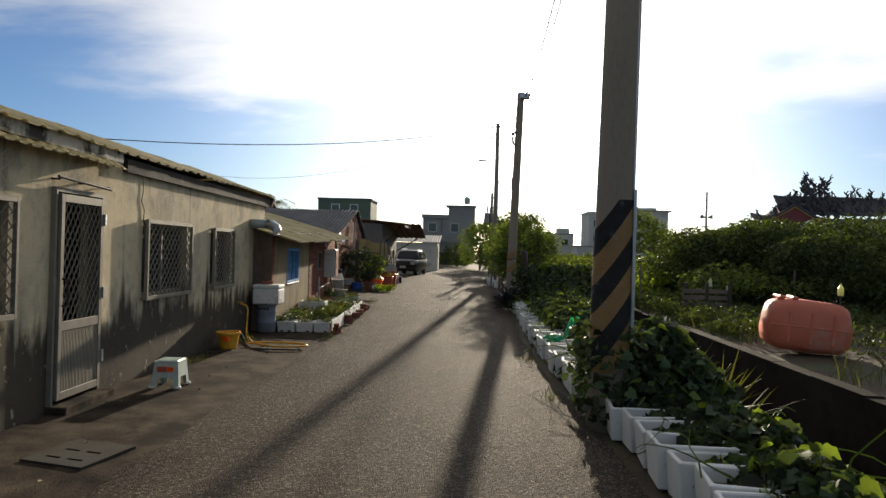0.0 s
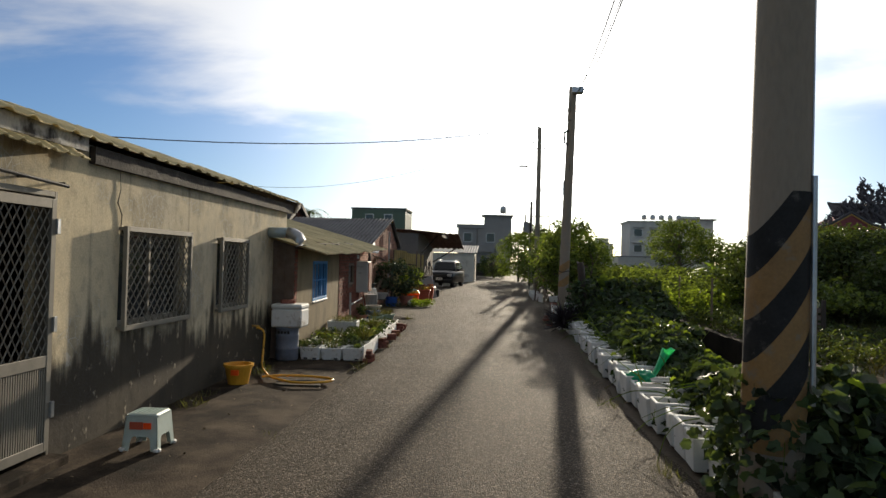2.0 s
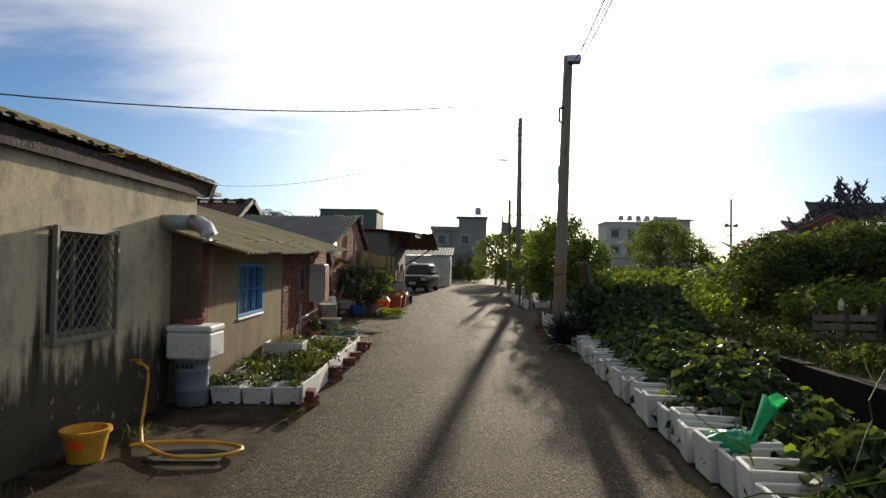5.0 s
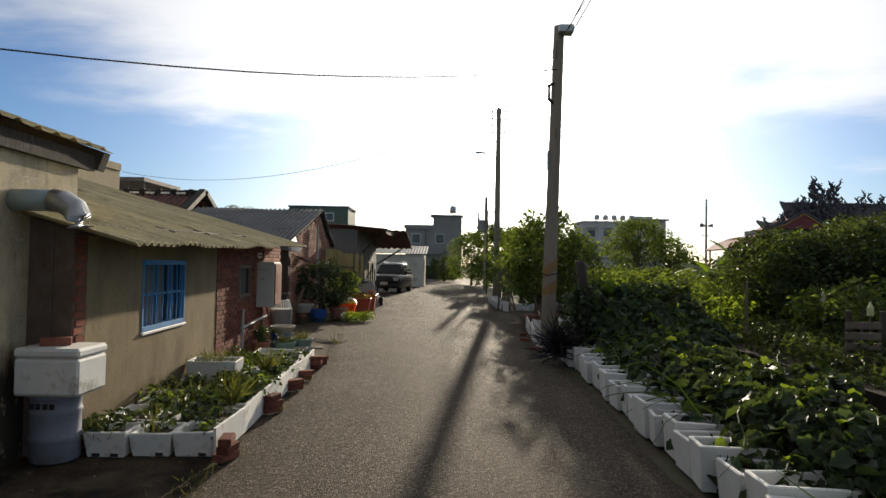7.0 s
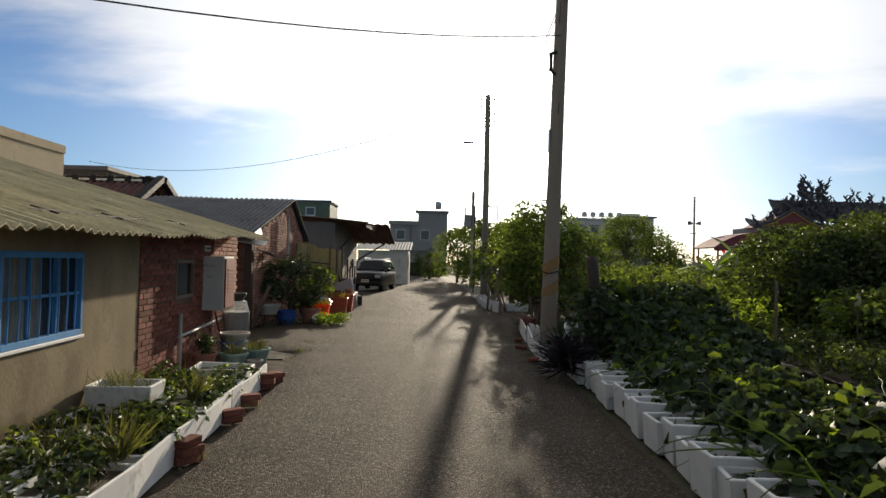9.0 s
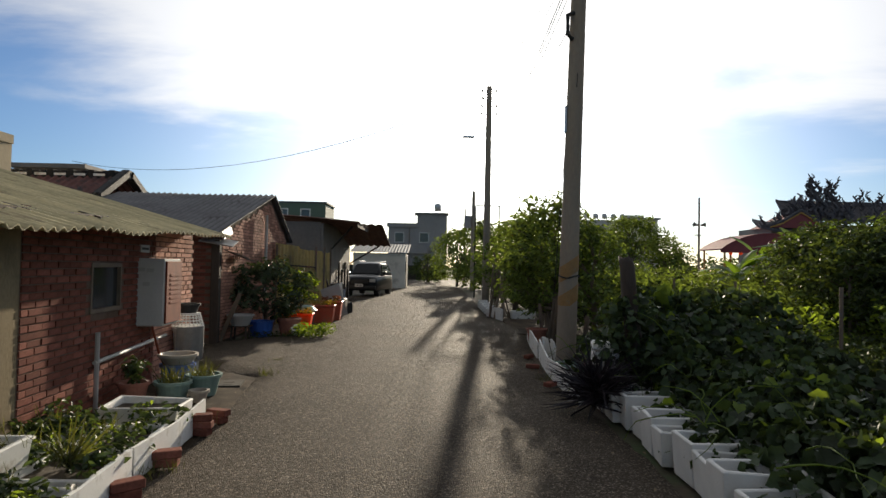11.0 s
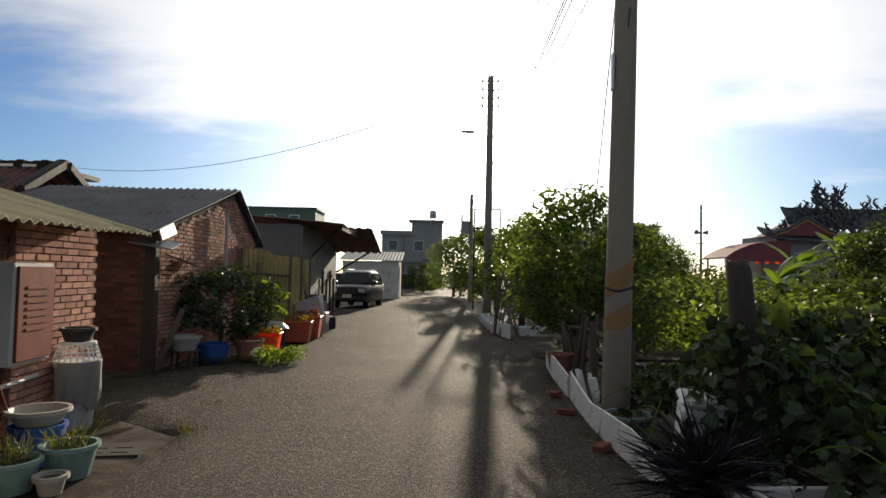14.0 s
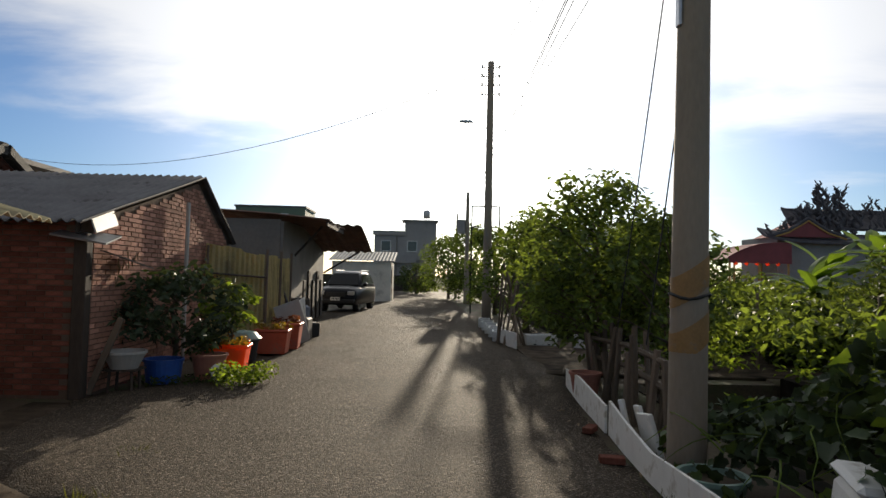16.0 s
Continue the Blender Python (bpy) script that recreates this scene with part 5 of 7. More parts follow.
# ---- blue window, small window and fittings of the second house ----
def make_h2_fittings():
    w = thing("window_4", H2 @ pose(-0.17, 0, -0.01), "blue painted window with vertical bars and pale curtain", "window", kind="structure", long=True)
    part("window_frame", frame_bars(0.87, 2.7, 0.84, 1.57, -0.008, 0.06, 0.05), M["blue_paint"], w)
    for i in range(8):
        u = 1.03 + i * 0.21
        part("bar", tube(bmesh.new(), [(u, 0.0, 0.87), (u + 0.012, 0.0, 1.02), (u - 0.012, -0.012, 1.14), (u + 0.012, 0.0, 1.28), (u, 0.0, 1.54)], 0.008, 6), M["blue_paint"], w)
    for u in (1.48, 2.1):
        part("mullion", bx(u - 0.02, 0.012, 0.89, u + 0.02, 0.05, 1.52), M["blue_paint"], w)
    part("rail", bx(0.92, 0.01, 1.2, 2.65, 0.02, 1.225), M["blue_paint"], w)
    part("pane", bx(0.92, 0.055, 0.89, 2.65, 0.062, 1.52), M["dark_glass"], w)
    bm = bmesh.new()
    for i in range(60):
        u = 0.93 + i * 0.0145
        y = 0.02 + 0.012 * math.sin(i * 0.9)
        v0, v1 = bm.verts.new((u, y + 0.015, 0.89)), bm.verts.new((u, y + 0.015, 1.52))
        if i:
            bm.faces.new((p0, v0, v1, p1))
        p0, p1 = v0, v1
    part("curtain", bm, M["cloth"], w, "pale grey curtain")
    part("window_sill", bx(0.85, -0.025, 0.81, 2.72, 0.0, 0.838, 0.004), M["white_paint"], w)
    w = thing("window_5", H2 @ pose(-0.1, 0, 0), "small dark window in a pale timber frame", "window", kind="structure", long=True)
    part("window_frame", frame_bars(6.3, 7.35, 0.99, 1.5, -0.02, 0.05, 0.045), M["wood"], w)
    part("pane", bx(6.34, 0.02, 1.03, 7.31, 0.03, 1.46), M["dark_glass"], w, "dark green tinted pane")
    b = thing("meter_box", H2 @ pose(7.95, 0, 0), "off-white electrical cabinet with a red louvred front", "electrical box", long=True)
    part("body", bx(0.0, -0.36, 0.76, 0.85, -0.003, 1.56, 0.012), M["box_white"], b)
    part("front_door", bx(0.04, -0.385, 0.79, 0.82, -0.362, 1.53, 0.006), M["red_cover"], b, "red-brown louvred metal door")
    for i in range(7):
        part("louvre", bx(0.2, -0.392, 1.02 + i * 0.055, 0.66, -0.386, 1.045 + i * 0.055, 0.001), M["red_cover"], b)
    for i, (yy, zz) in enumerate(((-0.2, 1.42), (-0.1, 1.43), (-0.16, 1.26))):
        part("faded_mark", bx(-0.004, yy - 0.04, zz - 0.025, -0.0005, yy + 0.04, zz + 0.02), M["pvc"], b)
    pp = thing("wall_pipe", H2, "grey pipes running along and down the brick wall", "pipe", long=True)
    part("pipe", tube(bmesh.new(), [(6.3, -0.04, 0.5), (9.3, -0.04, 0.56)], 0.022, 8), M["pvc"], pp)
    part("pipe", tube(bmesh.new(), [(6.35, -0.05, 0.0), (6.35, -0.05, 0.8)], 0.025, 8), M["pvc"], pp)
    part("pipe", tube(bmesh.new(), [(7.9, -0.2, 0.76), (8.1, -0.25, 0.4), (8.6, -0.3, 0.05)], 0.015, 6), M["red_cover"], pp)
    part("name_plate", bx(8.0, -0.02, 1.63, 8.4, -0.004, 1.72), M["pvc"], pp, "small grey plate with unreadable writing")
    part("plate_bar", bx(8.05, -0.0235, 1.66, 8.35, -0.0205, 1.69), M["rubber"], pp)


make_h2_fittings()


# ---- pots and basins ----
def pot_plant(x, y, z, r, h, mat, label, seed, leafy=True, blade=False, foliage=None, fh=0.2):
    b = bucket("flower_pot", x, y, z, r * 0.72, r, h, mat, label, "flower pot", soil=True, group="pots along the wall")
    if blade:
        tuft(b, 0, 0, h * 0.8, 90, fh, r * 0.4, M["grass"], seed, "plant")
    elif leafy:
        rng = np.random.default_rng(seed)
        c = [(rng.normal(0, r * 0.4), rng.normal(0, r * 0.4), h + rng.uniform(0, fh)) for i in range(7)]
        lobes(c, (r * 0.5, r * 0.5, 0.08), 0, foliage or M["leaf_vine"], b, 0.07, name="plant", seed=seed, per=30)
    return b


pot_plant(-3.87, 26.25, 0, 0.185, 0.22, M["green_plastic"], "grey green plastic basin planted with grassy herbs", 1, blade=True, fh=0.24)
pot_plant(-3.66, 26.75, 0, 0.185, 0.24, M["green_plastic"], "grey green basin with a low leafy plant", 2, blade=True, fh=0.22)
pot_plant(-3.57, 26.2, 0, 0.095, 0.13, M["beige"], "small beige ceramic pot on the pavement", 3, leafy=False)
pot_plant(-4.2, 25.95, 0, 0.15, 0.24, M["terracotta"], "red brown pot with a small leafy plant", 4, fh=0.2)
bucket("wash_basin", -4.1, 27.25, 0, 0.17, 0.19, 0.3, M["blue_plastic"], "blue plastic tub beneath a grey basin", "tub")
bucket("wash_basin", -4.1, 27.25, 0.302, 0.15, 0.215, 0.12, M["beige"], "shallow grey beige wash basin on a tub", "basin")


def make_basket_stack():
    b = bucket("bucket", -4.44, 28.9, 0, 0.15, 0.19, 0.62, M["pvc"], "tall pale bin draped with a grey cloth", "bin")
    bm = bmesh.new()
    n = 26
    rings = []
    for j in range(8):
        z = 0.64 - j * 0.06
        ring = []
        for i in range(n):
            a = -1.9 + 2.6 * i / (n - 1)
            r = 0.215 - 0.002 * j + 0.015 * math.sin(i * 1.3 + j * 0.4) * j / 6
            ring.append(bm.verts.new((r * math.cos(a), r * math.sin(a), z - 0.05 * math.sin(i * 0.5) * (j == 7))))
        rings.append(ring)
    for p, q in zip(rings, rings[1:]):
        for i in range(n - 1):
            bm.faces.new((p[i], p[i + 1], q[i + 1], q[i]))
    part("cloth", bm, M["cloth"], b, "grey cloth hanging over the bin", smooth=True)
    k = thing("laundry_basket", pose(-4.44, 28.9, 0.622) @ Matrix.Diagonal((0.85, 0.85, 0.8, 1)), "upturned white plastic basket with slots", "basket")
    part("rim", lathe(bmesh.new(), [(0.235, 0), (0.25, 0), (0.25, 0.03), (0.235, 0.03)], 24), M["white_paint"], k)
    part("rim", lathe(bmesh.new(), [(0.001, 0.25), (0.19, 0.25), (0.19, 0.22), (0.18, 0.22)], 24), M["white_paint"], k)
    bm = bmesh.new()
    for i in range(24):
        a = 2 * math.pi * i / 24
        tube(bm, [(0.243 * math.cos(a), 0.243 * math.sin(a), 0.02), (0.186 * math.cos(a), 0.186 * math.sin(a), 0.23)], 0.009, 4)
    for zz in (0.08, 0.13, 0.18):
        r = 0.243 - 0.057 * (zz - 0.02) / 0.21
        tube(bm, [(r * math.cos(2 * math.pi * i / 24), r * math.sin(2 * math.pi * i / 24), zz) for i in range(25)], 0.007, 4)
    part("slats", bm, M["white_paint"], k)
    bucket("flower_pot", -4.44, 28.9, 0.824, 0.11, 0.145, 0.13, M["rubber"], "dark shallow pot standing on an upturned basket", "flower pot", soil=True)


make_basket_stack()

# ---- clutter before the brick shed ----
bucket("wash_basin", -4.95, 34.6, 0.28, 0.16, 0.25, 0.22, M["pvc"], "grey white basin on a stand by the wall", "basin")
st = thing("basin_stand", pose(-4.95, 34.6, 0), "crooked dark wooden stand under a basin", "stand")
for dx, dy in ((-0.15, -0.1), (0.15, -0.1), (-0.15, 0.12), (0.15, 0.12)):
    part("leg", tube(bmesh.new(), [(dx, dy, -0.02), (dx * 0.9, dy * 0.9, 0.27)], 0.02, 6), M["dark_wood"], st)
part("top", bx(-0.2, -0.15, 0.255, 0.2, 0.17, 0.279), M["dark_wood"], st)
solid("plank", bx(-0.04, -0.015, 0, 0.04, 0.015, 1.0, 0.003), M["wood"], pose(-5.25, 34.2, 0.0, 0, 22, 0), "grey plank leaning by the basin", "plank")
bucket("barrel", -4.74, 35.6, 0, 0.22, 0.25, 0.32, M["blue_plastic"], "blue plastic tub holding a bushy plant", "tub")
pot_plant(-4.22, 36.0, 0, 0.24, 0.36, M["terracotta"], "terracotta pot with a thin leafy shrub", 7, fh=0.3, foliage=M["leaf_dark"])
bm = bmesh.new()
bmesh.ops.create_icosphere(bm, subdivisions=2, radius=0.17)
for v in bm.verts:
    v.co *= 1 + 0.35 * noise.noise(v.co * 6)
    v.co.z = v.co.z * 0.8 + 0.12
solid("stone", bm, M["foam"], pose(-3.98, 35.7, 0), "rough white stone beside the pots", "stone")
M["leaf_shrub"] = material("dark_shrub_leaf", (0.050, 0.072, 0.042), 0.65, 0.2, 6, 40, 0.1, island=0.5, spec=0.2, transl=0.15)
tree("potted_shrub", -4.8, 36.3, 0.2, 1.3, 1.05, M["leaf_shrub"], "dark feathery potted shrub before the brick wall", 9, n_clump=58, per=34, leaf=0.13, trunk=0.035, low=0.22, squash=0.8)
tree("papaya_sapling", -4.2, 37.2, 0.3, 1.0, 0.38, M["leaf_bright"], "young sapling with bright leaves in an orange planter", 12, n_clump=16, per=22, leaf=0.13, trunk=0.02, low=0.4)


def tub_planter(x, y, rz, l, w, h, mat, label, seed, fol=None):
    b = thing("tub_planter", pose(x, y, 0, 0, 0, rz), label, "planter", "orange tub planters")
    bm = bmesh.new()
    t = 0.02
    rows = [(0.84, 0.0), (1.0, h - 0.05), (1.08, h - 0.05), (1.08, h), (0.93, h), (0.8, 0.04)]
    R = []
    for s, z in rows:
        R.append([bm.verts.new((sx * l / 2 * s, sy * w / 2 * s, z)) for sx, sy in ((-1, -1), (1, -1), (1, 1), (-1, 1))])
    for p, q in zip(R, R[1:]):
        for k in range(4):
            bm.faces.new((p[k], p[(k + 1) % 4], q[(k + 1) % 4], q[k]))
    bm.faces.new(R[0][::-1]), bm.faces.new(R[-1])
    bmesh.ops.bevel(bm, geom=[e for e in bm.edges], offset=0.012, segments=1, affect="EDGES")
    part("tub", bm, mat, b)
    part("soil", bx(-l * 0.42, -w * 0.42, h * 0.5, l * 0.42, w * 0.42, h * 0.86), M["soil"], b)
    rng = np.random.default_rng(seed)
    c = [(rng.uniform(-l * 0.4, l * 0.4), rng.uniform(-w * 0.4, w * 0.4), h + rng.uniform(0, 0.1)) for i in range(9)]
    lobes(c, (0.1, 0.1, 0.08), 0, fol or M["flower"], b, 0.08, name="foliage", seed=seed, per=18)["kind"] = "stuff"
    return b


tub_planter(-4.2, 37.1, 6, 0.62, 0.42, 0.42, M["orange"], "bright orange plastic tub planter with leafy plants", 51)
tub_planter(-4.1, 40.6, 4, 0.6, 0.5, 0.46, M["red_plastic"], "dull red plastic tub planter with orange foliage", 52)
tub_planter(-4.02, 41.8, 4, 0.55, 0.5, 0.52, M["red_plastic"], "dull red plastic tub planter with orange foliage", 53, M["red_leaf"])
bucket("tub", -4.35, 39.0, 0, 0.22, 0.26, 0.36, M["rubber"], "black round tub between the orange planters", "tub")
bm = lathe(bmesh.new(), [(0.001, 0.14), (0.2, 0.1), (0.3, 0.0), (0.31, 0.02), (0.2, 0.13), (0.001, 0.16)], 20)
solid("plastic_cover", bm, M["green_plastic"], pose(-4.35, 39.0, 0.365), "green plastic cover lying on a black tub", "cover")


def make_sheet_shed():
    s = thing("sheet_shed", pose(-4.62, 41.6, 0), "small shed of faded yellow-green corrugated sheets", "shed", long=True)
    for x0, y0, x1, y1, h0, h1 in ((-0.65, -1.8, 0.07, 0.45, 2.04, 1.88), (0.075, 0.47, 0.12, 3.6, 1.88, 1.84)):
        bm = bmesh.new()
        n = 90
        L = math.hypot(x1 - x0, y1 - y0)
        nx, ny = (y1 - y0) / L, -(x1 - x0) / L
        prev = None
        for i in range(n + 1):
            f = i / n
            o = 0.022 * (1 if (f * L / 0.2) % 1 < 0.5 else -1)
            x, y, h = x0 + (x1 - x0) * f + nx * o, y0 + (y1 - y0) * f + ny * o, h0 + (h1 - h0) * f + 0.03 * math.sin(math.floor(f * L / 0.7) * 2.1)
            a = [bm.verts.new((x, y, -0.02)), bm.verts.new((x, y, h)), bm.verts.new((x - nx * 0.01, y - ny * 0.01, h)), bm.verts.new((x - nx * 0.01, y - ny * 0.01, -0.02))]
            if prev:
                for q in range(4):
                    bm.faces.new((prev[q], a[q], a[(q + 1) % 4], prev[(q + 1) % 4]))
            prev = a
        part("sheet", bm, M["fence_tin"], s)
    for x, y in ((-0.62, -1.78), (0.1, 0.42), (0.13, 2.1), (0.15, 3.6)):
        part("post", tube(bmesh.new(), [(x, y, -0.05), (x + 0.01, y, 2.0)], 0.03, 6), M["wood"], s)
    part("rail", tube(bmesh.new(), [(-0.62, -1.95, 1.5), (0.12, 0.35, 1.42)], 0.022, 6), M["dark_wood"], s)
    for i in range(6):
        part("plank", bx(-0.02, -0.06, 0, 0.02, 0.06, 1.2 + 0.1 * (i % 3), 0, pose(0.5 - 0.05 * i, 2.9 + i * 0.16, 0.0, 0, -20, 0)), M["wood"] if i % 2 else M["dark_wood"], s)


make_sheet_shed()
for i, (x, y, w, h, mt) in enumerate(((-4.15, 44.4, 0.5, 0.5, "grey_sheet"), (-4.3, 45.2, 0.5, 0.75, "drum"), (-4.05, 45.3, 0.4, 0.35, "rubber"), (-4.5, 46.2, 0.5, 0.9, "dark_wood"), (-4.2, 43.6, 0.35, 0.3, "drum"))):
    solid("crate", bx(-w / 2, -w / 2, 0, w / 2, w / 2, h, 0.03), M[mt], pose(x, y, 0, 0, 0, 17 * i), "grey worn crate in a heap of junk", "crate", "junk heap")
for i in range(4):
    solid("leaning_sheet", bx(-0.28, -0.012, 0, 0.28, 0.012, 0.95 - 0.1 * (i % 3), 0.004), M["white_paint" if i % 2 else "pvc"], pose(-3.95 - 0.06 * i, 42.9 + i * 0.5, 0.0, 8, -20, 25 + 14 * i), "pale sheet leaning against the junk heap", "sheet", "junk heap")


# ---- brick shed details ----
def make_h3_details():
    h = thing("scrap_canopy", H3 @ pose(0.35, -0.3, 2.0), "bent scraps of sheet metal forming a small canopy", "canopy")
    part("sheet", bx(-0.35, -0.05, -0.14, 0.28, 0.42, -0.12, 0, pose(0, 0, 0, 14, 9, 8)), M["steel"], h)
    part("sheet", bx(0.0, 0.45, -0.18, 0.36, 1.15, -0.165, 0, pose(0, 0, 0, -10, 16, -6)), M["grey_sheet"], h)
    part("sheet", bx(-0.02, 0.25, -0.10, 0.0, 0.85, 0.14, 0, pose(0, 0, 0, 14, -14, 0)), M["white_paint"], h, "torn white plastic sheet")
    p = thing("down_pipe", H3 @ pose(0.36, 4.3, 0), "grey drain pipe on the brick gable", "pipe")
    part("pipe", tube(bmesh.new(), [(0.0, 0, 0), (0.0, 0, 2.66)], 0.035, 8), M["pvc"], p)
    c = thing("dead_vine", H3 @ pose(0.33, 0, 0), "dry leafless vine stems on the brick gable", "vine", long=True)
    rng = random.Random(4)
    for i in range(6):
        y, z = 0.6 + rng.random() * 1.2, 0.9 + rng.random() * 0.8
        pts = [(0, y, z)]
        for k in range(7):
            y += rng.uniform(-0.1, 0.25)
            z += rng.uniform(-0.12, 0.14)
            pts.append((rng.uniform(0, 0.03), y, z))
        part("stem", tube(bmesh.new(), pts, 0.008, 4), M["dry"], c)


make_h3_details()


# ---- carport, car, garage ----
def make_carport():
    c = thing("carport", pose(-4.4, 46.5, 0), "open carport with rusty metal roof and grey sheet walls", "carport", long=True)
    bm = bmesh.new()
    f = bm.faces.new([bm.verts.new((-0.75, y, z)) for y, z in ((1.5, -0.1), (11.0, -0.1), (11.0, 2.3), (5.1, 2.92), (1.5, 2.92))])
    r = bmesh.ops.extrude_face_region(bm, geom=[f])
    bmesh.ops.translate(bm, vec=(0.1, 0, 0), verts=[e for e in r["geom"] if isinstance(e, bmesh.types.BMVert)])
    bmesh.ops.recalc_face_normals(bm, faces=bm.faces)
    part("wall", bm, M["grey_sheet"], c)
    part("wall", bx(-4.5, 0.3, -0.1, -0.65, 0.4, 2.9), M["grey_sheet"], c, "grey sheet end wall")
    part("wall", bx(-0.64, 0.3, -0.1, -0.56, 4.4, 2.85), M["grey_sheet"], c)
    ro = part("roof", corrugated(0, 5.2, (-0.6, 2.88), (5, 3.3), 0.3, 0.05, waver=0.05), M["rust"], c, "rust-brown metal roof sheet")
    ro.matrix_local = pose(0, 0, 0, 0, 0, 90)
    ro = part("roof", corrugated(-1.9, 1.12, (5.1, 3.02), (11.6, 2.34), 0.3, 0.05, waver=0.05), M["rust"], c, "rust-brown metal roof sheet")
    # added sheet that closes the open back, standing in for shadow beside the car
    part("wall", bx(-4.5, 11.0, -0.1, -0.66, 11.1, 2.3), M["grey_sheet"], c, "grey sheet added at the back for the carport's shade")
    part("eave_board", bx(0.54, 0.1, 2.74, 0.58, 5.05, 2.86), M["dark_wood"], c)
    part("brace", tube(bmesh.new(), [(-0.6, 10.6, 1.55), (0.7, 10.6, 2.36)], 0.04, 6), M["dark_wood"], c)
    part("brace", tube(bmesh.new(), [(-0.55, 2.4, 2.0), (0.2, 2.4, 2.85)], 0.035, 6), M["dark_wood"], c)
    for i in range(5):
        part("board", bx(-0.64, 2 + i * 1.2 + 3, 0, -0.59, 2.5 + i * 1.2 + 3, 1.3 + 0.3 * (i % 2), 0.005), M["dark_wood"], c)


make_carport()


def make_car():
    c = thing("car", pose(-4.72, 62.9, 0, 0, 0, -6) @ Matrix.Diagonal((0.93, 0.93, 0.97, 1)), "dark grey sport utility car parked facing the lane", "car")
    # stations along the length: height, half width low and high
    lower = [(-2.24, 0.74, 0.66), (-2.16, 0.90, 0.78), (-1.9, 0.99, 0.84), (-1.1, 1.08, 0.87), (0.0, 1.10, 0.88), (1.5, 1.10, 0.87), (2.05, 1.06, 0.82), (2.2, 0.95, 0.72)]
    upper = [(-1.12, 1.06, 0.80), (-0.62, 1.48, 0.70), (-0.35, 1.63, 0.66), (0.2, 1.69, 0.65), (1.2, 1.68, 0.65), (1.75, 1.58, 0.63), (2.08, 1.08, 0.76)]

    def hull(st, z0, crown, mat, name):
        bm = bmesh.new()
        rings = []
        for y, z, w in st:
            base = 0.86 if name == "cabin" else w
            pr = [(-base, z0), (-w - 0.01, z0 + (z - z0) * 0.55), (-w, z - 0.10), (-w * 0.88, z - 0.02), (-w * 0.45, z + crown), (0, z + crown * 1.2)]
            pr += [(-x, zz) for x, zz in pr[-2::-1]]
            rings.append([bm.verts.new((x, y, zz)) for x, zz in pr])
        for p, s in zip(rings, rings[1:]):
            for k in range(len(p) - 1):
                bm.faces.new((p[k], p[k + 1], s[k + 1], s[k]))
            bm.faces.new((p[-1], p[0], s[0], s[-1]))
        bm.faces.new(rings[0]), bm.faces.new(rings[-1][::-1])
        bmesh.ops.recalc_face_normals(bm, faces=bm.faces)
        return part(name, bm, mat, c, smooth=True)
    hull(lower, 0.32, 0.02, M["car_paint"], "body")
    hull(upper, 1.0, 0.015, M["car_paint"], "cabin")

    def quad(a, b, e, d, off):
        bm = bmesh.new()
        vs = [bm.verts.new(Vector(p) + Vector(off)) for p in (a, b, e, d)]
        f = bm.faces.new(vs)
        r = bmesh.ops.extrude_face_region(bm, geom=[f])
        bmesh.ops.translate(bm, vec=Vector(off) * -1.5, verts=[q for q in r["geom"] if isinstance(q, bmesh.types.BMVert)])
        bmesh.ops.recalc_face_normals(bm, faces=bm.faces)
        return bm
    part("windscreen", quad((-0.70, -1.1, 1.12), (0.70, -1.1, 1.12), (0.58, -0.5, 1.59), (-0.58, -0.5, 1.59), (0, -0.012, 0.014)), M["car_glass"], c)
    for s in (-1, 1):
        part("side_window", quad((s * 0.80, -0.75, 1.14), (s * 0.80, 0.42, 1.14), (s * 0.672, 0.42, 1.58), (s * 0.69, -0.38, 1.54), (s * 0.016, 0, 0.004)), M["car_glass"], c)
        part("side_window", quad((s * 0.80, 0.5, 1.14), (s * 0.80, 1.8, 1.14), (s * 0.665, 1.55, 1.54), (s * 0.672, 0.5, 1.58), (s * 0.016, 0, 0.004)), M["car_glass"], c)
        part("headlight", bx(s * 0.5, -2.25, 0.72, s * 0.8, -2.16, 0.88, 0.02), M["lamp_glass"], c)
        part("mirror", bx(s * 0.86, -0.85, 1.08, s * 1.04, -0.7, 1.22, 0.03), M["car_paint"], c)
        part("roof_rail", tube(bmesh.new(), [(s * 0.58, -0.2, 1.66), (s * 0.58, -0.1, 1.74), (s * 0.58, 1.4, 1.74), (s * 0.58, 1.5, 1.66)], 0.016, 6), M["steel"], c)
        for y in (-1.4, 1.38):
            m = pose(s * 0.72, y, 0.34, 0, 90 * s, 0)
            w = part("wheel", lathe(bmesh.new(), [(0.18, 0.13), (0.3, 0.13), (0.34, 0.1), (0.34, -0.08), (0.3, -0.12), (0.18, -0.1)], 22, m), M["rubber"], c, smooth=True)
            part("rim", lathe(bmesh.new(), [(0.001, 0.12), (0.08, 0.12), (0.19, 0.135), (0.21, 0.13)], 16, m), M["chrome"], w)
    part("grille", bx(-0.42, -2.262, 0.66, 0.42, -2.2, 0.84, 0.015), M["rubber"], c)
    part("bumper", bx(-0.84, -2.3, 0.36, 0.84, -2.1, 0.56, 0.05), M["rubber"], c)
    part("number_plate", bx(-0.2, -2.318, 0.5, 0.2, -2.302, 0.64), M["white_paint"], c)
    for i in range(5):
        part("plate_bar", bx(-0.15 + i * 0.065, -2.322, 0.54, -0.11 + i * 0.065, -2.3185, 0.6), M["rubber"], c)


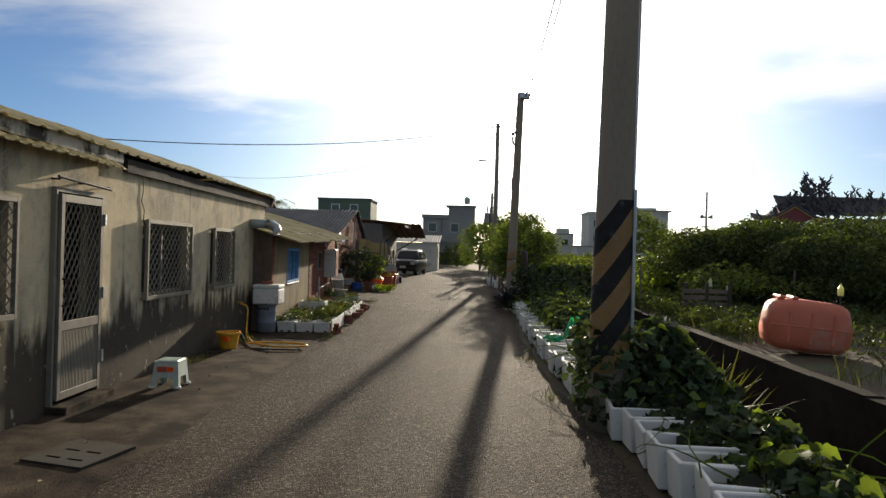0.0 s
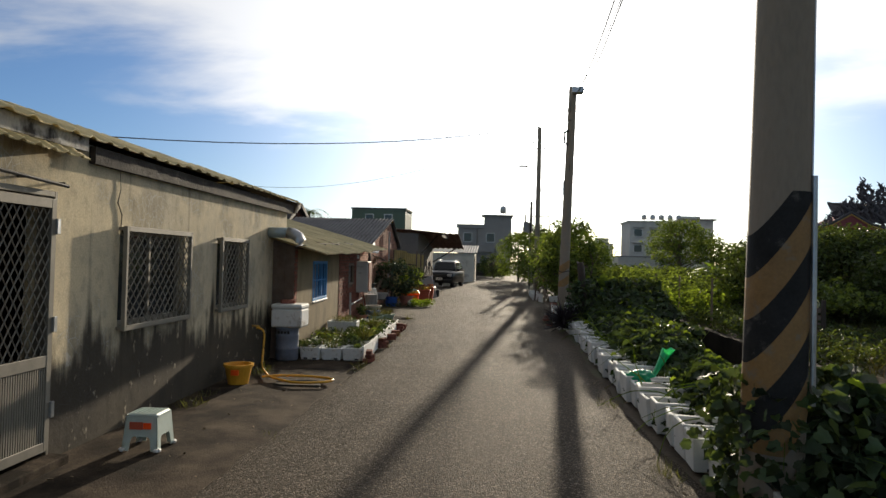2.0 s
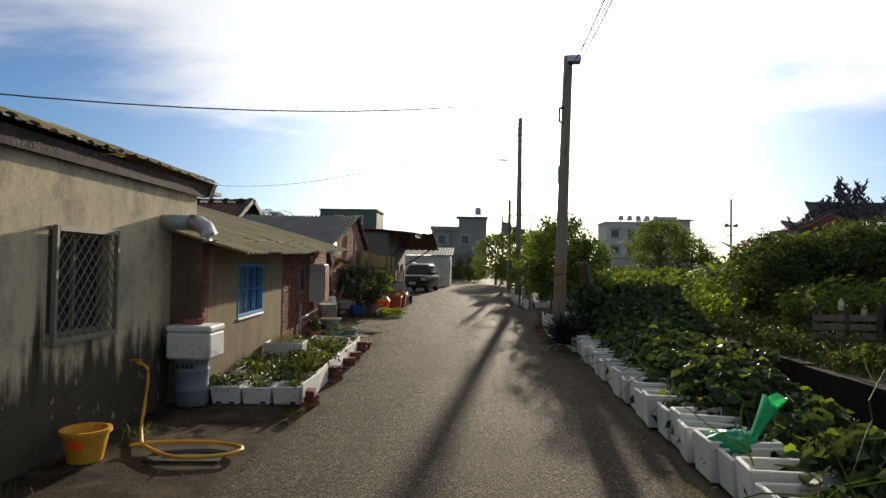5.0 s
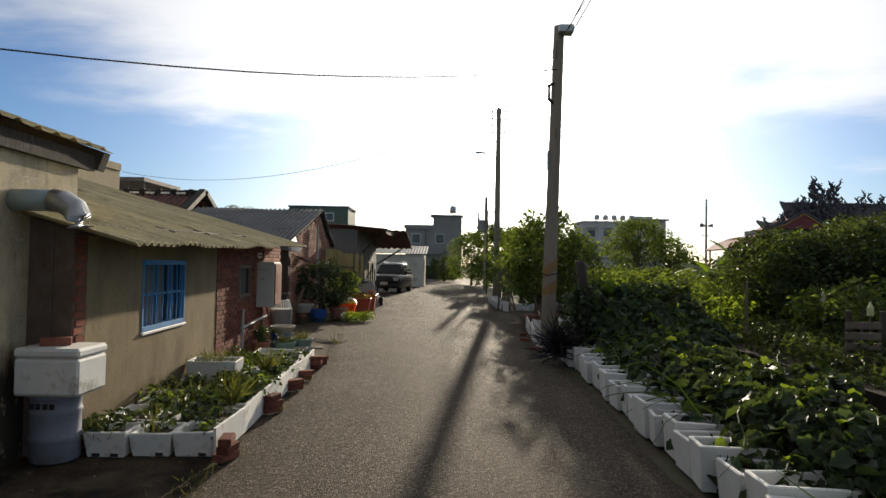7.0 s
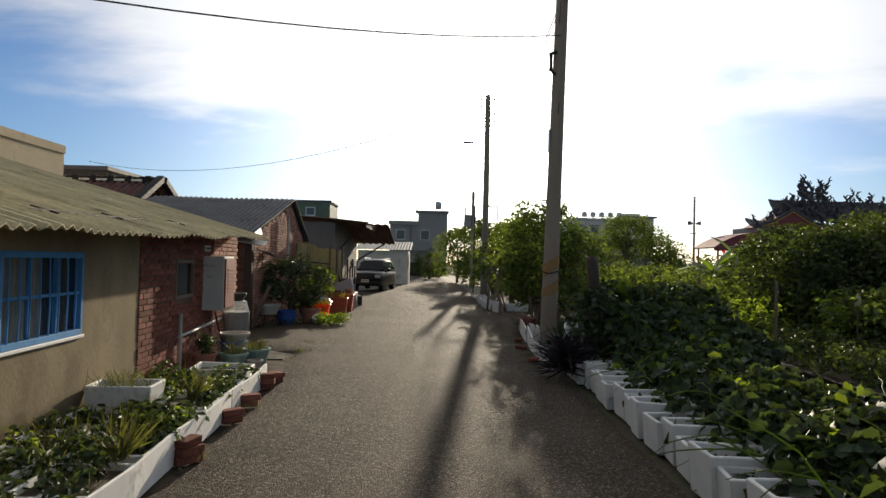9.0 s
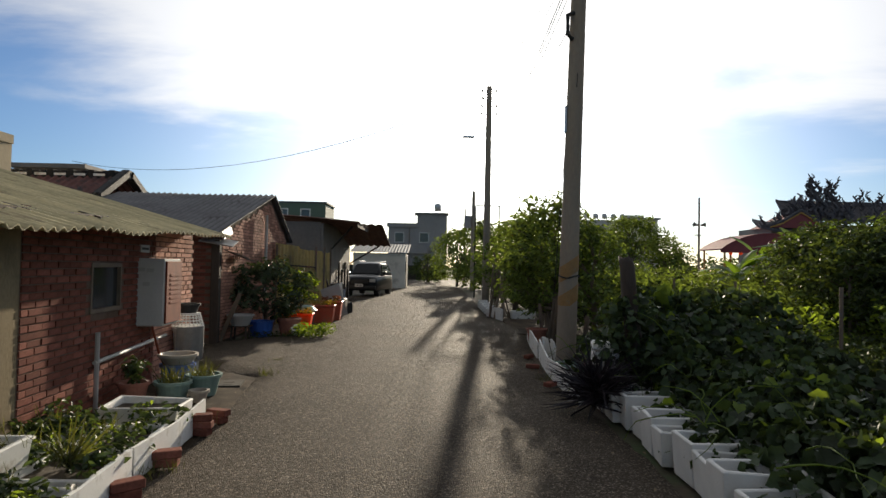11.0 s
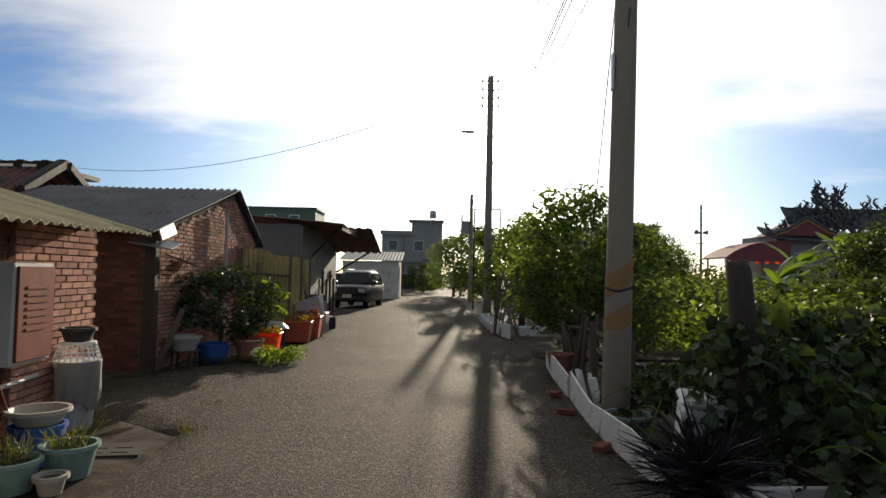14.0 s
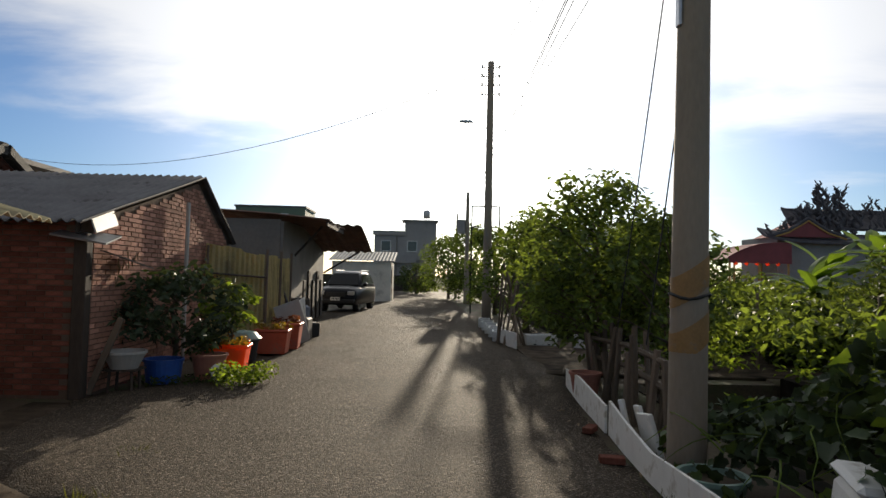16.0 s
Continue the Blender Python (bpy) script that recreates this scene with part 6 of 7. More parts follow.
make_car()
M["cream"] = material("cream_garage_paint", (0.66, 0.62, 0.52), 0.8, 0.15, 1, 10, 0.1, stain=(0.42, 0.38, 0.31), stain_amt=0.3)
M["garage_roof"] = material("pale_blue_grey_sheet", (0.22, 0.24, 0.25), 0.75, 0.15, 1, 15, 0.1, spec=0.1)
g = thing("garage", pose(-6.9, 76.3, 0) @ Matrix.Diagonal((1, 1, 1.07, 1)), "small cream garage with a pale metal roof", "garage", long=True)
part("wall", bx(0, 0, -0.1, 3.35, 5, 2.1), M["cream"], g)
part("roof", corrugated(-0.2, 3.55, (-0.4, 2.15), (5.2, 2.75), 0.2, 0.03), M["garage_roof"], g)
part("door", bx(3.352, 0.8, 0.0, 3.38, 1.7, 1.9), M["grey_sheet"], g)
part("window", bx(3.352, 0.15, 1.0, 3.375, 0.55, 1.7), M["dark_glass"], g)
part("trim", bx(-0.01, -0.02, 1.98, 3.36, -0.003, 2.12), M["cream"], g)


# ---- distant buildings ----
def add_window(b, u, z, w, h, sash=True):
    win = part("window", frame_bars(u - w / 2, u + w / 2, z, z + h, -0.07, -0.003, 0.08), M["white_paint"], b)
    part("pane", bx(u - w / 2 + 0.08, -0.035, z + 0.08, u + w / 2 - 0.08, -0.003, z + h - 0.08), M["dark_glass"], win)
    part("window_sill", bx(u - w / 2 - 0.1, -0.14, z - 0.09, u + w / 2 + 0.1, -0.003, z - 0.01), M["far_grey"], win)


def water_tank(parent, x, y, z, r=0.5, h=1.3):
    t = part("water_tank", lathe(bmesh.new(), [(r, 0), (r, h), (r * 0.7, h + 0.15), (0.1, h + 0.22)], 16, pose(x, y, z + 0.3)), M["steel"], parent, "steel rooftop water tank", smooth=True)
    for a in range(4):
        part("tank_leg", tube(bmesh.new(), [(x + r * 0.8 * math.cos(a * 1.57), y + r * 0.8 * math.sin(a * 1.57), z), (x + r * 0.8 * math.cos(a * 1.57), y + r * 0.8 * math.sin(a * 1.57), z + 0.32)], 0.04, 5), M["steel"], t)


def make_far_house():
    b = thing("house", pose(-9.0, 145, 0, 0, 0, 0), "grey rendered two storey house closing the lane", "house", long=True)
    part("wall", bx(0, 0, -0.1, 8.0, 9, 7.1), M["far_grey"], b)
    part("parapet", bx(-0.2, -0.4, 6.7, 4.0, 0.0, 7.25), M["far_grey"], b)
    part("stair_tower", bx(3.9, 0.2, 7.1, 8.0, 5, 8.55), M["far_grey"], b)
    part("tower_roof", bx(3.5, -0.2, 8.553, 8.2, 5.2, 8.75), M["far_grey"], b)
    part("floor_band", bx(-0.15, -0.5, 3.5, 6.2, -0.003, 3.8), M["far_grey"], b)
    part("balcony", bx(0.2, -0.9, 3.1, 5.5, -0.52, 4.2), M["far_grey"], b)
    for u, z in ((1.5, 4.6), (4.9, 4.6), (1.5, 1.0), (4.9, 1.0)):
        add_window(b, u, z, 1.3, 1.4)
    part("pipe", tube(bmesh.new(), [(2.9, -0.1, 0), (2.9, -0.1, 6.6)], 0.08, 6), M["grey_sheet"], b)
    water_tank(b, 6.7, 1.5, 8.75, 0.45, 0.9)
    w = thing("wall_far", pose(-14, 118, 0), "dark low garden wall across the lane's end", "wall", kind="structure", long=True)
    part("panel", bx(0, 0, -0.1, 12.5, 0.25, 1.5), M["concrete"], w)


make_far_house()


def make_green_building():
    b = thing("green_building", pose(-17.6, 101, 0), "green clad building with a flat roof", "building", long=True)
    part("wall", bx(0, 0, -0.1, 5.7, 7, 6.9), M["far_green"], b)
    part("roof", bx(-0.1, -0.1, 6.903, 5.8, 7.1, 7.05), M["tin_dark"], b)
    add_window(b, 3.9, 5.6, 0.9, 0.8), add_window(b, 1.9, 5.6, 0.9, 0.8)


make_green_building()


def make_apartment():
    b = thing("apartment_block", pose(16.9, 150, 0, 0, 0, 0), "pale apartment block with many windows and roof tanks", "building", long=True)
    part("wall", bx(0, 0, -0.1, 7.6, 10, 8.3), M["far_white"], b)
    part("wall", bx(7.6, -0.6, -0.1, 12.2, 10, 8.7), M["far_white"], b)
    part("roof", bx(-0.2, -0.2, 8.303, 7.59, 10, 8.55), M["far_white"], b)
    part("roof", bx(7.4, -1.0, 8.703, 12.6, 10.2, 8.95), M["far_grey"], b)
    for i in range(3):
        for j in range(3):
            add_window(b, 1.3 + i * 2.4, 1.3 + j * 2.4, 1.3, 1.2)
            part("awning", bx(0.5 + i * 2.4, -0.7, 2.65 + j * 2.4, 2.1 + i * 2.4, -0.08, 2.72 + j * 2.4), M["far_grey"], b)
    for j in range(3):
        part("window", bx(9.6, -0.64, 1.6 + j * 2.5, 10.6, -0.603, 2.7 + j * 2.5), M["dark_glass"], b)
    part("downpipe", tube(bmesh.new(), [(5.2, -0.12, 0), (5.2, -0.12, 8.2)], 0.08, 6), M["far_grey"], b)
    for i in range(5):
        water_tank(b, 2.5 + i * 1.3, 2.5, 8.55, 0.4, 0.55)
    part("stair_tower", bx(8.2, 3, 8.953, 11, 7, 9.5), M["far_white"], b)
    w = thing("white_hall", pose(12.3, 122, 0), "long low white hall beyond the plot", "building", long=True)
    part("wall", bx(0, 0, -0.1, 9.5, 6, 2.7), M["far_white"], w)
    part("roof", bx(-0.1, -0.1, 2.703, 9.6, 6.1, 2.85), M["far_grey"], w)
    w = thing("pale_house", pose(10.5, 160, 0), "pale flat roofed house far behind the trees", "building", long=True)
    part("wall", bx(0, 0, -0.1, 5, 6, 5.0), M["far_white"], w)
    part("roof", bx(-0.1, -0.1, 5.003, 5.1, 6.1, 5.2), M["far_grey"], w)
    part("stair_tower", bx(2.4, 1, 5.2, 4.4, 4, 6.1), M["far_white"], w)
    for u in (1.2, 3.6):
        add_window(w, u, 3.2, 1.2, 1.1)


make_apartment()


M["far_cream"] = material("cream_render", (0.60, 0.50, 0.34), 0.9, 0.15, 0.6, 12, 0.15, stain=(0.36, 0.3, 0.22), stain_amt=0.35, stain_scale=0.6, spec=0.08)


def make_left_backdrop():
    b = thing("white_building", pose(-18.6, 22, 0), "pale cream building with a plain parapet", "building", long=True)
    part("wall", bx(0, 0, -0.1, 8.0, 15.6, 4.27), M["far_cream"], b)
    part("parapet", bx(8.003, 0.0, 4.1, 8.03, 15.62, 4.3), M["far_cream"], b)
    b = thing("dark_roof_house", pose(-20.7, 60, 0), "grey house with an open metal roof frame", "building", long=True)
    part("wall", bx(0, 0, -0.1, 3.0, 6, 4.9), M["tin_dark"], b)
    part("roof", bx(-0.3, -0.6, 5.65, 3.2, 6, 5.85, 0), M["grey_sheet"], b)
    for u in (0.1, 1.1, 2.1, 2.95):
        part("post", bx(u, -0.06, 4.9, u + 0.1, 0.04, 5.65), M["grey_sheet"], b)
    t = thing("tiled_house", pose(-13.2, 38.6, 0.15), "old house with dark red tiles and a weathered ridge", "house", long=True)
    part("wall", bx(0.2, 0.3, -0.35, 3.8, 4, 2.75), M["mortar"], t)
    # tiled slope: rows of half-round tiles
    for f, y0, z0, y1, z1 in ((0, -0.2, 2.75, 1.9, 3.5), (1, 4.2, 2.75, 1.9, 3.5)):
        part("roof", corrugated(0.0, 3.95, (y0, z0), (y1, z1), 0.2, 0.07), M["roof_tile"], t, "old red clay roof tiles")
    for i in range(24):
        u = -0.1 + i * 0.175
        lift = 0.25 * max(0, (u - 3.3)) ** 2 * 0.3
        part("ridge_tile", bx(u, 1.75, 3.42 + lift, u + 0.172, 2.05, 3.66 + lift + 0.02 * math.sin(i * 2.2), 0.02), M["black"], t)
    for i in range(7):
        part("ridge_patch", bx(0.2 + i * 0.5, 1.742, 3.52, 0.5 + i * 0.5, 1.749, 3.58), M["foam"], t)
    part("verge", bx(3.9, 0, 0, 4.12, 2.2, 0.22, 0.03, pose(0, -0.2, 2.74, 20.0, 0, 0)), M["black"], t)
    part("verge", bx(3.9, -2.4, 0, 4.12, 0, 0.22, 0.03, pose(0, 4.3, 2.7, -19.0, 0, 0)), M["black"], t)


make_left_backdrop()


# ---- temple and hall on the right ----
def make_temple():
    t = thing("temple", pose(36.2, 124, 0) @ Matrix.Diagonal((1.5, 1.5, 1.6, 1)), "ornate temple with red walls and carved dark ridge figures", "temple", long=True)
    part("wall", bx(0.8, 1.0, -0.1, 13, 9, 4.3), M["far_grey"], t)

    def swept(u0, u1, z0, z1, y0, y1, lift):
        bm = bmesh.new()
        n = 24
        rows = []
        for j in range(7):
            f = j / 6
            row = []
            for i in range(n + 1):
                s = i / n
                up = lift * (2 * s - 1) ** 4
                row.append(bm.verts.new((u0 + (u1 - u0) * s, y0 + (y1 - y0) * f, z0 + (z1 - z0) * f ** 1.5 + up)))
            rows.append(row)
        for p, q in zip(rows, rows[1:]):
            for i in range(n):
                bm.faces.new((p[i], p[i + 1], q[i + 1], q[i]))
        r = bmesh.ops.extrude_face_region(bm, geom=bm.faces[:])
        bmesh.ops.translate(bm, vec=(0, 0, -0.18), verts=[e for e in r["geom"] if isinstance(e, bmesh.types.BMVert)])
        bmesh.ops.recalc_face_normals(bm, faces=bm.faces)
        return bm
    part("lower_roof", swept(-0.4, 13, 3.95, 4.6, -0.2, 2.0, 0.35), M["carving"], t)
    bm = bmesh.new()
    f = bm.faces.new([bm.verts.new(p) for p in ((0.5, 0.4, 4.25), (5.4, 0.4, 4.25), (2.9, 0.4, 5.4))])
    r = bmesh.ops.extrude_face_region(bm, geom=[f])
    bmesh.ops.translate(bm, vec=(0, 5, 0), verts=[e for e in r["geom"] if isinstance(e, bmesh.types.BMVert)])
    bmesh.ops.recalc_face_normals(bm, faces=bm.faces)
    part("pediment", bm, M["temple_red"], t)
    for dz, rr, mt in ((0.0, 0.07, "gold"), (0.16, 0.12, "carving")):
        part("gable_edge", tube(bmesh.new(), [(0.1, 0.3, 4.15 + dz), (1.4, 0.3, 4.55 + dz), (2.9, 0.3, 5.4 + dz)], rr, 6), M[mt], t)
        part("gable_edge", tube(bmesh.new(), [(5.8, 0.3, 4.15 + dz), (4.4, 0.3, 4.55 + dz), (2.9, 0.3, 5.4 + dz)], rr, 6), M[mt], t)
    part("main_roof", swept(2.2, 13, 5.0, 6.3, 1.5, 4.0, 0.3), M["carving"], t)
    part("ridge", bx(2.6, 3.8, 6.0, 12, 4.2, 6.5, 0.05), M["carving"], t)
    rng = random.Random(8)

    def figure(u, y, z, h):
        """A curling carved figure, plain dark shape."""
        bm = bmesh.new()
        pts = []
        a = rng.uniform(0, 6)
        for k in range(9):
            f = k / 8
            pts.append((u + 0.28 * h * math.sin(a + f * 5), y + 0.1 * math.cos(a + f * 4), z + h * f))
        tube(bm, pts, [0.2 * h * (1 - 0.65 * k / 8) for k in range(9)], 6)
        for k in range(1, 9):
            p = Vector(pts[k])
            q = p + Vector((rng.uniform(-1, 1), rng.uniform(-0.3, 0.3), rng.uniform(-0.1, 1))) * 0.42 * h
            tube(bm, [p, p.lerp(q, 0.6) + Vector((0, 0, 0.05)), q], [0.09 * h, 0.06 * h, 0.02], 5)
        part("ridge_figure", bm, M["carving"], t)
    for u0, zt, n in ((1.7, 5.8, 4), (2.3, 6.1, 5), (2.9, 6.9, 8), (3.4, 7.0, 9), (4.1, 8.3, 13), (4.4, 8.5, 13), (5.0, 7.7, 11), (5.5, 8.0, 13), (6.0, 8.2, 13), (6.5, 7.0, 8), (7.4, 6.8, 7), (8.6, 7.6, 8), (9.6, 7.2, 7), (10.8, 7.0, 6)):
        for k in range(n):
            f = k / max(1, n - 1)
            z = 4.6 + (zt - 5.5) * f
            figure(u0 + rng.uniform(-0.4, 0.4) * (1.2 - f), 1.7 + rng.uniform(-0.6, 0.6), z, rng.uniform(0.5, 0.85))
    figure(-0.25, 0.0, 4.25, 0.75)
    part("tip_scroll", tube(bmesh.new(), [(0.3, 0, 4.3), (-0.3, 0, 4.35), (-0.55, 0, 4.6)], [0.1, 0.08, 0.02], 6), M["carving"], t)
    h = thing("temple_hall", pose(30.4, 122, 0) @ Matrix.Diagonal((1.3, 1.3, 1.55, 1)), "open hall with a barrel roof of red sheets", "hall", long=True)
    bm = bmesh.new()
    n = 14
    A, B = [], []
    for i in range(n + 1):
        s = i / n
        x = 5.6 * s
        z = 2.45 + 1.42 * math.sin(math.pi * min(0.5, s * 0.62 + 0.02)) ** 0.7
        A.append(bm.verts.new((x, 0, z))), B.append(bm.verts.new((x, 7, z)))
    for i in range(n):
        bm.faces.new((A[i], A[i + 1], B[i + 1], B[i]))
    r = bmesh.ops.extrude_face_region(bm, geom=bm.faces[:])
    bmesh.ops.translate(bm, vec=(0, 0, -0.1), verts=[e for e in r["geom"] if isinstance(e, bmesh.types.BMVert)])
    bmesh.ops.recalc_face_normals(bm, faces=bm.faces)
    part("roof", bm, M["temple_red"], h)
    bm = bmesh.new()
    arc = [(5.6 * i / n, 2.45 + 1.42 * math.sin(math.pi * min(0.5, i / n * 0.62 + 0.02)) ** 0.7) for i in range(n + 1)]
    f = bm.faces.new([bm.verts.new((x, 0.1, z - 0.05)) for x, z in arc] + [bm.verts.new((5.6, 0.1, 2.38)), bm.verts.new((0, 0.1, 2.38))])
    r = bmesh.ops.extrude_face_region(bm, geom=[f])
    bmesh.ops.translate(bm, vec=(0, 0.15, 0), verts=[e for e in r["geom"] if isinstance(e, bmesh.types.BMVert)])
    bmesh.ops.recalc_face_normals(bm, faces=bm.faces)
    part("gable_panel", bm, M["temple_red"], h)
    for x in (0.3, 2.8, 5.3):
        part("post", bx(x, 0.2, -0.1, x + 0.15, 0.35, 2.75), M["gold"], h)
        part("post", bx(x, 6.5, -0.1, x + 0.15, 6.65, 2.75), M["gold"], h)
    for i in range(5):
        part("lantern", lathe(bmesh.new(), [(0.05, 0), (0.17, 0.08), (0.17, 0.22), (0.05, 0.3)], 10, pose(0.9 + i * 0.9, 0.25, 2.22)), M["orange"], h)
    p = thing("loudspeaker_pole", pose(34.4, 146.5, 0) @ Matrix.Diagonal((1.65, 1.65, 1.62, 1)), "tall thin pole with a pair of loudspeakers", "pole")
    part("shaft", tube(bmesh.new(), [(0, 0, -0.1), (0, 0, 7.3)], [0.12, 0.08], 8), M["pole"], p)
    for s in (-1, 1):
        part("loudspeaker", tube(bmesh.new(), [(s * 0.12, -0.05, 4.9), (s * 0.5, -0.2, 4.95)], [0.06, 0.2], 10), M["grey_sheet"], p)
    part("cross_arm", bx(-0.4, -0.05, 4.0, 0.2, 0.05, 4.08), M["steel"], p)


make_temple()


# ---- tank and things by the ditch ----
def make_tank():
    t = thing("plastic_tank", pose(5.45, 16.5, 0.06, 0, 4, -12) @ Matrix.Diagonal((0.8, 0.8, 0.98, 1)), "faded orange plastic tank lying on the ditch wall", "tank")
    bm = bmesh.new()
    prof = [(-0.8, 0.18, 0.55), (-0.74, 0.08, 0.78), (-0.55, 0.02, 0.86), (0.0, 0.0, 0.88), (0.55, 0.02, 0.86), (0.74, 0.08, 0.78), (0.8, 0.18, 0.55)]
    rows = []
    for x, z0, z1 in prof:
        w = 0.5 if abs(x) < 0.7 else 0.4
        rows.append([bm.verts.new((x, y, z)) for y, z in ((-w, z0 + 0.14), (-w * 0.8, z0), (w * 0.8, z0), (w, z0 + 0.14), (w, z1 - 0.18), (w * 0.7, z1), (-w * 0.7, z1), (-w, z1 - 0.18))])
    for a, b in zip(rows, rows[1:]):
        for k in range(8):
            bm.faces.new((a[k], a[(k + 1) % 8], b[(k + 1) % 8], b[k]))
    bm.faces.new(rows[0]), bm.faces.new(rows[-1][::-1])
    bmesh.ops.recalc_face_normals(bm, faces=bm.faces)
    bmesh.ops.bevel(bm, geom=list(bm.edges), offset=0.03, segments=2, affect="EDGES")
    part("body", bm, M["tank"], t, smooth=True)
    for x in (-0.42, 0.0, 0.42):
        part("rib", bx(x - 0.03, -0.515, 0.15, x + 0.03, -0.49, 0.7, 0.01), M["tank"], t)
    part("seam", bx(-0.78, -0.512, 0.42, 0.78, -0.49, 0.45, 0.008), M["tank"], t)
    for x in (-0.6, -0.35):
        part("handle", bx(x, -0.3, 0.87, x + 0.12, 0.3, 0.93, 0.02), M["tank"], t)


make_tank()


def bag():
    b = thing("plastic_bag", pose(1.08, 14.6, 0.26) @ Matrix.Diagonal((0.74, 0.7, 0.74, 1)), "green plastic bag lying knotted among the vines", "bag")
    bm = bmesh.new()
    bmesh.ops.create_icosphere(bm, subdivisions=4, radius=0.2)
    for v in bm.verts:
        d = v.co.normalized()
        v.co = Vector((v.co.x * 1.2, v.co.y * 1.0, v.co.z * 0.7)) * (1 + 0.3 * noise.noise(d * 3 + Vector((1, 2, 3))) + 0.12 * abs(noise.noise(d * 9)))
    part("body", bm, M["teal_bag"], b, smooth=True)
    bm = bmesh.new()
    rings = []
    for j in range(9):
        f = j / 8
        r = 0.06 + 0.10 * f ** 1.5
        rings.append([bm.verts.new((0.2 + 0.22 * f + r * 0.6 * math.cos(k * 0.785) * (1 + 0.3 * math.sin(k * 3)), r * math.sin(k * 0.785), 0.08 + 0.42 * f + 0.03 * math.sin(k * 2.2) * f)) for k in range(8)])
    for p, q in zip(rings, rings[1:]):
        for k in range(8):
            bm.faces.new((p[k], p[(k + 1) % 8], q[(k + 1) % 8], q[k]))
    part("neck", bm, M["teal_bag"], b, smooth=True)


bag()
b = thing("foam_box", pose(0.92, 26.5, 0.0, 0, 0, -12), "tall white polystyrene box standing among plants", "box")
part("body", bx(-0.15, -0.15, 0, 0.15, 0.15, 0.62, 0.03, pose(0, 0, 0.02, 8, 4, 0)), M["foam"], b)
part("lid", bx(-0.165, -0.165, 0.625, 0.165, 0.165, 0.68, 0.025, pose(0, 0, 0.02, 8, 4, 0)), M["foam"], b)
bucket("flower_pot", 0.85, 28.6, 0, 0.17, 0.22, 0.24, M["green_plastic"], "grey green tub at the foot of the pole", "flower pot", soil=True)
bucket("flower_pot", 0.95, 34.6, 0, 0.15, 0.2, 0.32, M["terracotta"], "red brown pot beside the rustic fence", "flower pot", soil=True)
for k, (x, y) in enumerate(((0.84, 31.2), (0.92, 30.8), (0.88, 30.3))):
    solid("foam_board", bx(-0.2, -0.02, 0, 0.2, 0.02, 0.4, 0.008), M["foam"], pose(x, y, 0.0, -14, 10, 70 + 8 * k), "broken white foam board leaning near the pole", "board", "white foam boards")


def spiky_plant(x, y, r, n, label, seed=5):
    p = thing("spiky_plant", pose(x, y, 0), label, "plant")
    rng = np.random.default_rng(seed)
    a, e = rng.uniform(0, 2 * np.pi, n), rng.uniform(-0.1, 1.3, n)
    d = np.stack([np.cos(a) * np.cos(e), np.sin(a) * np.cos(e), np.sin(e)], 1)
    for k in range(3):
        leaves("leaf_rosette", np.stack([rng.normal(0, 0.05, n), rng.normal(0, 0.05, n), rng.uniform(0.12, 0.38, n)], 1), rng.uniform(0.8, 1.15, n) * r, M["spike"], p, "blade", up=0.2, seed=seed + k, dirs=d)


bm = tube(bmesh.new(), [(0, 0, -0.05), (0.01, 0, 0.8), (-0.02, 0.01, 1.3), (-0.05, 0.01, 1.58), (-0.06, 0.01, 1.65)], [0.095, 0.09, 0.1, 0.095, 0.085], 12)
for v in bm.verts:
    v.co += Vector((0.045 * noise.noise(v.co * 7), 0.045 * noise.noise(v.co * 7 + Vector((9, 0, 0))), 0))
    if v.co.z > 1.5:
        v.co.z += 0.07 * noise.noise(v.co * 11) - 0.25 * v.co.x
solid("post", bm, M["dark_wood"], pose(1.18, 26.05, 0), "weathered dark wooden post standing among vines", "post", smooth=True)
spiky_plant(0.72, 25.5, 0.5, 130, "dark purple spiky plant leaning over the lane")
solid("pallet", bx(-0.5, -0.02, 0, 0.5, 0.02, 0.1), M["wood"], pose(6.2, 24.0, 0.15), "single grey board nailed across the plot fence", "board")


def stake_bottle(x, y, h, label):
    s = thing("stake_with_bottle", pose(x, y, 0), label, "stake", "staked bottles")
    part("stake", tube(bmesh.new(), [(0, 0, -0.1), (0.01, 0, h)], 0.015, 6), M["wood"], s)
    part("bottle", lathe(bmesh.new(), [(0.05, 0), (0.055, 0.02), (0.055, 0.15), (0.02, 0.22), (0.02, 0.25)], 12, pose(0.01, 0, h - 0.1)), M["bottle"], s, "upturned pale plastic bottle")


for x, y, h in ((6.98, 27.3, 0.75), (5.95, 40.2, 1.05), (6.4, 40.3, 1.08), (6.4, 27, 0.9), (7.2, 19.5, 1.0), (6.9, 30.5, 1.0)):
    stake_bottle(x, y, h, "wooden stake topped with an upturned plastic bottle")
fn = thing("plot_fence", pose(5.3, 25.4, 0), "grey weathered pallet fence in the undergrowth", "fence")
for i in range(4):
    part("slat", bx(0, -0.02, 0.15 + i * 0.17, 1.3, 0.0, 0.26 + i * 0.17, 0, pose(0, 0, 0, 0, 0, 4)), M["wood"], fn)
for x in (0.05, 0.6, 1.2):
    part("post", bx(x, 0.01, -0.05, x + 0.08, 0.08, 0.95), M["dark_wood"], fn)


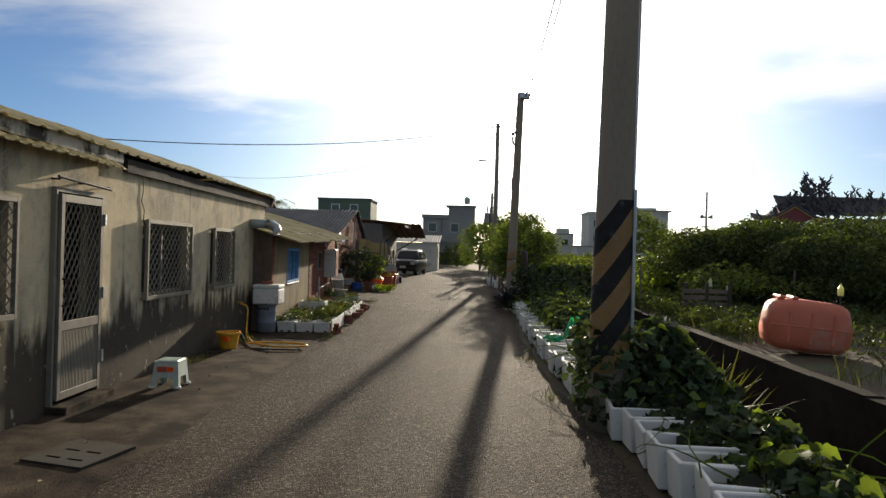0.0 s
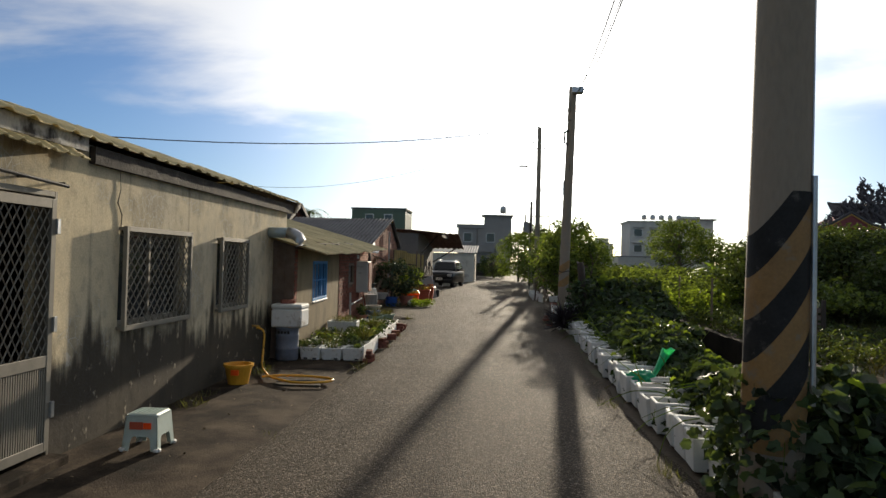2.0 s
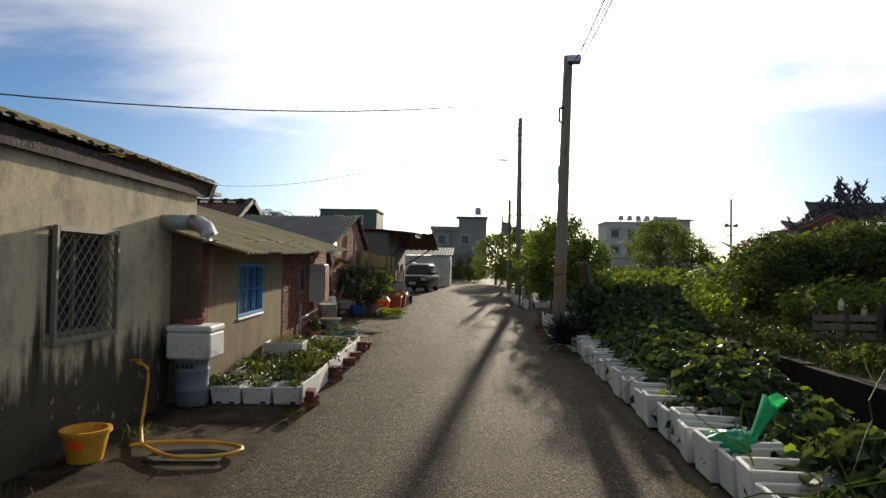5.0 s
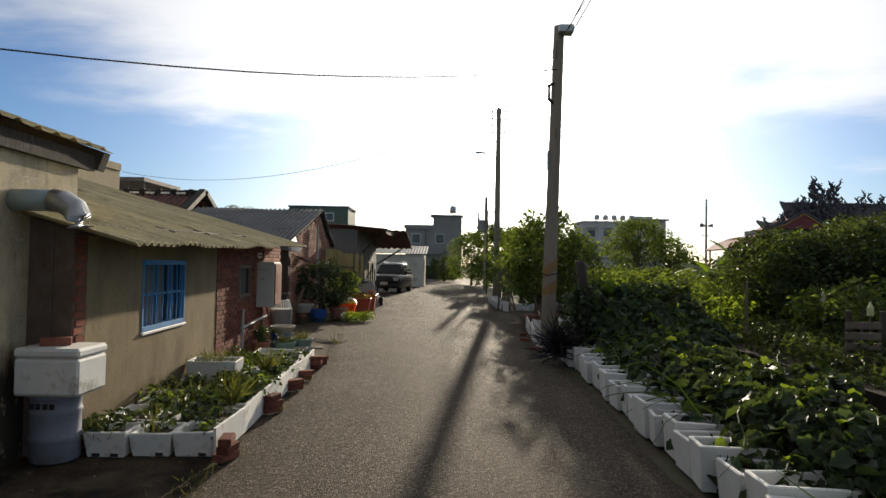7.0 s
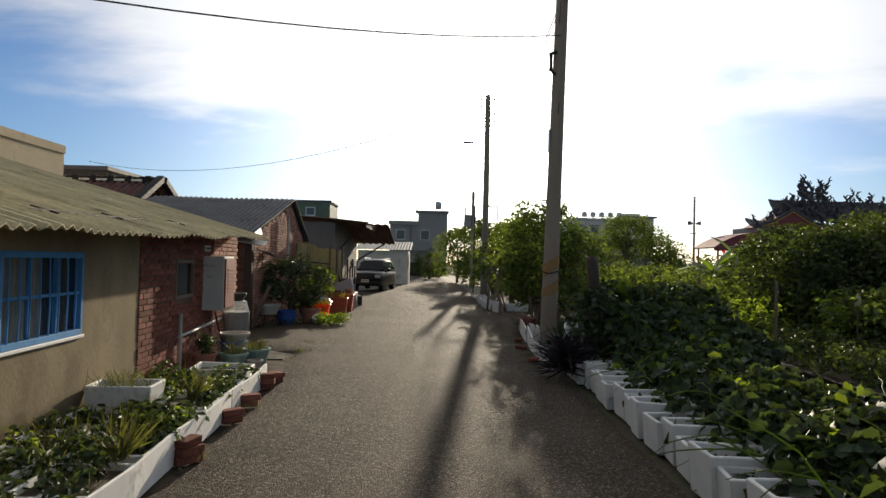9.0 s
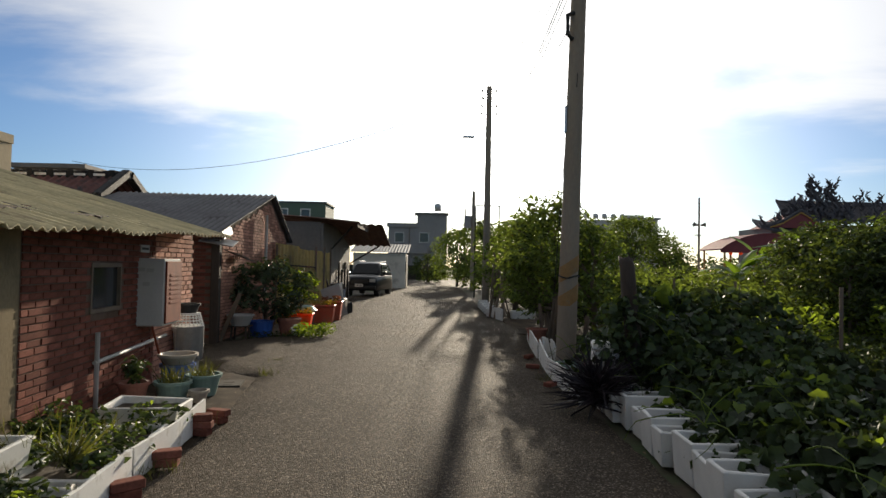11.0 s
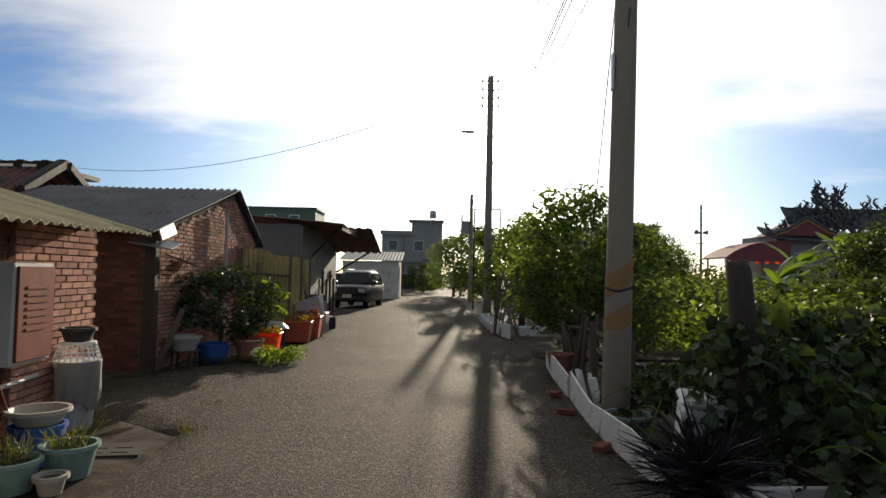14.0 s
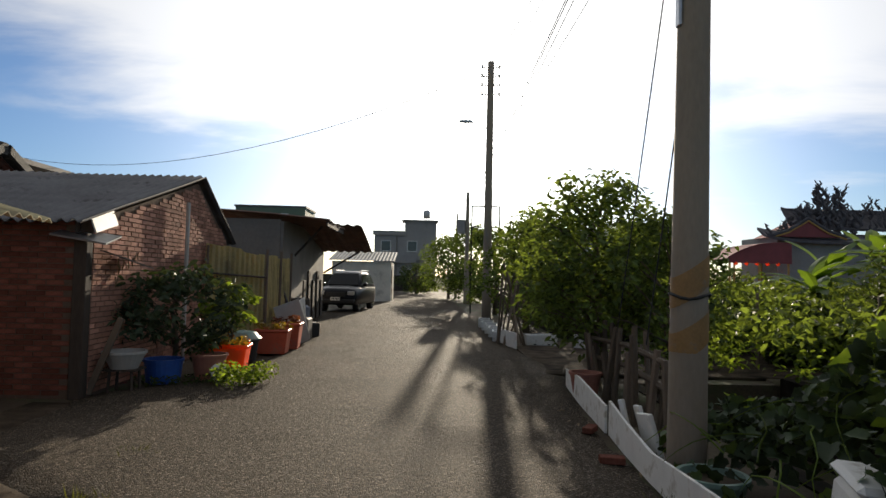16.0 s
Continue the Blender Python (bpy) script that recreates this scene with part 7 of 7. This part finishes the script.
# ---- rustic fence and leaning poles ----
def make_rustic_fence():
    f = thing("stick_fence", pose(0, 0, 0), "rough fence of grey sticks and stumps", "fence")
    rng = random.Random(3)
    for i in range(22):
        x = 1.25 + rng.uniform(-0.12, 0.2)
        y = along(x, 31.2 + i * 0.24)
        h = rng.uniform(0.5, 1.0)
        part("stick", tube(bmesh.new(), [(x, y, -0.05), (x + rng.uniform(-0.12, 0.12), y + rng.uniform(-0.15, 0.15), h)], rng.uniform(0.015, 0.05), 6), M["bark" if i % 3 else "wood"], f)
    for z in (0.45, 0.7):
        part("rail", tube(bmesh.new(), spots([(1.25, 31, z), (1.3, 33.5, z + 0.05), (1.3, 36.4, z - 0.04)]), 0.035, 6), M["bark"], f)
    p = thing("leaning_poles", pose(0.75, 44.2, 0), "bundle of grey poles leaning together like a tripod", "poles")
    for i in range(11):
        a = i * 0.57
        part("pole", tube(bmesh.new(), [(0.32 * math.cos(a), 0.5 * math.sin(a), -0.03), (0.25 * math.cos(a * 2.3 + 2.6), 0.35 * math.sin(a + 2.6), rng.uniform(1.0, 2.0))], rng.uniform(0.015, 0.035), 6), M["wood" if i % 2 else "bark"], p)
    fr = thing("metal_frame", pose(1.7, 63, 0), "thin dark metal frame above the shrubs", "frame")
    for x in (-1.2, 0.0):
        part("post", tube(bmesh.new(), [(x, 0, -0.1), (x, 0, 4.6)], 0.035, 6), M["rubber"], fr)
    part("beam", tube(bmesh.new(), [(-1.2, 0, 4.6), (0, 0, 4.6)], 0.035, 6), M["rubber"], fr)
    part("beam", tube(bmesh.new(), [(-1.2, 0, 3.7), (0, 0, 3.7)], 0.025, 6), M["rubber"], fr)


make_rustic_fence()


# ---- vegetation on the right ----
def vine_height(x, y):
    base = (0.42 if y < 15 else 0.42 + 0.14 * min(1.0, (y - 15) / 2.5)) + 0.2 * noise.noise((y * 0.5, x * 0.6, 2.0)) + 0.12 * noise.noise((y * 1.7, x * 1.9, 5.0))
    if 22 < y < 30:
        base += 0.72 * math.exp(-((y - 27.2) / 1.5) ** 2) * min(1.0, max(0.25, (x - 0.8) * 1.6))
    if y < 8.6:
        base = 0.38 + 0.12 * noise.noise((y * 1.5, x * 2, 1.0))
    base += 0.55 * math.exp(-((y - 9.6) / 0.8) ** 2 - ((x - 1.5) / 0.7) ** 2)
    return base


def vine_bank():
    v = thing("gourd_vine", pose(0, 0, 0), "sprawling gourd vines with broad lobed leaves", "vine", kind="stuff")
    rng = np.random.default_rng(31)
    pts, big, low = [], [], []
    for i in range(27000):
        y = rng.uniform(5.0, 30.0)
        far = 2.25 if y < 15 else (2.5 if y < 24 else 3.2)
        edge = edge_at(RIGHT_EDGE, y) + 0.15
        x = rng.uniform(edge, far)
        f = (x - edge) / (far - edge)
        if y < 8.6 and x < edge + 0.1:
            continue
        # thin out over the open boxes near the lane
        if f < 0.16 and rng.uniform() < (0.6 if y < 9 else 0.3):
            continue
        if x < edge + 0.42 and y > 10.4 and rng.uniform() < 0.7:
            continue
        h = vine_height(x, y)
        ramp = min(1.0, 0.36 + (x - edge) * 1.15)
        if x > 2.0 and y < 18:
            ramp *= max(0.2, 1 - (x - 2.0) * 1.2)
        z = max(0.12, h * ramp * (1 - 0.55 * rng.uniform() ** 2.0))
        (big if rng.uniform() < 0.22 else pts).append((x, along(x, y), z))
    # hanging over the ditch edge and round the pole
    for i in range(1100):
        a = rng.uniform(0, 6.28)
        r = 0.2 + abs(rng.normal(0, 0.28))
        if r * math.cos(a) < -0.3:
            continue
        pts.append((1.2 + r * math.cos(a), along(1.2, 9.35) + r * math.sin(a), rng.uniform(0.05, 1.0) * (1.08 - 0.45 * r)))
    # climbing the old post
    for i in range(520):
        a = rng.uniform(0, 6.28)
        r = 0.1 + abs(rng.normal(0, 0.16))
        pts.append((1.15 + r * math.cos(a), along(1.18, 26.05) + r * math.sin(a), rng.uniform(0.35, 1.36 - 0.7 * r)))
    leaves("foliage", pts, rng.uniform(0.05, 0.105, len(pts)), M["leaf_vine"], v, "lobed", up=0.38, seed=3, label="dark green lobed vine leaves")
    leaves("broad_leaves", big, rng.uniform(0.09, 0.15, len(big)), M["leaf_vine"], v, "lobed", up=0.45, seed=4)
    br = [(x, y, z + 0.06) for x, y, z in big if rng.uniform() < 0.07]
    leaves("young_leaves", br, rng.uniform(0.07, 0.13, len(br)), M["leaf_bright"], v, "lobed", up=0.5, seed=6, label="fresh light green leaves")
    # runners and tendrils
    bm = bmesh.new()
    rr = random.Random(9)
    for i in range(170):
        y = rr.uniform(5.5, 29.5)
        x = edge_at(RIGHT_EDGE, y) + rr.uniform(0.1, 1.5)
        z = vine_height(x, y) * 0.8
        p = [Vector((x, along(x, y), z))]
        d = Vector((rr.uniform(-0.6, 0.4), rr.uniform(-1, 1), rr.uniform(0.0, 0.5))).normalized()
        for k in range(6):
            d = (d + Vector((rr.uniform(-0.4, 0.4), rr.uniform(-0.4, 0.4), -0.18))).normalized()
            p.append(p[-1] + d * 0.13)
        tube(bm, p, [0.006, 0.006, 0.005, 0.005, 0.004, 0.003, 0.002], 4)
    part("stems", bm, M["leaf_bright"], v, "thin pale green runners")
    g = thing("ditch_grass", pose(0, 0, 0), "long dry grass leaning over the ditch", "grass", kind="stuff")
    for k, (x, y) in enumerate(((2.05, 9.2), (2.15, 9.9), (2.1, 10.6), (2.2, 11.6))):
        tuft(g, x, along(x, y), -0.1, 60, 0.75, 0.14, M["grass"], 700 + k)
    s = thing("bright_gourd_plant", pose(1.75, 27.4, 0.4), "large sunlit pumpkin leaves above the vines", "plant")
    pp = [(rng.normal(0, 0.3), rng.normal(0, 0.3), 0.75 + rng.normal(0, 0.1)) for i in range(16)]
    leaves("broad_leaves", pp, rng.uniform(0.18, 0.3, 16), M["leaf_bright"], s, "lobed", up=0.3, seed=12)
    bm = bmesh.new()
    for q in pp:
        tube(bm, [(q[0] * 0.3, q[1] * 0.3, -0.4), (q[0] * 0.8, q[1] * 0.8, 0.4), q], 0.008, 4)
    part("stem", bm, M["leaf_bright"], s)


vine_bank()


def shrubs():
    rng = np.random.default_rng(41)
    k = 0
    for x, y, h, r in ((7.6, 35.0, 2.3, 1.6), (9.0, 34.0, 2.7, 1.9), (10.8, 35.5, 2.9, 2.1), (8.6, 38.0, 2.6, 1.9), (12.8, 34.5, 3.0, 2.2), (11.5, 39.5, 3.0, 2.2), (14.8, 36.0, 3.0, 2.3), (17.2, 37.5, 3.2, 2.4), (10.4, 29.5, 2.3, 1.7), (13.2, 29.0, 2.6, 2.0), (16.5, 32.0, 2.8, 2.2), (5.2, 43.0, 1.2, 0.9), (6.6, 46.0, 1.35, 1.1), (4.6, 47.5, 1.3, 1.0), (7.6, 50.0, 1.4, 1.2), (6.0, 39.5, 1.1, 0.8)):
        tree("shrub", x, y, 0, h, r, M["leaf_dark"], "dense dark green shrub in the garden plot", 60 + k, n_clump=95, per=75, leaf=0.14, trunk=0.06, low=0.12)
        k += 1
    v = thing("trellis_vines", pose(0, 0, 0), "low trellis overgrown with green vines", "vine", kind="stuff")
    c = []
    for i in range(520):
        y = rng.uniform(27, 62)
        x = rng.uniform(3.2 if y > 33 else 6.5, 15)
        top = 1.15 + 0.25 * noise.noise((x * 0.4, y * 0.3, 3)) + (0.25 if y > 40 else 0)
        c.append((x, y, top * rng.uniform(0.55, 1.0)))
    lobes(spots(c), (0.6, 0.6, 0.28), 0, M["leaf_tree"], v, 0.15, seed=44, per=70)
    c = [(rng.uniform(3.0, 22), rng.uniform(55, 78), rng.uniform(0.3, 1.3)) for i in range(260)]
    lobes(spots(c), (1.0, 1.0, 0.5), 0, M["leaf_dark"], v, 0.26, name="far_foliage", seed=45, per=60)
    c = [(rng.uniform(4.6, 6.4), rng.uniform(18.5, 36), rng.uniform(0.05, 0.4)) for i in range(150)] + [(rng.uniform(6.2, 13), rng.uniform(11, 30), rng.uniform(0.05, 0.4)) for i in range(170)]
    lobes(spots(c), (0.35, 0.35, 0.18), 0, M["leaf_dark"], v, 0.1, name="undergrowth", seed=46, per=60)
    c = [(rng.uniform(3.4, 7.5), rng.uniform(30, 40), rng.uniform(0.2, 1.0)) for i in range(60)]
    lobes(spots(c), (0.4, 0.4, 0.25), 0, M["leaf_bright"], v, 0.12, name="sunlit_foliage", seed=47, per=45)
    for k in range(16):
        part("trellis_post", tube(bmesh.new(), spots([(4.8 + (k % 4) * 2.3, 29 + (k // 4) * 5, -0.1), (4.8 + (k % 4) * 2.3, 29 + (k // 4) * 5, 1.35)]), 0.03, 6), M["wood"], v)
    g = thing("plot_grass", pose(0, 0, 0), "tall grass along the edge of the plot", "grass", kind="stuff")
    for k in range(44):
        tuft(g, rng.uniform(4.9, 9.5), along(6, rng.uniform(12.5, 34)), 0, 50, 0.42, 0.25, M["grass"], 800 + k)


shrubs()


def banana(x, y, h, seed, label="banana plant with broad arching leaves in the plot"):
    b = thing("banana_plant", pose(x, y, 0), label, "banana plant", "banana plants")
    rng = random.Random(seed)
    part("stem", tube(bmesh.new(), [(0, 0, -0.1), (0.05, 0, h * 0.35), (0.08, 0.03, h * 0.62)], [0.12, 0.1, 0.06], 8), M["leaf_tree"], b)
    for i in range(9):
        a = rng.uniform(0, 6.28)
        L = h * rng.uniform(0.45, 0.65)
        up = rng.uniform(0.4, 1.1)
        bm = bmesh.new()
        prev = None
        n = 12
        for k in range(n + 1):
            f = k / n
            rr = L * f * math.cos(up) * (1 + 0.2 * f)
            z = h * 0.6 + L * (math.sin(up) * f - 0.55 * f * f * (1.2 - up * 0.5))
            w = 0.17 * h / 2.5 * math.sin(math.pi * min(1, f * 0.93 + 0.05)) ** 0.6 * (1 + 0.15 * rng.uniform(-1, 1))
            c = Vector((rr * math.cos(a), rr * math.sin(a), z))
            s = Vector((-math.sin(a), math.cos(a), 0))
            row = [bm.verts.new(c - s * w + Vector((0, 0, -w * 0.35))), bm.verts.new(c), bm.verts.new(c + s * w + Vector((0, 0, -w * 0.35)))]
            if prev:
                bm.faces.new((prev[0], prev[1], row[1], row[0])), bm.faces.new((prev[1], prev[2], row[2], row[1]))
            prev = row
        part("leaf", bm, M["leaf_banana"], b)


for k, (x, y, h) in enumerate(((9.6, 43, 2.7), (10.8, 45, 3.3), (9.0, 47, 2.6), (12.0, 44, 3.5), (10.4, 49, 3.2), (13.4, 46, 3.8), (8.2, 44.5, 2.2), (14.8, 45, 4.0), (12.4, 50, 3.8), (16.6, 44, 4.0), (11.6, 47.2, 3.6))):
    banana(x, y, h, 70 + k)

tree("roadside_tree", 1.6, 37.4, 0, 3.05, 1.45, M["leaf_tree"], "leafy roadside tree with open green crown", 3, n_clump=135, per=60, leaf=0.12, low=0.22, trunk=0.06)
tree("roadside_tree", 2.1, 34.6, 0, 2.3, 1.0, M["leaf_tree"], "small leafy tree beside the stick fence", 13, n_clump=60, per=50, leaf=0.11, low=0.2, trunk=0.05)
tree("roadside_tree", 1.6, 49.5, 0, 3.2, 1.3, M["leaf_tree"], "leafy roadside tree near the leaning poles", 23, n_clump=70, per=60, leaf=0.13, low=0.15)
tree("roadside_tree", 2.6, 54, 0, 3.7, 1.6, M["leaf_tree"], "leafy tree behind the tall utility pole", 24, n_clump=80, per=60, leaf=0.14, low=0.15)
tree("roadside_tree", 1.5, 62, 0, 3.6, 1.4, M["leaf_tree"], "leafy tree beside the tall utility pole", 4, n_clump=70, per=55, leaf=0.15, low=0.12)
tree("roadside_tree", 1.0, 80, 0, 4.6, 2.0, M["leaf_tree"], "rounded tree at the lane's bend", 5, n_clump=110, per=60, leaf=0.17, low=0.12)
tree("roadside_tree", -0.1, 88, 0, 4.2, 2.0, M["leaf_tree"], "rounded tree with arching branches over the lane", 6, n_clump=90, per=60, leaf=0.18, low=0.15)
tree("shrub", -2.6, 100, 0, 2.4, 1.6, M["leaf_dark"], "dark shrub near the far garden wall", 25, n_clump=50, per=50, leaf=0.18, low=0.1)
tree("shade_tree", 16.6, 104, 0, 6.4, 3.4, M["leaf_tree"], "broad tree before the apartment block", 26, n_clump=110, per=60, leaf=0.26, low=0.25, trunk=0.2)
tree("shade_tree", 20.6, 108, 0, 4.6, 2.6, M["leaf_tree"], "thin airy tree beside the loudspeaker pole", 27, n_clump=60, per=40, leaf=0.26, low=0.3, trunk=0.15)
tree("shade_tree", 40, 90, 0, 7.0, 4.2, M["leaf_dark"], "dark tree beside the temple", 28, n_clump=100, per=60, leaf=0.22, low=0.2, trunk=0.15)


def palm(x, y, h):
    p = thing("palm_tree", pose(x, y, 0), "palm with drooping fronds behind the roofs", "palm tree")
    part("trunk", tube(bmesh.new(), [(0, 0, -0.1), (0.1, 0, h * 0.5), (0.15, 0, h)], [0.22, 0.16, 0.12], 8), M["bark"], p)
    rng = random.Random(3)
    for i in range(14):
        a, up = i * 0.9, rng.uniform(-0.1, 1.0)
        pts, ds = [], []
        for k in range(22):
            f = k / 21
            c = Vector((0.15 + 1.9 * f * math.cos(a), 1.9 * f * math.sin(a), h + 1.6 * up * f - 1.7 * f * f))
            for s in (-1, 1):
                pts.append(c), ds.append((-math.sin(a) * s + 0.5 * math.cos(a), math.cos(a) * s + 0.5 * math.sin(a), -0.5))
        leaves("frond", pts, np.full(len(pts), 0.55), M["leaf_dark"], p, "blade", up=0.3, seed=i, dirs=ds)


palm(-19.9, 90, 6.0)
# far tree line
v = thing("far_woods", pose(0, 0, 0), "distant line of trees at the horizon", "woods", kind="stuff")
rng = np.random.default_rng(91)
c = [(rng.uniform(24, 120), rng.uniform(170, 230), rng.uniform(0.5, 4.0)) for i in range(240)] + [(rng.uniform(-120, -25), rng.uniform(150, 230), rng.uniform(0.5, 5.0)) for i in range(200)]
lobes(spots(c), (2.6, 2.6, 1.3), 0, M["leaf_dark"], v, 0.9, seed=92, per=30)

# entrance path and slab on the right
tagged(solid("pavement_entrance", bx(0.75, along(3, 37.2), -0.03, 6, along(3, 43.3), 0.015, 0.01), M["apron"]), "grey concrete entrance path off the lane", "path", kind="structure")


# ---- bricks ----
# the red brick again, lightened to stand for grazing sun on the wall
M["brick_sunlit"] = material("sunlit_brick", (0.44, 0.235, 0.175), 0.9, 0.4, 3, 50, 0.5, per_object=0.3, island=0.3, spec=0.06)


def brick_mesh(l, mat):
    bm = bx(-l / 2, -0.012, -0.027, l / 2, 0.004, 0.027, 0.003)
    me = bpy.data.meshes.new("brick")
    bm.to_mesh(me)
    bm.free()
    me.materials.append(mat)
    return me


BRICK_FULL, BRICK_HALF = brick_mesh(0.205, M["brick"]), brick_mesh(0.098, M["brick"])
PALE_FULL, PALE_HALF = brick_mesh(0.205, M["brick_sunlit"]), brick_mesh(0.098, M["brick_sunlit"])


def lay_bricks(parent, m, u0, u1, z0, z1, inside, singles, pale=False, run=1.0):
    """Courses of bricks on a wall's face; the first go in as single pieces, the rest joined. run: plan units to a metre
    along the wall. pale: use the brick with sunlight in its colour.
    """
    row, z, beds = 0, z0 + 0.03, []
    while z < z1 - 0.02:
        u = u0 + (0.0 if row % 2 else -0.108 * run)
        while u < u1:
            a, b = max(u, u0), min(u + 0.205 * run, u1)
            if b - a > 0.15 * run and inside((a + b) / 2, z):
                beds.append(((a + b) / 2, z, 0))
            elif b - a > 0.085 * run and inside((a + b) / 2, z):
                beds.append((a + 0.05 * run if u < u0 else b - 0.05 * run, z, 1))
            u += 0.216 * run
        z += 0.066
        row += 1
    rr = random.Random(len(beds))
    beds.sort(key=lambda s: singles(s))
    rest = bmesh.new()
    verts, faces = [], []
    for i, (u, z, half) in enumerate(beds):
        mm = m @ pose(u + rr.uniform(-0.003, 0.003), rr.uniform(-0.004, 0.004), z, rr.uniform(-1, 1), rr.uniform(-0.8, 0.8), rr.uniform(-1.2, 1.2)) @ Matrix.Diagonal((run, 1, 1, 1))
        if i < 300:
            ob = new("brick", (PALE_HALF if half else PALE_FULL) if pale else (BRICK_HALF if half else BRICK_FULL))
            ob.parent = parent
            ob.matrix_local = mm
        else:
            l = 0.049 if half else 0.1025
            k = len(verts)
            for x in (-l, l):
                for y in (-0.012, 0.004):
                    for zz in (-0.027, 0.027):
                        verts.append(mm @ Vector((x, y, zz)))
            faces += [(k, k + 1, k + 3, k + 2), (k + 4, k + 6, k + 7, k + 5), (k, k + 4, k + 5, k + 1), (k + 2, k + 3, k + 7, k + 6), (k + 1, k + 5, k + 7, k + 3), (k, k + 2, k + 6, k + 4)]
    rest.free()
    if verts:
        ob = raw("brickwork", verts, faces, M["brick_sunlit" if pale else "brick"], parent, "red brick courses")
        ob["kind"] = "stuff"


house2 = bpy.data.objects["brick_and_plaster_house"]
shed3 = bpy.data.objects["brick_shed"]
lay_bricks(house2, pose(0, 0, 0), 4.44, 8.75, 0.0, 1.92, lambda u, z: not (6.1 < u < 7.35 and 0.95 < z < 1.54), lambda s: s[0], run=1 / PACE)
# the stretch past the meter box, painted as sunlit
lay_bricks(house2, pose(0, 0, 0), 8.77, 11.0, 0.0, 1.92, lambda u, z: True, lambda s: s[0], pale=True, run=1 / PACE)
part("pilaster", bx(-1.28, 0.0, -0.1, -0.953, 0.15, 1.85), M["mortar"], house2)
for k in range(28):
    ob = new("brick", BRICK_FULL)
    ob.parent = house2
    ob.matrix_local = pose(-1.16 + 0.05 * (k % 2), 0, 0.05 + k * 0.066)
lay_bricks(shed3, pose(0, 0, 0), -3.3, 0.13, 0.0, 2.1, lambda u, z: True, lambda s: -s[0])
lay_bricks(shed3, pose(0.3, 0, 0, 0, 0, 90), 0.18, 7.9, 0.0, 3.05, lambda u, z: z < (2.05 + (u - 0.16) * 0.185 if u < 5.4 else 3.02 - (u - 5.4) * 0.37), lambda s: s[0], pale=True, run=1 / PACE)
